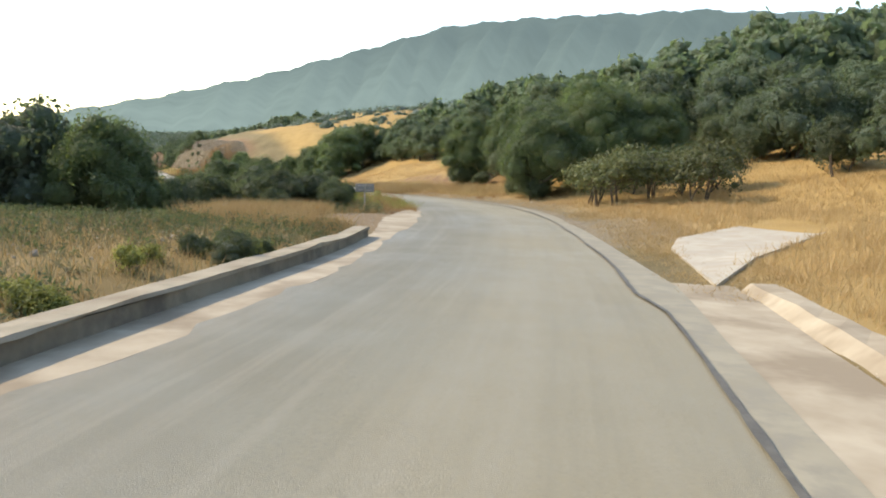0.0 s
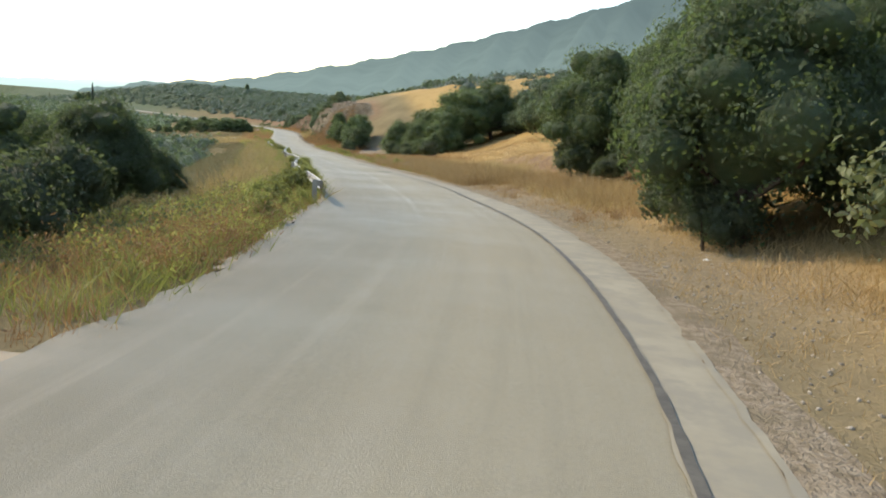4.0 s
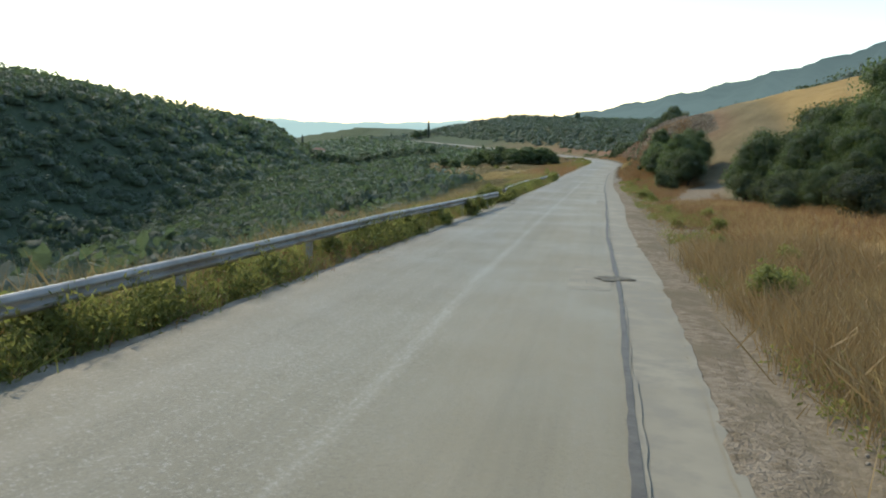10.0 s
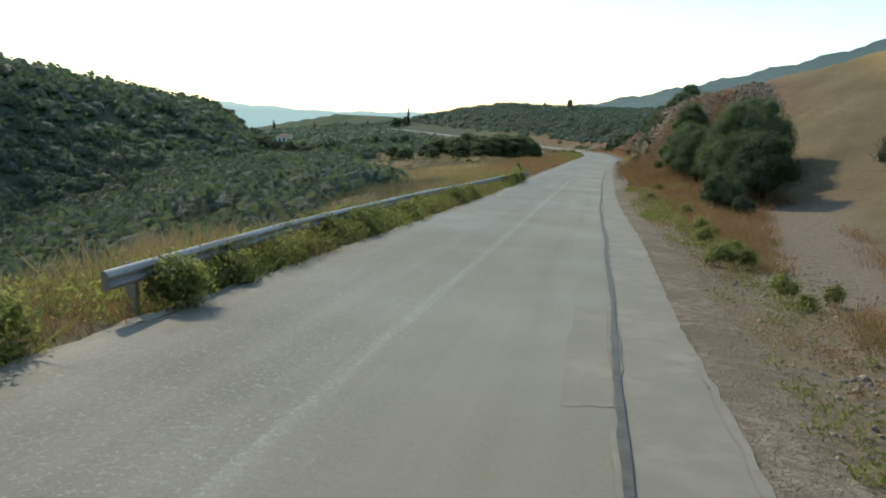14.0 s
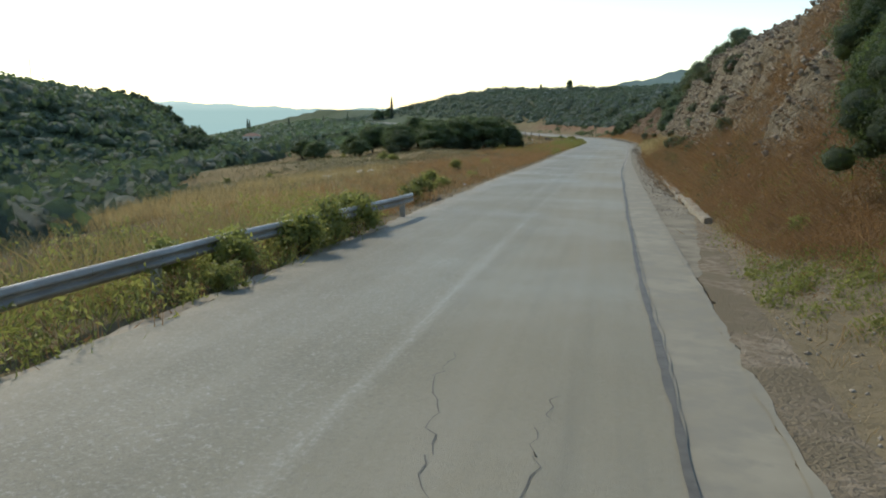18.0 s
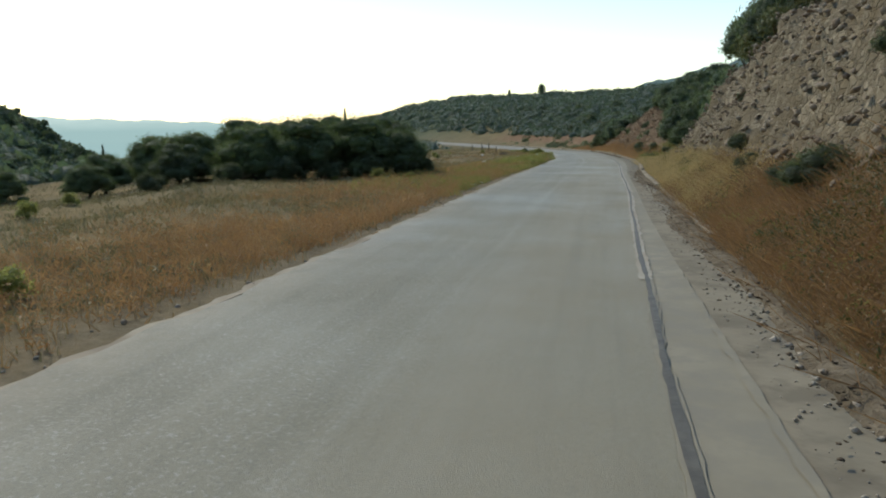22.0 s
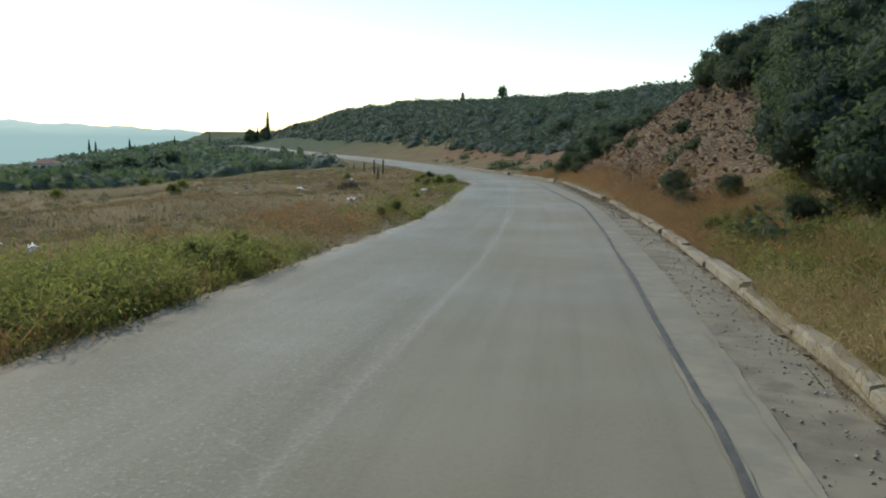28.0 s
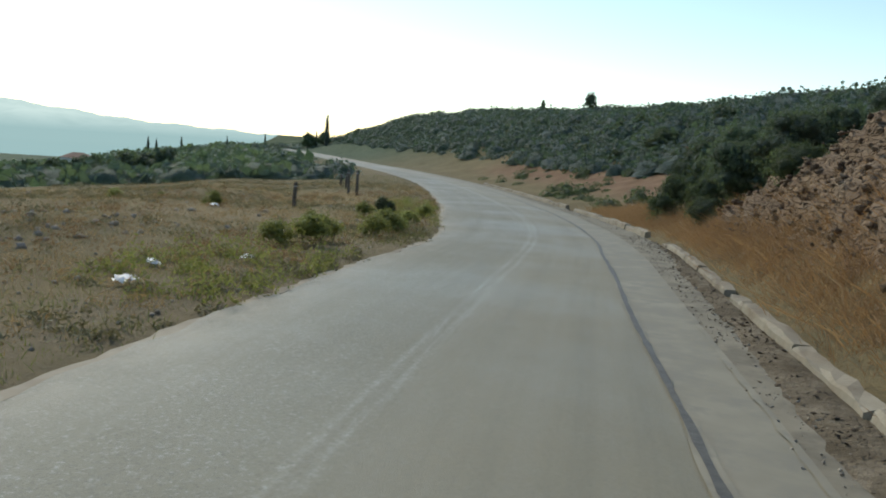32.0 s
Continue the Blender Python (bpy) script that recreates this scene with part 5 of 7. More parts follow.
# ---- scrub-covered hillsides ----
def clump_field(name, x, y, r, h, material, label, quads=18, seed=1, leaf=0.26):
    """Many low rounded bushes in one mesh: a lumpy dome each with leaf tufts on it."""
    rng = np.random.RandomState(seed)
    n = len(x)
    z = ground_z(x, y)
    nu, nv = 7, 3
    u = np.linspace(0, 2 * math.pi, nu, endpoint=False)
    lat = np.array([0.05, 0.55, 1.05])
    k = rng.uniform(0.78, 1.12, (n, nu, nv))
    cx = x[:, None, None] + r[:, None, None] * k * np.cos(u)[None, :, None] * np.cos(lat)[None, None, :]
    cy = y[:, None, None] + r[:, None, None] * k * np.sin(u)[None, :, None] * np.cos(lat)[None, None, :]
    cz = z[:, None, None] - 0.25 + h[:, None, None] * k * np.sin(lat)[None, None, :] + 0 * cx
    dome = np.stack([cx, cy, cz], -1).reshape(n, nu * nv, 3)
    top = np.stack([x + rng.normal(0, 0.15, n) * r, y + rng.normal(0, 0.15, n) * r, z - 0.2 + h * rng.uniform(0.92, 1.1, n)], 1)[:, None, :]
    c0 = np.stack([x, y, z - 0.25], 1)[:, None, :]
    v = c0 + (np.concatenate([dome, top], 1) - c0) * 0.76
    f = []
    for j in range(nu):
        for i in range(nv - 1):
            a, b = j * nv + i, ((j + 1) % nu) * nv + i
            f += [(a, b, b + 1), (a, b + 1, a + 1)]
        f.append((j * nv + nv - 1, ((j + 1) % nu) * nv + nv - 1, nu * nv))
    f = np.array(f)
    F = (f[None] + (np.arange(n) * (nu * nv + 1))[:, None, None]).reshape(-1, 3)
    V = v.reshape(-1, 3)
    q = rng.normal(0, 1, (n, quads, 3))
    q[:, :, 2] = np.abs(q[:, :, 2]) * 0.8 + 0.1
    q /= np.linalg.norm(q, axis=2)[:, :, None]
    c = np.stack([x, y, z - 0.2], 1)[:, None, :] + q * np.stack([r, r, h], 1)[:, None, :] * rng.uniform(0.85, 1.12, (n, quads, 1))
    lv, lf = leaf_quads(rng, c.reshape(-1, 3), q.reshape(-1, 3), np.repeat(np.clip(r * leaf, 0.05, 0.6), quads)[:, None], aspect=0.75)
    tri = np.concatenate([lf[:, [0, 1, 2]], lf[:, [0, 2, 3]]])
    V2, F2 = join_arrays([(V, F), (lv, tri)])
    return tagged(new(name, np_mesh(name, V2, F2, material, True)), label, "scrub", kind="stuff")


def scatter(rng, n, s0, s1, d0, d1, power=1.0):
    """Random places between distances along the road and off it."""
    s = rng.uniform(s0, s1, n)
    d = d0 + (d1 - d0) * rng.uniform(0, 1, n) ** power
    return road_xyz(s, d)[:, :2]


rs = np.random.RandomState(21)
# valley side and opposite slope
bx = rs.uniform(-300, -8, 44000)
by = rs.uniform(-30, 400, 44000)
_, bs, bd = land(bx, by)
dist = np.hypot(bx + 30, by - 100)
ok = (bd < -13) & (bd > -210) & ~((bd > -30) & (bs > 166) & (bs < 290)) & ~((bd > -10 - 0.45 * (bs - 132)) & (bs > 132) & (bs < 167)) & ~((bd > -21) & (bs < 37)) & (rs.uniform(0, 1, len(bx)) < np.clip(1.5 - dist / 260, 0.4, 1))
bx, by = bx[ok], by[ok]
big = rs.uniform(0, 1, len(bx)) ** 1.5
rad, hgt = 1.1 + 1.5 * big, 0.7 + 1.35 * big
near = np.hypot(bx + 30, by - 90) < 105
clump_field("maquis_scrub", bx[near], by[near], rad[near] * 0.9, hgt[near], M_MAQUIS, "dense green maquis scrub on the near valley side", 44, 3, 0.14)
clump_field("far_maquis", bx[~near], by[~near], rad[~near] * 1.1, hgt[~near], M_MAQUIS, "grey-green maquis scrub covering the far ridge", 14, 6, 0.22)
# slopes to the right, above the woods and on the spur beyond the bend
px = np.vstack([scatter(rs, 3400, 262, 450, 9, 60), scatter(rs, 1600, 250, 330, 12, 60), scatter(rs, 500, -20, 110, 45, 120), scatter(rs, 500, 120, 260, 24, 80), scatter(rs, 420, 290, 430, -60, -7), scatter(rs, 700, 425, 470, -40, 90)])
big = rs.uniform(0, 1, len(px)) ** 1.6
clump_field("spur_scrub", px[:, 0], px[:, 1], 0.8 + 1.2 * big, 0.6 + 1.2 * big, M_SPUR, "dark green scrub on the spur and upper slopes", 40, 4, 0.12)
px = np.vstack([scatter(rs, 130, 253, 300, 3.0, 14), scatter(rs, 26, 203, 212, 5, 10), scatter(rs, 16, 215, 246, 3.6, 9)])
big = rs.uniform(0, 1, len(px)) ** 1.6
clump_field("bank_scrub", px[:, 0], px[:, 1], 0.3 + 0.5 * big, 0.3 + 0.6 * big, M_SHRUB, "low shrubs on the reddish bank", 130, 5, 0.11)

# ---- trees far off ----
def umbrella_pine(seed):
    r = np.random.RandomState(seed)
    ob = tagged(new("umbrella_pine"), "flat-topped pine on the far ridge", "tree", "pines on the ridge")
    v, f = tube([(0, 0, -0.5), (0.1, 0, 1.2), (0.2, 0.1, 2.6)], [0.22, 0.17, 0.12])
    child("trunk", np_mesh("trunk", v, f, M_BARK, True), ob)
    blobs = [(r.normal(0, 0.9), r.normal(0, 0.9), 1.9 + r.uniform(-0.3, 0.3), r.uniform(1.0, 1.6), r.uniform(1.0, 1.6), r.uniform(0.8, 1.2)) for i in range(6)]
    child("crown", crown_mesh("crown", seed, blobs, 700, 0.26, M_MAQUIS), ob)
    return ob


pines = [umbrella_pine(70), umbrella_pine(71)]
rp_ = random.Random(9)
for i in range(44):
    k = rp_.random() * 5.2 + 1.0
    j = int(k)
    a, b = RIDGE[j], RIDGE[j + 1]
    x, y = a[0] + (b[0] - a[0]) * (k - j) + rp_.uniform(-7, 4), a[1] + (b[1] - a[1]) * (k - j) + rp_.uniform(-4, 4)
    plant(pines, x, y, rp_.uniform(0.5, 1.3), rp_.uniform(0.75, 1.1), "pines on the ridge", rng=rp_)


def cypress(seed, h, w):
    ob = tagged(new("cypress"), "slim dark green cypress tree", "tree")
    v, f = tube([(0, 0, -0.4), (0, 0, 0.6), (0, 0, h * 0.7)], [0.14, 0.12, 0.05])
    child("trunk", np_mesh("trunk", v, f, M_BARK, True), ob)
    blobs = [(0, 0, 0.3 + h * u, w * (0.35 + 0.65 * math.sin(math.pi * min(1, 0.25 + 0.75 * u))), w * (0.35 + 0.65 * math.sin(math.pi * min(1, 0.25 + 0.75 * u))), h * 0.16) for u in np.linspace(0.06, 0.9, 7)]
    child("crown", crown_mesh("crown", seed, blobs, 700, 0.16, M_CYPRESS), ob)
    return ob


cyps = [cypress(80, 7.0, 0.62)]
for x, y, k in ((-222.2, 335.5, 1.05), (-240, 330, 0.5), (-245, 322, 0.45), (-260, 318, 0.6), (-300, 330, 0.8), (-306, 336, 0.8), (-228, 337, 0.55), (-246, 262, 0.9), (-251, 259, 0.8)):
    plant(cyps, x, y, k, 1.0, "cypresses")
for x, y, k in ((-226, 338, 0.9), (-229.5, 336, 0.8), (-233, 338.5, 0.75), (-217, 341, 0.5), (-152, 330, 0.32)):
    plant(OAKS, x, y, k, 1.0, "trees at the hamlet")
# two trees standing out on the spur
tw = make_tree("spur_tree", 91, 1.6, 4.6, 0.8, 7, 700, 0.16, M_OAK, "lone upright tree on the spur", "tree", 0.1)
plant([tw], -153.9, 328.3, 0.66, 1.0, "lone trees on the spur")
tw2 = make_tree("spur_tree", 92, 3.2, 5.0, 0.5, 9, 1100, 0.18, M_OAK, "lone spreading tree on the spur", "tree", 0.12)
plant([tw2], -141.8, 324.4, 0.72, 1.0, "lone trees on the spur")


def house(x, y, w, dpt, h, turn, floors=1):
    """A small rendered house with a low hipped roof, door and windows."""
    ob = tagged(new("house"), "small white rendered house with a low roof", "house", "far houses")
    z = float(ground_z(x, y))
    m = Matrix.Translation((x, y, z)) @ Matrix.Rotation(turn, 4, "Z")
    bm = box_bm(bmesh.new(), 0, 0, h / 2 - 0.3, w, dpt, h + 0.6, m)
    part("wall", bm, M_WALLWHITE, ob)
    bm = bmesh.new()
    e = 0.35
    base = [bm.verts.new(m @ Vector((sx * (w / 2 + e), sy * (dpt / 2 + e), h))) for sx, sy in ((-1, -1), (1, -1), (1, 1), (-1, 1))]
    ridge = [bm.verts.new(m @ Vector((sx * w * 0.2, 0, h + 1.1))) for sx in (-1, 1)]
    for q in ((base[0], base[1], ridge[1], ridge[0]), (base[2], base[3], ridge[0], ridge[1]), (base[1], base[2], ridge[1]), (base[3], base[0], ridge[0]), tuple(base)):
        bm.faces.new(q)
    part("roof", bm, M_ROOF, ob)
    for i in (-1, 0, 1):
        bm = box_bm(bmesh.new(), i * w * 0.3, -dpt / 2 - 0.02, 1.5 if i else 1.05, 0.9, 0.08, 1.1 if i else 2.1, m)
        part("window" if i else "door", bm, M_GLASSDARK, ob)
        bm = box_bm(bmesh.new(), dpt * 0 + w / 2 + 0.02, i * dpt * 0.28, 1.5, 0.08, 0.9, 1.1, m)
        part("window", bm, M_GLASSDARK, ob)
    return ob


house(-237, 281, 5.5, 4.0, 2.5, 0.7)
house(27.0, 104, 4.5, 4, 2.3, 0.2)
for x, y, h in ((-170, 142, 9.0), (-176, 182, 8.0)):
    mast = tagged(new("mast"), "thin steel mast on the ridge", "mast", "masts on the ridge")
    z = float(ground_z(x, y))
    v, f = tube([(x, y, z - 0.5), (x, y, z + h * 0.5), (x, y, z + h)], [0.10, 0.08, 0.05], 6)
    child("pole", np_mesh("pole", v, f, M_STEEL, True), mast)
    for q in (0.82, 0.93):
        child("crossbar", np_mesh("crossbar", *tube([(x - 0.7, y, z + h * q), (x, y, z + h * q), (x + 0.7, y, z + h * q)], [0.03, 0.03, 0.03], 5), M_STEEL), mast)

# ---- grass ----
def open_ground(xy):
    """Where grass may grow: not on the road, the ramp or the gravel lot."""
    s, d, _ = nearest(xy[:, 0], xy[:, 1])
    ok = (d < along(LEFT_EDGE, s) - 0.12) | (d > np.where(s > 136, along(KERB, s) + 0.15, along(JOINT, s) + 0.25))
    inside = np.zeros(len(s), bool)
    for i in range(len(RAMP_S)):
        sa, da, sb, db = RAMP_S[i - 1], RAMP_D[i - 1], RAMP_S[i], RAMP_D[i]
        cross = (da > d) != (db > d)
        inside ^= cross & (s < sa + (sb - sa) * (d - da) / (db - da + 1e-9))
    ok &= ~inside
    ok &= ~((s > 100) & (s < 120) & (np.abs(d - 3.9 - 0.2 * (s - 102)) < 1.1 + 0.25 * np.sin(s * 2.1)))
    ok &= ~((s > 19.2) & (s < 26.8) & (d < 0) & (d > -6.6 + 0.5 * np.sin(s * 1.7)))
    return ok


def grass(name, xy, h, material, label, blades=8, spread=0.16, width=0.010, lean=0.35, seed=1):
    """Tufts of bent blades: each blade two triangles, tapering to its tip."""
    rng = np.random.RandomState(seed)
    xy = xy[open_ground(xy)]
    n = len(xy)
    h = np.broadcast_to(h, n) * rng.uniform(0.55, 1.25, n)
    N = n * blades
    hh = np.repeat(h, blades) * rng.uniform(0.5, 1.15, N)
    bx_ = np.repeat(xy[:, 0], blades) + rng.normal(0, spread, N)
    by_ = np.repeat(xy[:, 1], blades) + rng.normal(0, spread, N)
    bz_ = ground_z(bx_, by_) - 0.03
    a, l = rng.uniform(0, 6.28, N), np.abs(rng.normal(0, lean, N)) * hh
    w = 1.5 * width * rng.uniform(0.6, 1.5, N)
    t = rng.uniform(0, 6.28, N)
    dx, dy = np.cos(t) * w, np.sin(t) * w
    lx, ly = np.cos(a) * l, np.sin(a) * l
    p0 = np.stack([bx_ - dx, by_ - dy, bz_], 1)
    p1 = np.stack([bx_ + dx, by_ + dy, bz_], 1)
    p2 = np.stack([bx_ + lx * 0.55 + dx * 0.8, by_ + ly * 0.55 + dy * 0.8, bz_ + hh * 0.58], 1)
    p3 = np.stack([bx_ + lx, by_ + ly, bz_ + hh], 1)
    v = np.stack([p0, p1, p2, p3], 1).reshape(-1, 3)
    k = np.arange(N)[:, None] * 4
    f = np.concatenate([k + np.array([[0, 1, 2]]), k + np.array([[0, 2, 3]])])
    return tagged(new(name, np_mesh(name, v, f, material)), label, "grass", kind="stuff")


def patchy(xy, k, seed, lo=0.3):
    """Keep tufts in drifts."""
    w_ = 0.5 + 0.5 * wave(xy[:, 0], xy[:, 1], k, seed)
    return xy[np.random.RandomState(seed).uniform(0, 1, len(xy)) < np.clip(lo + 1.2 * w_, 0, 1)]


rg = np.random.RandomState(33)
sc = lambda n, *a: scatter(rg, n, *a)
# left verge by the guardrails
grass("verge_grass", patchy(sc(7000, 29, 134, -3.4, -8.0, 1.6), 0.7, 1, 0.4), 0.36, M_GREENGRASS, "yellow-green verge grass under the guardrail", 14, 0.16, 0.003, 0.6, 1)
grass("verge_dry_grass", patchy(sc(6000, 27, 136, -3.3, -10, 1.4), 0.6, 2), 0.27, M_RUSTGRASS, "dry brown grass on the verge", 13, 0.15, 0.003, 0.5, 2)
grass("slope_grass", sc(3000, 40, 134, -8, -20, 1.2), 0.4, M_GREYGRASS, "grey-green grass on the slope below the guardrail", 9, 0.25, 0.012, 0.5, 3)
# left of the start
grass("start_grass", np.vstack([patchy(sc(5200, -6, 20.5, -4.9, -20, 1.3), 0.6, 3, 0.1), patchy(sc(3800, 26.5, 42, -4.8, -18, 1.4), 0.6, 4, 0.1)]), 0.24, M_DRYGRASS, "dry tan grass behind the parapet", 14, 0.16, 0.004, 0.5, 4)
grass("start_green", np.vstack([patchy(sc(3000, -6, 20.5, -4.9, -18, 1.2), 0.7, 31, 0.0), patchy(sc(1800, 26.5, 42, -4.8, -16, 1.4), 0.7, 32, 0.0)]), 0.24, M_GREYGRASS, "grey-green herbs among the dry grass", 14, 0.18, 0.005, 0.6, 24)
grass("lot_grass", np.vstack([patchy(sc(1500, 17.6, 22, -5.0, -9, 1.0), 0.8, 75, 0.3), patchy(sc(1500, 24, 29, -6.6, -11, 1.0), 0.8, 76, 0.3)]), 0.46, M_DRYGRASS, "tall tan grass round the small lot", 15, 0.16, 0.0028, 0.45, 75)
# right: verge and field
grass("field_grass", patchy(sc(11000, 30, 106, 3.4, 16, 1.2), 0.5, 5, 0.45), 0.24, M_DRYGRASS, "dry golden grass of the field", 12, 0.2, 0.003, 0.8, 5)
grass("field_grass_far", sc(6000, -6, 108, 12, 30), 0.16, M_DRYGRASS, "dry golden grass further up the field", 7, 0.3, 0.01, 0.8, 6)
grass("right_start_grass", patchy(sc(7000, 1, 31, 3.6, 16, 1.1), 0.5, 7, 0.4), 0.28, M_DRYGRASS, "straw-coloured grass beside the ramp", 14, 0.16, 0.004, 0.5, 7)
grass("rust_verge", patchy(sc(5200, 74, 134, 2.9, 7.5, 1.1), 0.6, 8, 0.3), 0.36, M_RUSTGRASS, "rust-brown dry grass beside the road", 16, 0.16, 0.003, 0.65, 8)
grass("green_verge", patchy(sc(2200, 60, 138, 1.9, 4.2), 0.8, 9, 0.1), 0.13, M_GREENGRASS, "short green grass at the road edge", 14, 0.14, 0.003, 0.8, 9)
# foot of the cutting
grass("cutting_grass", np.vstack([patchy(sc(4200, 132, 147, 2.4, 8.0, 1.0), 0.6, 10, 0.5), patchy(sc(3800, 145, 178, 2.1, 3.6, 1.0), 0.6, 35, 0.3)]), 0.34, M_RUSTGRASS, "dense rust-coloured grass at the foot of the cutting", 14, 0.18, 0.0018, 1.0, 10)
grass("cutting_green", patchy(sc(1500, 138, 206, 2.2, 3.4), 0.8, 36, -0.1), 0.26, M_GREENGRASS, "green herbs among the rust-coloured grass", 16, 0.14, 0.004, 0.5, 29)
grass("cutting_straw", patchy(sc(4400, 172, 210, 2.3, 3.5, 1.0), 0.7, 11, 0.35), 0.34, M_STRAW, "pale straw grass at the foot of the cutting", 18, 0.18, 0.0022, 0.55, 11)
grass("bend_grass", patchy(sc(4600, 208, 262, 2.5, 5.0, 1.2), 0.6, 12), 0.34, M_RUSTGRASS, "brown grass behind the kerb", 14, 0.18, 0.0018, 1.0, 12)
grass("recess_grass", patchy(sc(2600, 193, 216, 2.8, 9.0, 1.1), 0.7, 37, 0.3), 0.28, M_GREENGRASS, "yellow-green grass in the recess behind the kerb", 16, 0.16, 0.003, 0.7, 30)
# terrace on the left
grass("mound_straw", patchy(sc(1300, 136, 154, -6.5, -13, 1.0), 0.6, 64, 0.1), 0.42, M_STRAW, "tall straw-coloured grass at the guardrail's end", 16, 0.18, 0.0025, 0.4, 64)
grass("terrace_grass", patchy(sc(7000, 136, 212, -4.7, -14, 1.2), 0.5, 13, 0.0), 0.2, M_DRYGRASS, "dry grass on the terrace", 13, 0.18, 0.004, 0.5, 13)
grass("terrace_grey", patchy(sc(6500, 136, 222, -4.6, -18, 1.2), 0.5, 18, 0.15), 0.17, M_GREYGRASS, "low grey-green herbs on the terrace", 13, 0.18, 0.005, 0.6, 26)
grass("terrace_rust", patchy(sc(3400, 136, 212, -4.6, -9, 1.3), 0.6, 14, 0.0), 0.34, M_RUSTGRASS, "rust-brown grass along the terrace edge", 14, 0.16, 0.003, 0.7, 14)
grass("terrace_green", patchy(sc(1500, 176, 214, -4.5, -10, 1.8), 0.6, 15, -0.2), 0.24, M_GREENGRASS, "green grass drifts on the terrace", 14, 0.15, 0.004, 0.5, 15)
grass("terrace_far", sc(4200, 136, 222, -10, -34), 0.18, M_GREYGRASS, "dry grass further out on the terrace", 7, 0.3, 0.014, 0.5, 16)
grass("bend_terrace_grass", patchy(sc(6000, 215, 290, -4.2, -26, 1.1), 0.5, 17, 0.1), 0.10, M_DRYGRASS, "short dry grass inside the bend", 14, 0.2, 0.003, 0.8, 17)
grass("bend_terrace_grey", patchy(sc(7000, 215, 300, -4.2, -30, 1.1), 0.4, 19, 0.1), 0.13, M_GREYGRASS, "low olive herbs inside the bend", 14, 0.22, 0.006, 0.7, 27)
grass("bend_verge_green", patchy(sc(2000, 216, 262, -4.0, -7, 1.8), 0.6, 20, 0.0), 0.12, M_GREENGRASS, "green herbs at the road edge inside the bend", 12, 0.16, 0.003, 0.8, 28)

edge_in = np.vstack([sc(5200, 53, 78, 1.75, 4.4, 1.1), sc(500, 42, 53, 3.2, 5.2, 1.0)])
grass("field_edge_grass", patchy(edge_in, 0.7, 71, 0.35), 0.46, M_DRYGRASS, "tall golden grass leaning over the road edge", 16, 0.16, 0.0028, 0.5, 71)
grass("field_edge_rust", patchy(np.vstack([sc(2000, 56, 76, 2.0, 5.6, 1.1), sc(700, 40, 56, 3.0, 5.4, 1.0), sc(800, 76, 100, 3.2, 6.0, 1.1)]), 0.6, 72, 0.0), 0.36, M_STRAW, "tall golden grass at the field's edge", 16, 0.16, 0.0028, 0.5, 72)
grass("kerb_tall_grass", patchy(sc(1500, 140, 172, 2.1, 3.3, 1.0), 0.7, 73, 0.1), 0.32, M_RUSTGRASS, "tall rust-brown grass hanging over the kerb", 18, 0.18, 0.0016, 0.6, 73)
grass("rail_straw", patchy(sc(3600, 48, 134, -4.9, -7.5, 1.2), 0.5, 74, 0.0), 0.62, M_STRAW, "tall straw-coloured grass behind the guardrail", 14, 0.18, 0.0028, 0.4, 74)

# ---- low herbs ----
def herbs(name, xy, r, h, material, label, quads=44, leaf=0.035, seed=1, aspect=0.35):
    """Soft low herbs: small leaves filling a rounded tuft."""
    rng = np.random.RandomState(seed)
    xy = xy[open_ground(xy)]
    n = len(xy)
    k = rng.uniform(0.5, 1.4, (n, 1))
    q = rng.normal(0, 1, (n, quads, 3))
    q /= np.linalg.norm(q, axis=2)[:, :, None]
    q[:, :, 2] = np.abs(q[:, :, 2])
    q *= rng.uniform(0.25, 1.0, (n, quads, 1)) ** 0.6
    c = np.stack([xy[:, 0, None] + q[:, :, 0] * r * k, xy[:, 1, None] + q[:, :, 1] * r * k], -1)
    z = ground_z(c[..., 0], c[..., 1]) + q[:, :, 2] * h * k
    c = np.concatenate([c, z[..., None]], -1).reshape(-1, 3)
    v, f = leaf_quads(rng, c, rng.normal(0, 1, c.shape) * np.array([1, 1, 0.35]), leaf, aspect=aspect)
    return tagged(new(name, np_mesh(name, v, f, material)), label, "herbs", kind="stuff")


herbs("verge_herbs", patchy(sc(2800, 31, 136, -3.5, -6.6, 1.3), 0.8, 41, 0.05), 0.26, 0.38, M_WEED, "bushy yellow-green herbs along the guardrail", 50, 0.034, 41)
herbs("verge_brown_herbs", patchy(sc(2600, 27, 136, -3.4, -6.5, 1.2), 0.8, 42, 0.2), 0.24, 0.33, M_RUSTGRASS, "withered brown herbs along the guardrail", 46, 0.034, 42, 0.2)
herbs("slope_herbs", patchy(sc(2600, 38, 134, -6, -16, 1.1), 0.4, 43, 0.2), 0.4, 0.4, M_GREYGRASS, "olive herbs on the slope below the guardrail", 40, 0.05, 43)
herbs("start_herbs", np.vstack([patchy(sc(1500, -4, 19, -4.9, -16, 1.2), 0.7, 44, 0.0), patchy(sc(1100, 27, 42, -4.8, -13, 1.2), 0.7, 45, 0.2)]), 0.3, 0.3, M_SHRUB, "low green herbs behind the parapet", 46, 0.04, 44)
herbs("start_brown_herbs", patchy(sc(1600, -4, 42, -4.9, -16, 1.2), 0.7, 46, 0.1), 0.3, 0.26, M_GREYGRASS, "withered brown herbs in the grass", 40, 0.04, 46, 0.2)
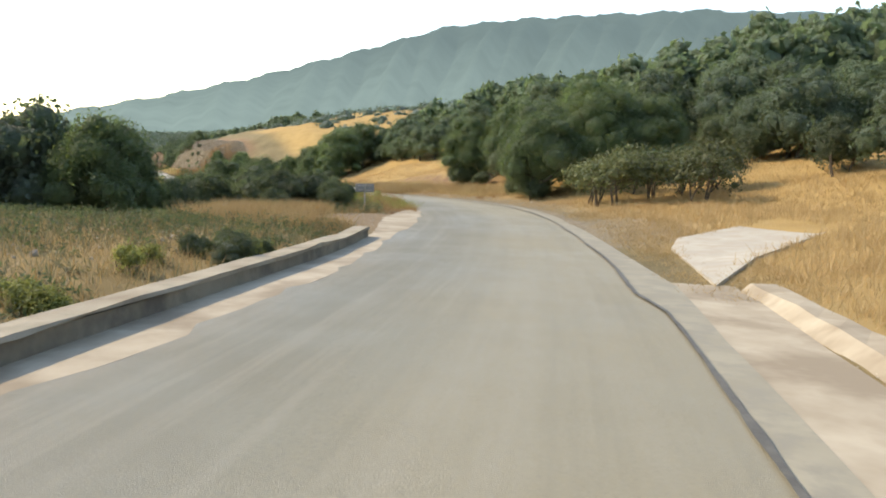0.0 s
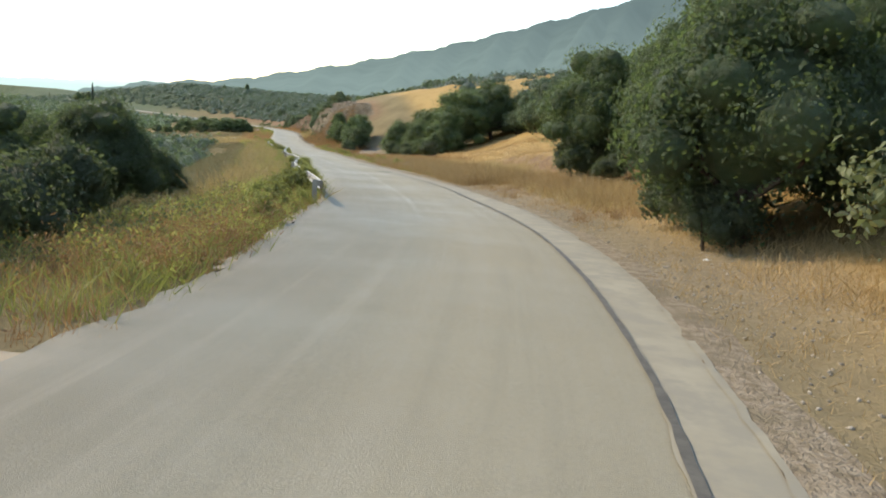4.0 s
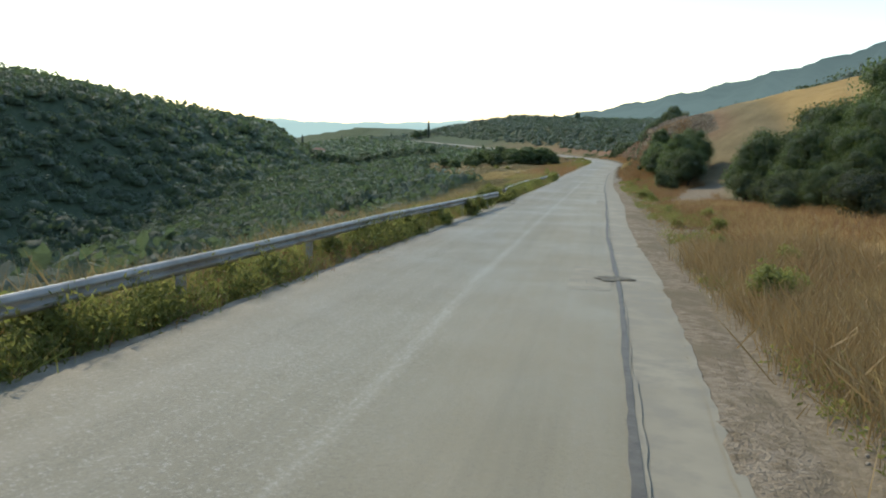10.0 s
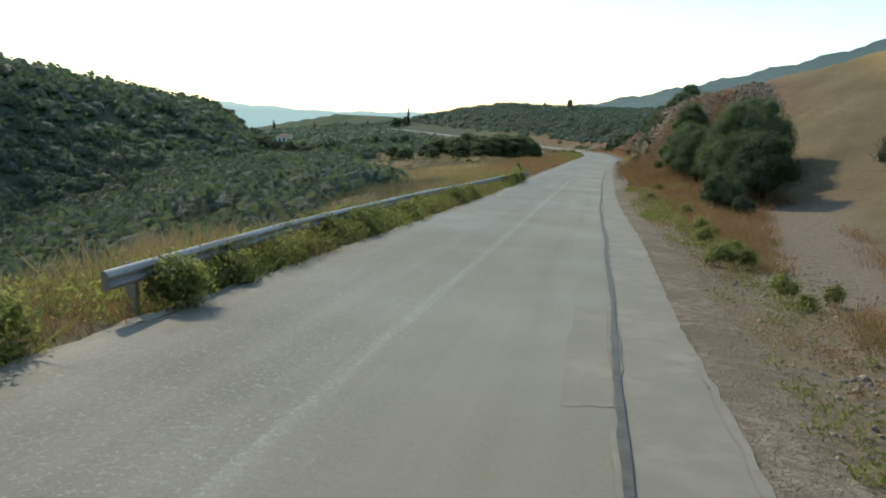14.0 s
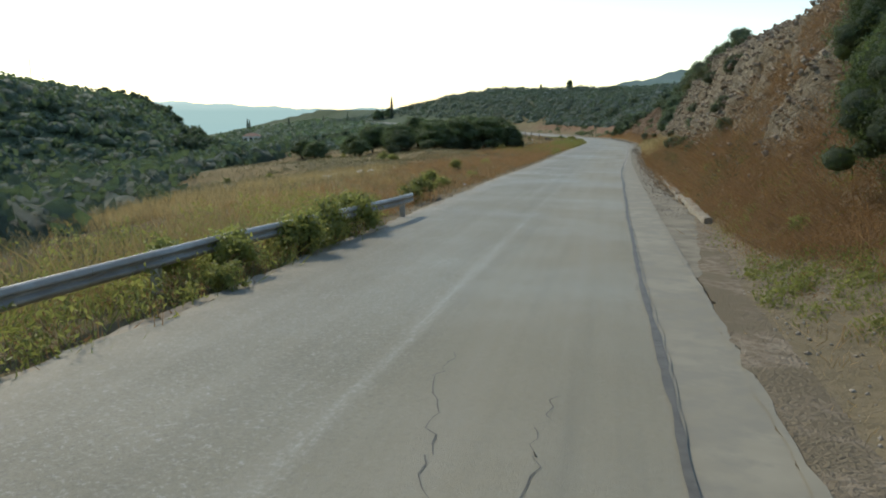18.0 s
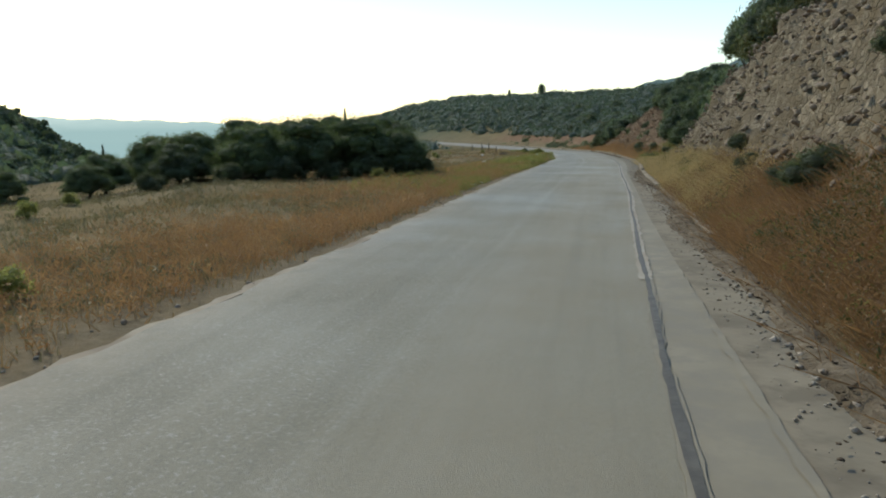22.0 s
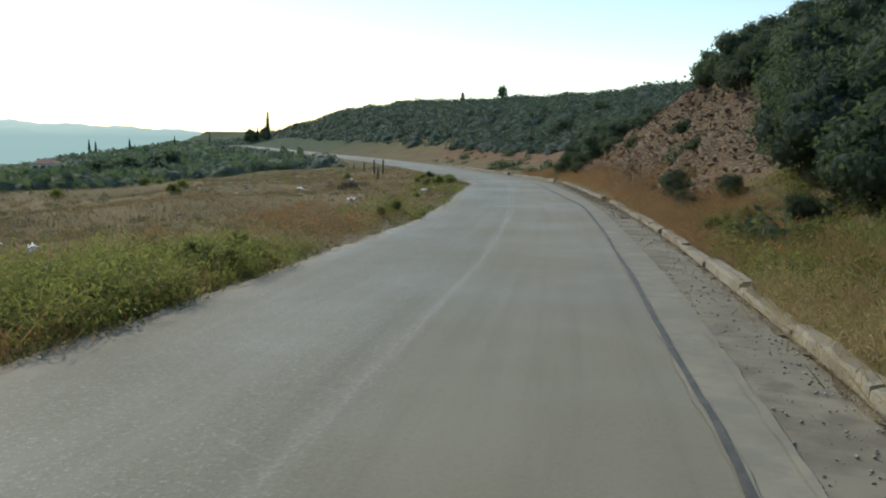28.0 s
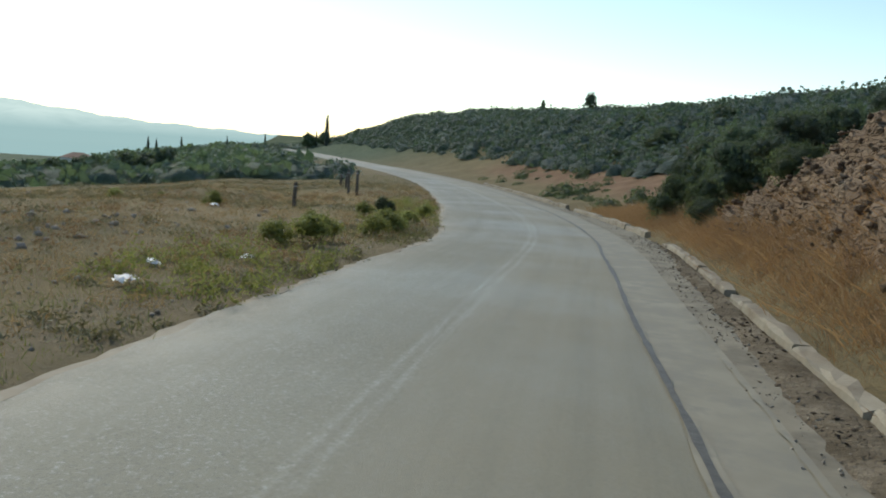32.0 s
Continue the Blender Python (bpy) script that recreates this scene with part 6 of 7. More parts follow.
grass("verge_straw", patchy(np.vstack([sc(1300, 10, 33, 1.7, 4.2, 0.9), sc(350, 33, 46, 1.7, 4.0, 0.9), sc(900, 43, 55, 2.0, 4.4, 1.0), sc(4800, 46, 140, 1.7, 4.2, 0.9), sc(1500, 11, 30, 1.8, 4.2, 0.9)]), 0.9, 61, 0.0), 0.14, M_DRYGRASS, "short trampled straw on the gravel verge", 12, 0.16, 0.003, 1.2, 61)
rail_s = rg.uniform(44, 134, 2600)
rail_s = np.where((rail_s > 119) & (rail_s < 129), rail_s - 60, rail_s)
rail_d = np.interp(rail_s, [40, 47, 52, 61, 69, 78, 89, 94, 97, 106, 130, 136], [-3.5, -4.25, -4.68, -4.5, -4.6, -4.62, -4.0, -3.9, -4.3, -4.7, -4.6, -4.05])
rail_xy = road_xyz(rail_s, rail_d + rg.uniform(0.05, 0.5, 2600))[:, :2]
herbs("rail_front_herbs", patchy(rail_xy, 0.8, 66, 0.0), 0.22, 0.5, M_WEED, "bushy yellow-green herbs in front of the guardrail", 60, 0.03, 66)
herbs("rail_end_herbs", sc(90, 130, 140, -5.2, -8.5, 1.0), 0.35, 0.45, M_WEED, "tall yellow-green weeds at the guardrail's end", 60, 0.04, 62)
herbs("verge_green_tufts", patchy(sc(1500, 60, 134, 1.6, 3.0, 1.0), 0.9, 69, -0.3), 0.2, 0.2, M_WEED, "green tufts on the gravel verge", 50, 0.026, 69)
herbs("verge_rust_tufts", patchy(sc(2400, 40, 134, 1.9, 4.4, 0.9), 0.9, 70, -0.2), 0.2, 0.24, M_RUSTGRASS, "withered tufts on the gravel verge", 46, 0.024, 70, 0.25)
herbs("right_verge_herbs", patchy(sc(900, 84, 138, 2.2, 4.6, 1.0), 0.6, 47, 0.0), 0.22, 0.2, M_WEED, "green herbs on the right verge", 46, 0.03, 47)
herbs("cutting_herbs", patchy(sc(1900, 132, 178, 2.1, 3.6, 1.0), 0.6, 48, 0.25), 0.28, 0.42, M_RUSTGRASS, "soft rust-brown herbs at the foot of the cutting", 80, 0.024, 48, 0.2)
herbs("cutting_slope_herbs", patchy(sc(1500, 131, 147, 2.4, 8.5, 1.0), 0.6, 49, 0.4), 0.34, 0.4, M_RUSTGRASS, "soft brown herbs on the slope", 70, 0.028, 49, 0.2)
herbs("kerb_rust_herbs", patchy(sc(1500, 138, 172, 2.15, 3.4, 1.0), 0.8, 67, 0.2), 0.26, 0.55, M_RUSTGRASS, "soft rust-brown bushes behind the kerb", 90, 0.022, 67, 0.25)
herbs("kerb_straw_herbs", patchy(sc(1700, 170, 204, 2.1, 3.5, 1.0), 0.8, 77, 0.2), 0.28, 0.6, M_STRAW, "soft golden bushes behind the kerb", 90, 0.022, 77, 0.25)
herbs("kerb_olive_herbs", patchy(sc(900, 140, 205, 2.2, 3.4, 1.0), 0.9, 68, -0.2), 0.3, 0.55, M_THORN, "olive bushes among the dry grass behind the kerb", 90, 0.03, 68)
herbs("cutting_straw_herbs", patchy(sc(1500, 172, 211, 2.1, 3.4, 1.0), 0.6, 50, 0.3), 0.3, 0.42, M_STRAW, "soft straw-coloured grass clumps", 90, 0.025, 50, 0.2)
herbs("cutting_green_herbs", patchy(sc(600, 136, 212, 2.3, 3.4, 1.2), 0.6, 51, -0.1), 0.25, 0.32, M_WEED, "green herbs at the foot of the cutting", 60, 0.03, 51)
herbs("recess_herbs", patchy(sc(900, 198, 222, 2.8, 8.0, 1.1), 0.6, 52, 0.2), 0.34, 0.4, M_WEED, "yellow-green herbs in the recess", 56, 0.04, 52)
herbs("bend_herbs", patchy(sc(1100, 216, 262, 2.6, 4.6, 1.1), 0.6, 53, 0.2), 0.26, 0.36, M_RUSTGRASS, "brown herbs behind the kerb", 80, 0.024, 53, 0.2)
herbs("terrace_edge_herbs", patchy(sc(2600, 136, 226, -4.6, -8.5, 1.3), 0.7, 54, 0.0), 0.24, 0.32, M_RUSTGRASS, "withered brown herbs on the terrace edge", 46, 0.036, 54, 0.2)
herbs("terrace_olive_herbs", patchy(sc(1900, 136, 216, -5, -18, 1.2), 0.5, 55, 0.0), 0.3, 0.22, M_GREYGRASS, "olive herbs on the terrace", 40, 0.04, 55)
herbs("terrace_green_herbs", patchy(sc(1100, 178, 214, -4.5, -8.5, 1.5), 0.7, 56, -0.1), 0.26, 0.34, M_WEED, "yellow-green herbs on the terrace edge", 56, 0.03, 56)
herbs("bend_edge_weeds", patchy(sc(1200, 202, 211.5, -4.3, -7.0, 1.5), 0.9, 63, 0.2), 0.32, 0.55, M_WEED, "tall yellow-green weeds before the bend", 64, 0.032, 63)
herbs("bank_rust_bushes", patchy(sc(620, 217, 256, 2.6, 4.2, 1.0), 0.7, 81, 0.1), 0.3, 0.6, M_RUSTGRASS, "soft rust-brown bushes at the foot of the bank", 90, 0.024, 81, 0.25)
herbs("verge_rust_bushes", sc(130, 31, 38.5, -3.5, -4.8, 1.0), 0.28, 0.5, M_RUSTGRASS, "withered brown bushes at the road edge", 80, 0.024, 82, 0.25)
herbs("terrace_rust_bushes", patchy(sc(700, 150, 184, -4.6, -9.5, 1.2), 0.6, 83, -0.1), 0.3, 0.5, M_RUSTGRASS, "rust-brown bushes along the terrace edge", 70, 0.028, 83, 0.25)
herbs("bend_dry_tufts", patchy(sc(2600, 214, 282, -4.3, -22, 1.2), 0.5, 78, 0.1), 0.24, 0.2, M_DRYGRASS, "dry tufts inside the bend", 44, 0.03, 78, 0.22)
herbs("bend_rust_tufts", patchy(sc(1300, 214, 270, -4.3, -16, 1.2), 0.6, 79, -0.1), 0.24, 0.22, M_RUSTGRASS, "withered brown tufts inside the bend", 44, 0.03, 79, 0.22)
herbs("bend_olive_herbs", patchy(sc(2900, 216, 285, -3.6, -26, 1.1), 0.4, 57, 0.0), 0.26, 0.16, M_GREYGRASS, "low olive herbs inside the bend", 40, 0.035, 57)
herbs("bend_edge_herbs", patchy(sc(900, 218, 262, -3.6, -6.5, 1.6), 0.6, 58, -0.2), 0.25, 0.32, M_WEED, "green herb tufts at the bend's edge", 56, 0.034, 58)

# ---- weeds and shrubs near the road ----
rw = random.Random(12)
for i in range(120):
    s = rw.uniform(36, 134)
    if 119 < s < 129:
        continue
    off = float(np.interp(s, [36, 47, 69, 78, 89, 106, 134], [-4.2, -4.3, -4.9, -4.6, -4.2, -4.6, -4.3])) - rw.uniform(-0.32, 0.6)
    plant_sd(WEEDS, s, off, rw.uniform(0.4, 0.85), 1.0, "weeds under the guardrail")
for s0, s1, n in ((203, 211, 3), (137, 150, 5), (238, 256, 10)):
    for i in range(n):
        plant_sd(WEEDS, rw.uniform(s0, s1), -4.6 - rw.random() ** 2 * 2.0, rw.uniform(0.5, 0.95), 0.85, "weeds on the terrace edge")
for i in range(22):
    plant_sd(WEEDS, rw.uniform(86, 206), rw.uniform(2.4, 3.3), rw.uniform(0.3, 0.55), 1.0, "weeds on the right verge")
for s, d, k in ((71.8, 2.1, 0.75), (72.6, 2.5, 0.6), (75.5, 3.1, 0.6), (79.0, 2.5, 0.45), (82.5, 3.0, 0.6), (84.6, 2.2, 0.4), (87.4, 3.4, 0.55), (92.0, 2.6, 0.4), (100.5, 2.5, 0.5), (103.5, 2.2, 0.6), (104.6, 2.6, 0.6), (107, 2.4, 0.55), (110, 2.8, 0.6), (128, 3.2, 0.5), (129.4, 3.0, 0.45)):
    plant_sd(WEEDS, s, d, k, 1.0, "weeds on the right verge")
for i in range(30):
    plant_sd(WEEDS, rw.uniform(140, 262), -rw.uniform(6, 24), rw.uniform(0.35, 0.8), 0.9, "weeds on the terrace")
for s, d, k in ((200, -16, 0.9), (204, -20, 1.1), (209, -24, 1.2), (213, -18, 0.8), (196, -22, 1.2), (251, -6, 0.35), (199, 7, 0.7), (203, 9, 0.8), (206, 11, 0.8), (226, 9, 0.5), (232, 5.5, 0.4), (243, 6.0, 0.6), (247, 5.0, 0.7), (46, 7, 1.3), (47.5, 8.5, 1.4), (44.5, 6.2, 1.1), (249, 3.4, 0.5), (252, 4.2, 0.7), (255, 3.6, 0.6), (258, 5, 0.8), (222, 4.6, 0.35), (218, 5.2, 0.4), (236, 4.4, 0.4), (4, -7, 0.5), (2.5, -5.8, 0.4), (7, -8, 0.6), (-1, -6.5, 0.6), (30, -8.2, 0.9), (32.5, -9.5, 1.0), (35.5, -7.0, 0.8), (28.5, -11, 1.0), (29.4, -6.4, 0.62), (30.6, -7.2, 0.85), (31.8, -6.2, 0.7), (33.6, -6.6, 0.7), (34.4, -8.4, 0.9), (29.6, -9.2, 0.8), (27.6, -8.4, 0.5),
                (85, 7, 0.8), (90, 6.2, 0.5), (101.8, 7.2, 0.9), (99.4, 7.6, 0.8), (95.2, 7.4, 0.8), (97.2, 8.4, 0.9), (123, 12, 0.9), (118.6, 4.6, 0.75), (120.2, 4.9, 0.6), (116.8, 5.0, 0.4), (10.5, 12, 0.9), (22, 16, 1.0)):
    plant_sd(SHRUBS, s, d, k, 1.0, "shrubs near the road")
for i in range(18):
    plant_sd(SHRUBS, rw.uniform(251, 300), rw.uniform(9, 20), rw.uniform(0.4, 0.9), 1.0, "shrubs near the road")

for i in range(60):
    s = rw.uniform(-8, 62)
    plant_sd(SHRUBS, s, rw.uniform(14, 20) if s < 44 else rw.uniform(25, 31), rw.uniform(0.8, 1.3), 1.0, "undergrowth of the wooded slope")

for s, d, k in ((8.8, -5.4, 0.5), (9.6, -5.5, 0.45), (11.3, -4.9, 0.5), (12.0, -5.0, 0.5), (93.2, -4.45, 1.0), (94.2, -4.6, 1.05), (95.0, -4.4, 0.8), (44.2, -4.5, 1.0), (43.0, -4.6, 0.9), (45.2, -4.4, 0.9), (46.4, -4.2, 1.0), (131.6, -4.3, 0.9), (132.8, -4.4, 1.0), (134.0, -4.3, 1.0), (135.0, -4.4, 0.9)):
    plant_sd(WEEDS, s, d, k, 1.0, "tall weeds at the road edge")
herbs("brush_heap", road_xyz(rg.normal(235.2, 0.4, 16), rg.normal(-8.9, 0.35, 16))[:, :2], 0.3, 0.34, M_WOOD, "heap of dry grey branches", 40, 0.16, 71, 0.05)

for i in range(70):
    s = rw.uniform(46, 134)
    rail = float(np.interp(s, [40, 47, 52, 61, 69, 78, 89, 94, 97, 106, 130, 136], [-3.5, -4.25, -4.68, -4.5, -4.6, -4.62, -4.0, -3.9, -4.3, -4.7, -4.6, -4.05]))
    if math.sin(s * 0.55) + 0.6 * math.sin(s * 1.7) > 0.6 and not 119 < s < 130:
        plant_sd(WEEDS, s, rail + rw.uniform(0.12, 0.42), rw.uniform(0.55, 0.95), rw.uniform(0.8, 1.1), "weeds in front of the guardrail")

for s, d, k in ((147, 3.6, 0.35), (151.5, 4.1, 0.42), (156, 5.0, 0.5), (160.5, 3.9, 0.38), (166, 4.4, 0.42), (171, 5.6, 0.5), (176, 3.8, 0.35), (164, 6.2, 0.45), (154, 3.3, 0.3), (181, 4.6, 0.3), (228.5, 5.2, 0.36), (233, 6.4, 0.4), (239.5, 4.8, 0.42)):
    plant_sd(SHRUBS, s, d, k, 0.9, "shrubs clinging to the rock face")

for s, d, k in ((181, 5.6, 0.5), (184, 5.4, 0.48), (178.5, 6.0, 0.5), (186.5, 5.8, 0.45)):
    plant_sd(THORNS, s, d, k, 1.1, "thin trees on the crest of the cutting")
for s, d, k in ((184.5, 6.0, 0.5), (187.4, 6.0, 0.52), (190.2, 6.4, 0.55)):
    plant_sd(OAKS, s, d, k, 1.0, "oaks on the crest of the cutting")
for s, d, k in ((163.2, 4.9, 0.5), (166.4, 3.4, 0.4), (168.0, 3.3, 0.36), (160.0, 3.45, 0.34), (162.0, 3.3, 0.3), (172.5, 3.4, 0.36), (226.6, 4.0, 0.34), (224.4, 3.7, 0.4), (222.6, 3.6, 0.3)):
    plant_sd(SHRUBS, s, d, k, 0.9, "shrubs at the foot of the rock")
for i in range(12):
    plant_sd(WEEDS, rw.uniform(215.5, 219.5), rw.uniform(3.2, 4.6), rw.uniform(0.5, 0.75), 0.75, "bright weeds below the bank")
for i in range(14):
    plant_sd(WEEDS, rw.uniform(205, 214), -rw.uniform(4.5, 6.4), rw.uniform(0.4, 0.65), 0.9, "tall bright weeds on the terrace edge")
for s, d, k in ((11.0, -4.95, 0.3), (11.7, -5.2, 0.34), (12.3, -5.0, 0.26), (10.9, -5.5, 0.26)):
    plant_sd(SHRUBS, s, d, k, 0.8, "low green shrubs behind the parapet")
for i in range(10):
    plant_sd(WEEDS, rw.uniform(4.6, 7.2), -rw.uniform(4.7, 5.6), rw.uniform(0.35, 0.6), 0.7, "green herbs behind the parapet")

for s, d, k in ((222.6, -4.8, 0.6), (223.1, -5.1, 0.5), (220.9, -4.9, 0.5), (156.8, -6.3, 0.32), (230.5, -5.2, 0.4)):
    plant_sd(WEEDS, s, d, k, 0.95, "green bushes at the terrace edge")

# remove kinds that found no place
for ob in OAKS + NEAR_OAKS + SHRUBS + THORNS + WEEDS + pines:
    if ob.name not in used:
        for c in list(ob.children):
            bpy.data.objects.remove(c)
        bpy.data.objects.remove(ob)

# ---- rock cuttings and stones ----
OCT_V = np.array([(1, 0, 0), (-1, 0, 0), (0, 1, 0), (0, -1, 0), (0, 0, 1), (0, 0, -1), (0.62, 0.62, 0.3), (-0.6, 0.6, -0.25)], float)
OCT_F = np.array([(0, 6, 4), (6, 2, 4), (2, 7, 4), (7, 1, 4), (1, 3, 4), (3, 0, 4), (6, 0, 5), (2, 6, 5), (7, 2, 5), (1, 7, 5), (3, 1, 5), (0, 3, 5)])


def stone_array(rng, xyz, size, flat=0.65):
    """Angular stones at many places as one set of arrays."""
    n = len(xyz)
    v = OCT_V[None] * rng.uniform(0.6, 1.25, (n, 8, 3)) * np.array([1, 0.8, flat])
    a = rng.uniform(0, 6.28, n)
    b = rng.uniform(-0.6, 0.6, n)
    c, s = np.cos(a)[:, None], np.sin(a)[:, None]
    x, y, z = v[..., 0], v[..., 1], v[..., 2]
    x, z = x * np.cos(b)[:, None] - z * np.sin(b)[:, None], x * np.sin(b)[:, None] + z * np.cos(b)[:, None]
    v = np.stack([x * c - y * s, x * s + y * c, z], -1) * size[:, None, None] + xyz[:, None, :]
    f = OCT_F[None] + (np.arange(n) * 8)[:, None, None]
    return v.reshape(-1, 3), f.reshape(-1, 3)


def stones(name, rng, xy, lo, hi, material, label, sink=0.3, up=0.0):
    size = lo + (hi - lo) * rng.uniform(0, 1, len(xy)) ** 2.5
    z = np.maximum(ground_z(xy[:, 0], xy[:, 1]), up - 1e6) + size * (0.5 - sink)
    if up:
        s_, d_, zr_ = nearest(xy[:, 0], xy[:, 1])
        z = np.maximum(z, zr_ + up + size * 0.2)
    v, f = stone_array(rng, np.stack([xy[:, 0], xy[:, 1], z], 1), size)
    return tagged(new(name, np_mesh(name, v, f, material)), label, "stones", kind="stuff")


def rock_cut(s0, s1, d_hi, material, label, seed, rough, strata=0.0):
    """Broken rock laid bare along the slope: facets and ledges over the land's own shape."""
    rng = np.random.RandomState(seed)
    s = np.arange(s0, s1, 0.24)
    q = np.linspace(0, 1, 46)
    S2, Q2 = np.meshgrid(s, q, indexing="ij")
    d_lo = np.interp(S2, KERB[0], KERB[1][:, 0]) + 1.25
    D2 = d_lo + (d_hi - d_lo) * Q2
    p = road_xyz(S2, D2)
    z, _, _ = land(p[:, 0], p[:, 1])
    ends = smooth(s0, s0 + 4, S2) * (1 - smooth(s1 - 2.5, s1, S2)) * smooth(0, 0.12, Q2) * (1 - smooth(0.88, 1.0, Q2))
    lump = 0.5 * wave(p[:, 0] * 1.0, p[:, 1] * 1.0, 1.3, seed) + 0.35 * wave(p[:, 0] + z * 0.7, p[:, 1] - z, 3.1, seed + 1) + 0.6 * np.abs(wave(p[:, 0], p[:, 1] + z, 0.7, seed + 2))
    bed = z * 1.35 + S2.ravel() * strata + 0.25 * wave(p[:, 0], p[:, 1], 0.8, seed + 5)
    ledge = 0.30 * (bed - np.floor(bed)) * (1 if strata else 0)
    out = (lump * 0.36 + ledge + rng.uniform(-0.15, 0.15, len(z))) * rough * ends.ravel() - 0.08 * (1 - ends.ravel())
    tx, ty = np.interp(S2.ravel(), RS, RT[:, 0]), np.interp(S2.ravel(), RS, RT[:, 1])
    p[:, 0] -= ty * out * 0.6
    p[:, 1] += tx * out * 0.6
    p[:, 2] = z + 0.03 + out * 0.55 * (ends.ravel() > 0.02)
    me = np_mesh("rock_face", p, grid_faces(len(s), len(q)), material)
    ob = tagged(new("rock_cutting"), label, "rock face", kind="structure")
    child("rock_face", me, ob)
    return ob, p.reshape(len(s), len(q), 3)


cut1, cp1 = rock_cut(138, 199, 10.5, M_ROCK, "brown broken rock face of the road cutting", 61, 1.0)
cut2, cp2 = rock_cut(222, 251, 10.0, M_REDROCK, "reddish layered rock bank above the kerb", 71, 1.05, 0.16)
rk = np.random.RandomState(44)
shapes = []
for i in range(6):
    v, f = stone_array(rk, np.zeros((1, 3)), np.ones(1))
    shapes.append((np_mesh("stone", v, f, M_CUTSTONE), np_mesh("stone", v, f, M_REDROCK)))
for ob, cp, col, n in ((cut1, cp1, 0, 300), (cut2, cp2, 1, 240)):
    for i in range(n):
        a, b = rk.randint(4, cp.shape[0] - 4), rk.randint(2, 34)
        size = 0.06 + 0.13 * rk.uniform() ** 2.0
        c = child("stone", shapes[rk.randint(6)][col], ob)
        c.matrix_basis = Matrix.Translation(Vector(cp[a, b]) + Vector((rk.normal(0, 0.1), rk.normal(0, 0.1), size * 0.15))) @ Euler(rk.uniform(0, 6.28, 3)).to_matrix().to_4x4() @ Matrix.Scale(size, 4)
for nm, cp, material, n, label in (("cutting_rubble", cp1, M_CUTSTONE, 19000, "small broken stones over the cutting"), ("bank_rubble", cp2, M_REDROCK, 4500, "small reddish stones over the bank")):
    a, b = rk.randint(2, cp.shape[0] - 2, n), rk.randint(1, 44, n)
    size = 0.035 + 0.10 * rk.uniform(0, 1, n) ** 1.6
    v, f = stone_array(rk, cp[a, b] + rk.normal(0, 0.12, (n, 3)) * np.array([1, 1, 0.3]), size)
    tagged(new(nm, np_mesh(nm, v, f, material)), label, "stones", kind="stuff")

stones("verge_stones", rk, np.vstack([scatter(rk, 13000, 18, 138, 1.5, 3.9), scatter(rk, 900, 3, 12.5, 2.0, 3.4), scatter(rk, 500, 100, 120, 2, 9)]), 0.007, 0.034, M_STONE, "pale pebbles and chippings on the verge")
stones("verge_rubble", rk, np.vstack([scatter(rk, 2600, 78, 122, 1.9, 4.4), scatter(rk, 700, 40, 78, 1.8, 3.4)]), 0.012, 0.055, M_STONE, "chunky broken stones on the verge", 0.3)
stones("gutter_grit", rk, np.vstack([road_xyz(q, float(along(KERB, q)) - 0.03 - 0.7 * rk.uniform() ** 2.0)[:, :2] for q in rk.uniform(138, 275, 11000)]), 0.005, 0.026, M_STONE, "grit and stones washed along the kerb", 0.3, 0.02)
stones("kerb_rubble", rk, np.vstack([scatter(rk, 420, 156.5, 168, 1.5, 2.4), scatter(rk, 200, 171, 186, 1.45, 2.1), scatter(rk, 60, 246, 250, 1.2, 2.0), scatter(rk, 40, 229, 231, 1.7, 2.4)]), 0.012, 0.06, M_STONE, "broken kerb rubble", 0.36, 0.02)
stones("left_edge_stones", rk, scatter(rk, 1500, 136, 262, -4.1, -6.5, 1.5), 0.012, 0.06, M_STONE, "pebbles along the terrace edge")
stones("rubble_mound", rk, np.vstack([scatter(rk, 420, -4, 15, -6, -12), scatter(rk, 300, 229, 242, -8, -14), scatter(rk, 500, 215, 270, -5, -24)]), 0.02, 0.13, M_STONE, "stones and rubble in the grass")
stones("lot_gravel", rk, scatter(rk, 900, 19, 28, -4.6, -11), 0.01, 0.04, M_STONE, "gravel of the small lot")

drift = lambda s: np.maximum(0.05, 0.30 + 0.16 * wave(s, 0 * s, 0.9, 91)) * smooth(141, 150, s) * (1 - smooth(190, 196, s)) + np.maximum(0.04, 0.30 + 0.14 * wave(s, 0 * s, 0.8, 92)) * smooth(222, 228, s) * (1 - smooth(240, 248, s)) + 0.03
me, _, _ = ribbon("soil_drift", 141, 248, 0.2, [lambda s: along(KERB, s) - drift(s) - 0.05 * fray(s, 50), lambda s: along(KERB, s) - 0.62 * drift(s), lambda s: along(KERB, s) - 0.3 * drift(s), lambda s: along(KERB, s) + 0.03], M_SOIL,
                  lambda s, d: 0.017 + 0.055 * np.clip(1 - np.abs(d - along(KERB, s) + 0.12) / 0.35, 0, 1) * (d > along(KERB, s) - 0.9 * drift(s)), "", "", 0.012)
tagged(new("soil_drift", me), "drift of washed soil and grit against the kerb", "soil", kind="structure")
fs = np.concatenate([rk.uniform(143, 192, 2600), rk.uniform(222, 247, 1500)])
fd = along(KERB, fs) - np.abs(rk.normal(0, 0.24, len(fs))) - 0.02
fp = road_xyz(fs, fd)
fp[:, 2] += 0.045 + rk.uniform(0, 0.03, len(fs))
v, f = stone_array(rk, fp, 0.007 + 0.032 * rk.uniform(0, 1, len(fs)) ** 2.5, 0.3)
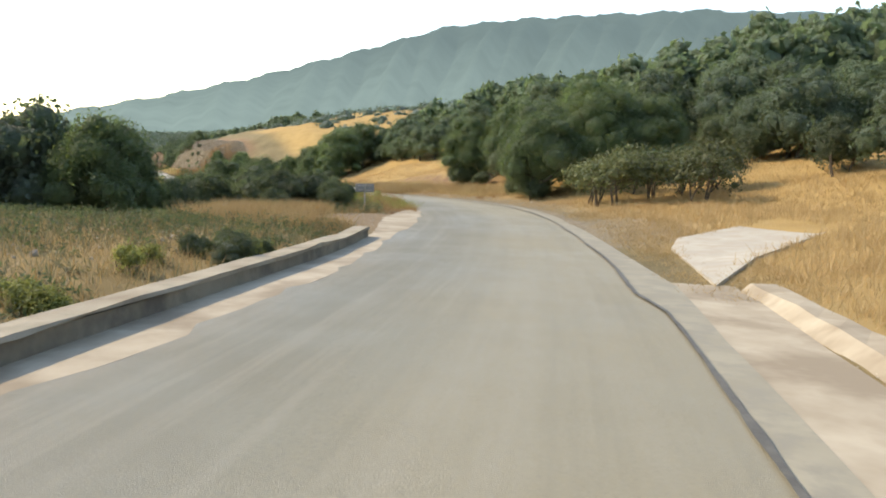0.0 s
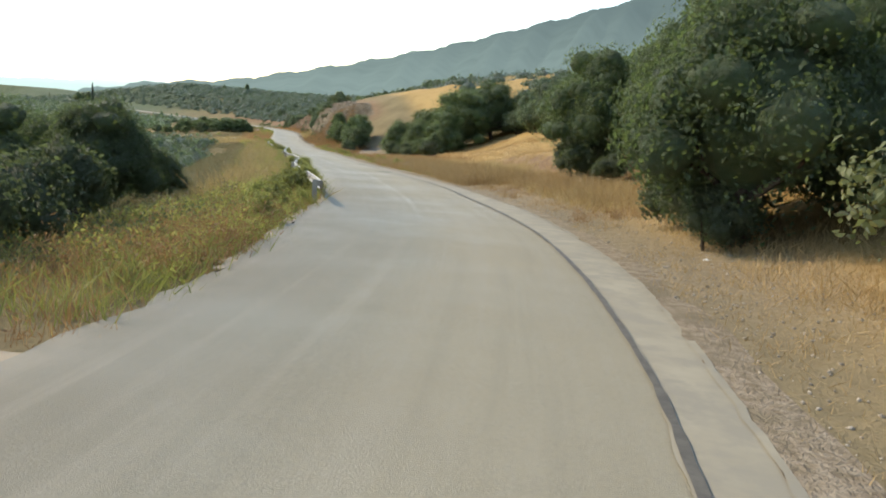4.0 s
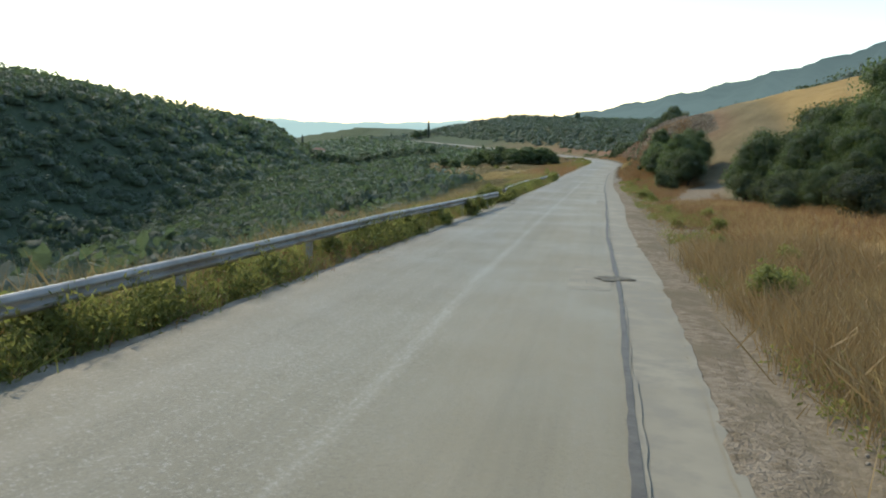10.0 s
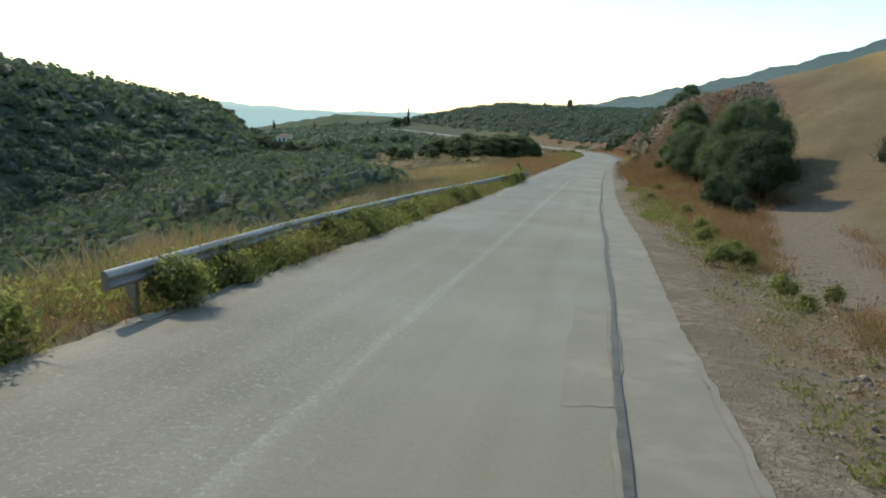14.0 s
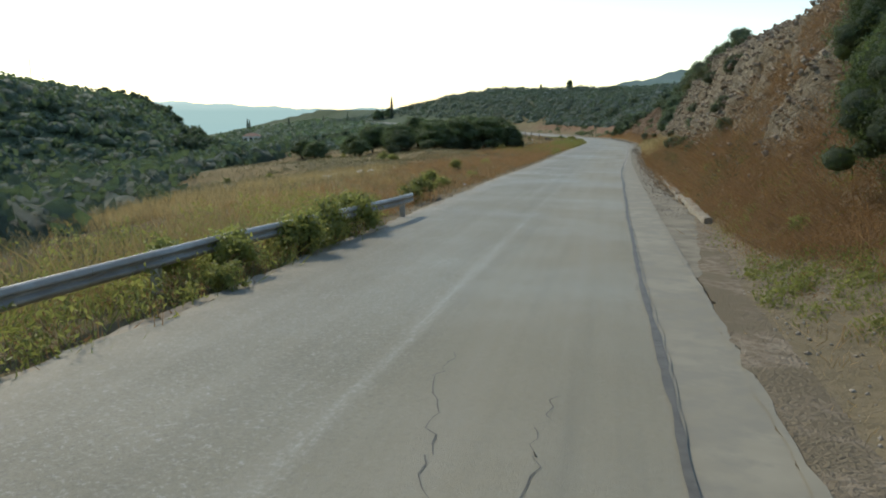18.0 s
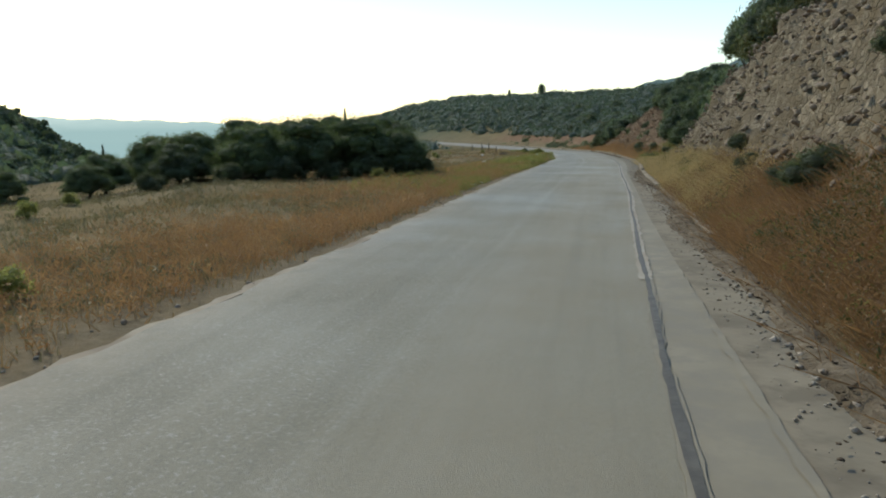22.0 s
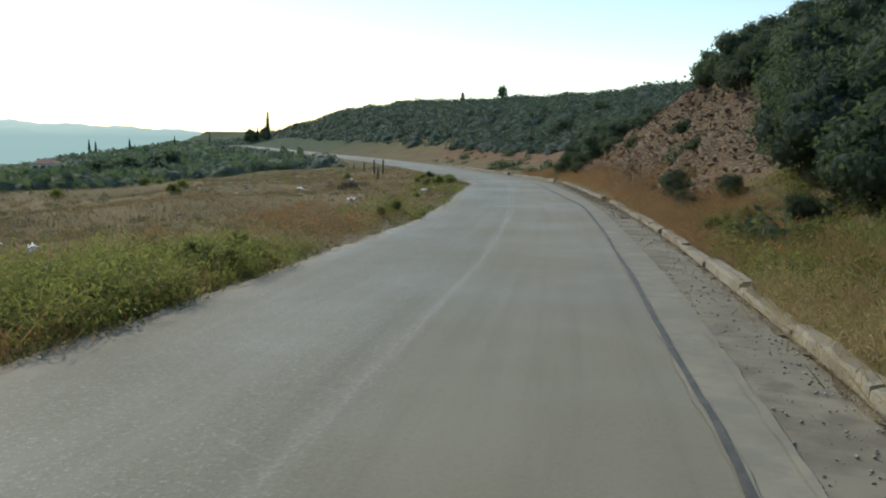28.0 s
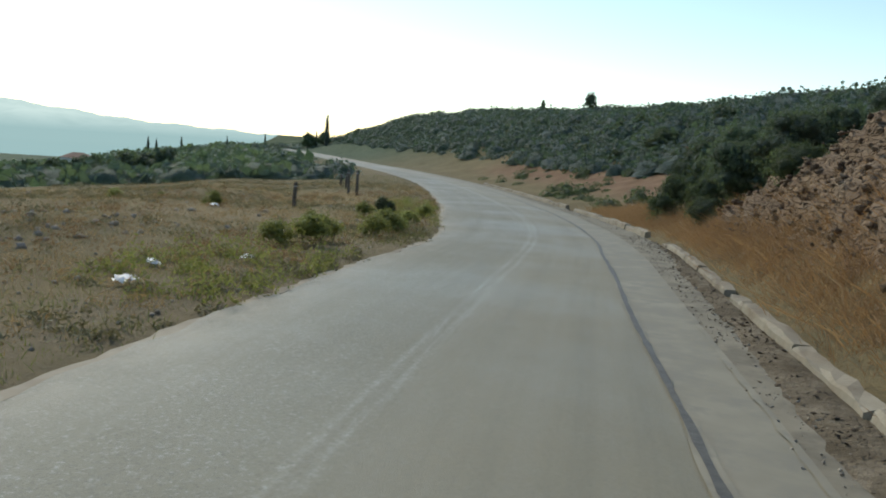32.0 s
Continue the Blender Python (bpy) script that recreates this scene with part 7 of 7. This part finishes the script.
tagged(new("kerb_debris", np_mesh("kerb_debris", v, f, M_BARK)), "dark flakes of bark, leaves and broken clods along the kerb", "debris", kind="stuff")

verge_in = lambda s: np.where(s < 129, along(JOINT, s), along(JOINT, s) + apron_width(s)) - 0.02
me, _, _ = ribbon("verge_soil", 19, 139, 0.25, [lambda s: verge_in(s) - 0.02 + 0.05 * fray(s, 600), lambda s: verge_in(s) + 0.12 + 0.04 * fray(s, 800), lambda s: verge_in(s) + 0.4, lambda s: verge_in(s) + 0.85], M_VERGE,
                  lambda s, d: np.interp(d - verge_in(s), [-0.1, 0.1, 0.4, 0.85], [0.0265, 0.03, 0.022, -0.03]) - 0.16 * (1 - smooth(19, 23.5, s)), "", "", 0.008)
tagged(new("verge_soil", me), "dusty gravel washed against the road edge", "verge", kind="structure")

# ---- damage to the carriageway ----
def decal(name, sd_pts, material, up, label, ragged=0.05, seed=1):
    """A ragged flat patch on the road from corner points (distance along, offset)."""
    rng = np.random.RandomState(seed)
    pts = []
    n = len(sd_pts)
    for i in range(n):
        a, b = np.array(sd_pts[i]), np.array(sd_pts[(i + 1) % n])
        for u in np.linspace(0, 1, 5)[:-1]:
            pts.append(a + (b - a) * u + rng.normal(0, ragged, 2) * (0.4 if u == 0 else 1))
    pts = np.array(pts)
    c = pts.mean(0)
    p = road_xyz(np.r_[pts[:, 0], c[0]], np.r_[pts[:, 1], c[1]])
    dd = np.r_[pts[:, 1], c[1]]
    p[:, 2] += np.maximum(0.012 + 0.02 * (1 - ((dd + 1.5) / 2.7) ** 2), 0.022) + up
    k = len(pts)
    f = [(i, (i + 1) % k, k) for i in range(k)]
    return tagged(new(name, np_mesh(name, p, f, material)), label, "road damage", kind="structure")


def fissure(pts, w, seed):
    """A thin crack along points (distance along, offset)."""
    rng = np.random.RandomState(seed)
    out = []
    for a, b in zip(pts[:-1], pts[1:]):
        for u in np.arange(0, 1, 0.12 / max(0.2, math.dist(a, b))):
            out.append((a[0] + (b[0] - a[0]) * u + rng.normal(0, 0.02), a[1] + (b[1] - a[1]) * u + rng.normal(0, 0.025)))
    o = np.array(out)
    ww = 0.3 * w * rng.uniform(0.3, 1.6, len(o))
    L, R_ = road_xyz(o[:, 0], o[:, 1] - ww), road_xyz(o[:, 0], o[:, 1] + ww)
    v = np.stack([L, R_], 1).reshape(-1, 3)
    dd = np.repeat(o[:, 1], 2)
    v[:, 2] += 0.012 + 0.02 * (1 - ((dd + 1.5) / 2.7) ** 2) + 0.005
    tagged(new("road_crack", np_mesh("road_crack", v, grid_faces(len(o), 2), M_TAR)), "thin dark crack in the asphalt", "crack", "cracks in the road", "structure")


for i, pts in enumerate(([(58.6, -0.32), (61.4, -0.34), (61.5, 0.16), (58.6, 0.2)], [(59.4, 0.32), (63.4, 0.28), (63.2, 0.75), (60.6, 0.82), (59.3, 0.7)], [(72.6, -0.42), (75.2, -0.38), (75.2, 0.24), (72.7, 0.22)], [(73.2, 0.36), (75.0, 0.36), (74.9, 0.8), (73.3, 0.78)], [(95.2, -0.1), (98.8, -0.12), (98.6, 0.24), (95.3, 0.24)])):
    decal("road_patch", pts, M_PATCH, 0.003, "pale squarish patch beside the seam", 0.02, 30 + i)
decal("pothole", [(62.4, -0.78), (63.3, -0.35), (63.6, 0.22), (62.3, 0.24), (62.05, -0.25)], M_DARKPATCH, 0.005, "crumbled dark pothole", 0.04, 2)
decal("pothole", [(60.9, -0.62), (61.2, -0.45), (60.95, -0.22), (60.75, -0.35)], M_DARKPATCH, 0.005, "small crumbled hollow in the asphalt", 0.02, 3)
decal("pothole", [(74.0, 0.02), (74.1, 0.3), (73.9, 0.62), (73.7, 0.5), (73.62, 0.3), (73.5, 0.12), (73.75, -0.02)], M_DARKPATCH, 0.018, "crumbled dark pothole beside the seam", 0.04, 4)
for i, (pts, w) in enumerate((([(35.5, -2.2), (37.9, -2.1), (39.1, -2.25), (40.0, -2.15), (41.5, -1.8)], 0.012), ([(38.5, -3.3), (40, -3.3), (41, -3.2), (42.4, -2.3)], 0.010), ([(43.5, -3.3), (44.6, -3.2), (46.1, -3.4), (48.3, -3.1), (50, -3.0)], 0.014),
                              ([(43.6, -2.6), (44.7, -2.6), (47.3, -2.7)], 0.010), ([(43.0, -1.35), (43.8, -1.3), (44.8, -1.2), (46, -1.3)], 0.012), ([(43.0, -1.1), (44.0, -1.05)], 0.010), ([(43.8, 0.0), (44.6, 0.0), (46.5, -0.1), (48, -0.05)], 0.012),
                              ([(60.3, -1.0), (60.6, -0.8), (60.9, -0.6)], 0.012), ([(72.7, 0.1), (73.0, -0.1), (73.6, -0.15)], 0.010), ([(73.0, 0.6), (73.2, 0.85), (74.0, 0.8)], 0.010), ([(64.4, -0.4), (64.6, 0.0), (64.5, 0.2)], 0.010),
                              ([(118.6, -0.4), (119.4, -0.45), (121, -0.3)], 0.010), ([(124.2, -0.72), (125.2, -0.85), (125.8, -0.92), (126.5, -1.12), (127.2, -1.09)], 0.010), ([(124.2, -0.26), (125.3, -0.31), (125.7, -0.30), (126.4, -0.22)], 0.010), ([(219.0, -3.2), (219.6, -3.0), (220.2, -2.75)], 0.012), ([(186, 0.55), (190, 0.5), (194, 0.62)], 0.010), ([(168, -0.2), (170, 0.1)], 0.008), ([(47.5, -2.9), (52, -3.0), (56, -3.2)], 0.010))):
    fissure(pts, w, i)
me, _, _ = ribbon("dusty_joint", 24, 262, 0.25, [lambda s: along(JOINT, s) - 0.075 + 0.02 * fray(s, 1500), lambda s: along(JOINT, s) - 0.015 + 0.02 * fray(s, 2100)], M_PATCH, 0.034, "", "")
tagged(new("dusty_joint", me), "pale dusty line along the edge strip", "road edge", kind="structure")

me, _, _ = ribbon("seam_crumble", 163, 202, 0.15, [lambda s: along(CRACK, s) - 0.075 + 0.02 * fray(s * 1.6, 100), lambda s: along(CRACK, s) + 0.085 + 0.03 * fray(s * 1.6, 1700)], M_SLAB, 0.0365, "", "")
tagged(new("seam_crumble", me), "pale crumbled concrete along the tar seam", "road seam", kind="structure")
me, _, _ = ribbon("edge_dust", 32, 270, 0.25, [lambda s: along(LEFT_EDGE, s) - 0.10 + 0.06 * fray(s, 2500), lambda s: along(LEFT_EDGE, s) + 0.10 + 0.05 * fray(s, 2900) + 0.05 * np.interp(s * 0.6, np.arange(4000), jag)], M_CONC, 0.012, "", "")
tagged(new("edge_dust", me), "pale dusty line along the broken asphalt edge", "road edge", kind="structure")

# ---- sign, posts, litter ----
sp = road_xyz(28.3, -5.3)[0]
sign = tagged(new("road_sign"), "small low sign seen from its dark back, on a thin post", "sign")
gz_ = float(ground_z(sp[0], sp[1]))
v, f = tube([(sp[0], sp[1], gz_ - 0.3), (sp[0], sp[1], gz_ + 0.4), (sp[0], sp[1], gz_ + 0.98)], [0.022, 0.022, 0.022], 8)
child("post", np_mesh("post", v, f, M_STEEL, True), sign)
ms = Matrix.Translation((sp[0], sp[1], gz_ + 0.84)) @ Matrix.Rotation(0.25, 4, "Z")
part("panel", box_bm(bmesh.new(), 0, 0.03, 0, 0.68, 0.012, 0.30, ms, 0.004), M_SIGNBACK, sign, "dark grey metal back")
part("bracket", box_bm(bmesh.new(), 0, 0.01, 0.08, 0.5, 0.03, 0.03, ms), M_STEEL, sign)
part("bracket", box_bm(bmesh.new(), 0, 0.01, -0.08, 0.5, 0.03, 0.03, ms), M_STEEL, sign)


def wooden_post(x, y, h, lean):
    ob = tagged(new("wooden_post"), "dark weathered wooden post inside the bend", "post", "posts inside the bend")
    z = float(ground_z(x, y))
    v, f = tube([(x, y, z - 0.3), (x + lean * 0.4, y, z + h * 0.5), (x + lean, y, z + h - 0.03), (x + lean, y, z + h)], [0.075, 0.07, 0.068, 0.03], 8)
    child("shaft", np_mesh("shaft", v, f, M_WOOD), ob)
    v, f = tube([(x + lean, y, z + h - 0.16), (x + lean, y, z + h - 0.12)], [0.078, 0.078], 8)
    child("band", np_mesh("band", v, f, M_STEEL), ob)


for x, y, h, l in ((-102.8, 235.9, 1.25, 0.03), (-104.6, 237.0, 1.25, -0.04), (-108.5, 240.3, 0.9, 0.05), (-95.8, 226.5, 0.9, 0.08), (-112, 243, 0.7, 0.0)):
    wooden_post(x, y, h, l)


def crumpled(x, y, w, seed, flat=0.35):
    """A crumpled piece of plastic sheet lying on the ground."""
    r = np.random.RandomState(seed)
    n = 6
    u, v_ = np.meshgrid(np.linspace(-1, 1, n), np.linspace(-1, 1, n), indexing="ij")
    z = np.abs(r.normal(0, flat * w * 0.4, u.shape)) + flat * w * (1 - (u**2 + v_**2) / 2) * 0.7
    px_, py_ = x + u * w * 0.5 + r.normal(0, w * 0.06, u.shape), y + v_ * w * 0.35 + r.normal(0, w * 0.06, u.shape)
    p = np.stack([px_, py_, ground_z(px_, py_) + 0.02 + z], -1).reshape(-1, 3)
    return tagged(new("litter", np_mesh("litter", p, grid_faces(n, n), M_LITTER)), "crumpled white plastic litter on dry ground", "litter", "litter beside the road")


for i, (s, d, w) in enumerate(((211.9, -9.0, 0.45), (213, -10.5, 0.3), (190.6, 2.6, 0.3), (182.1, 1.62, 0.2), (227.8, -7.3, 0.5), (234.8, -11.0, 0.5), (237.5, -5.1, 0.3), (234.8, -5.3, 0.4), (236.3, -5.9, 0.3), (200.2, -7.8, 0.3), (181.0, -4.6, 0.2),
                               (183, -4.7, 0.2), (182.2, -4.5, 0.16), (249.4, -11.0, 0.4), (146.5, -4.7, 0.14), (147.3, -4.9, 0.12), (150.5, -5.6, 0.2), (150, -11, 0.35), (153, -13, 0.4), (49, 3.4, 0.10), (35, 2.9, 0.10), (16, 12, 0.3), (42.0, -4.4, 0.14), (156, -9, 0.2), (241, -14, 0.3), (229, -12, 0.3))):
    p = road_xyz(s, d)[0]
    crumpled(p[0], p[1], w * 0.7, i)
heap = np.random.RandomState(123)
hp = road_xyz(heap.normal(154.5, 1.2, 120), heap.normal(-11.0, 0.7, 120))[:, :2]
stones("rubbish_heap", heap, hp, 0.03, 0.16, M_SOIL, "low heap of tipped earth and rubble on the terrace", 0.3)
for i in range(16):
    p = road_xyz(154.5 + heap.normal(0, 2.2), -11.0 + heap.normal(0, 1.0))[0]
    crumpled(p[0], p[1], heap.uniform(0.12, 0.3), 200 + i)
# a fallen pale log in the field near the start
lp = road_xyz([22.5, 23.4, 24.2], [15.0, 15.2, 15.6])
lp[:, 2] = ground_z(lp[:, 0], lp[:, 1]) + 0.14
log = tagged(new("fallen_log"), "pale stripped log lying in dry grass", "log")
v, f = tube(lp, [0.13, 0.12, 0.10], 9)
child("trunk", np_mesh("trunk", v, f, M_KERB, True), log)
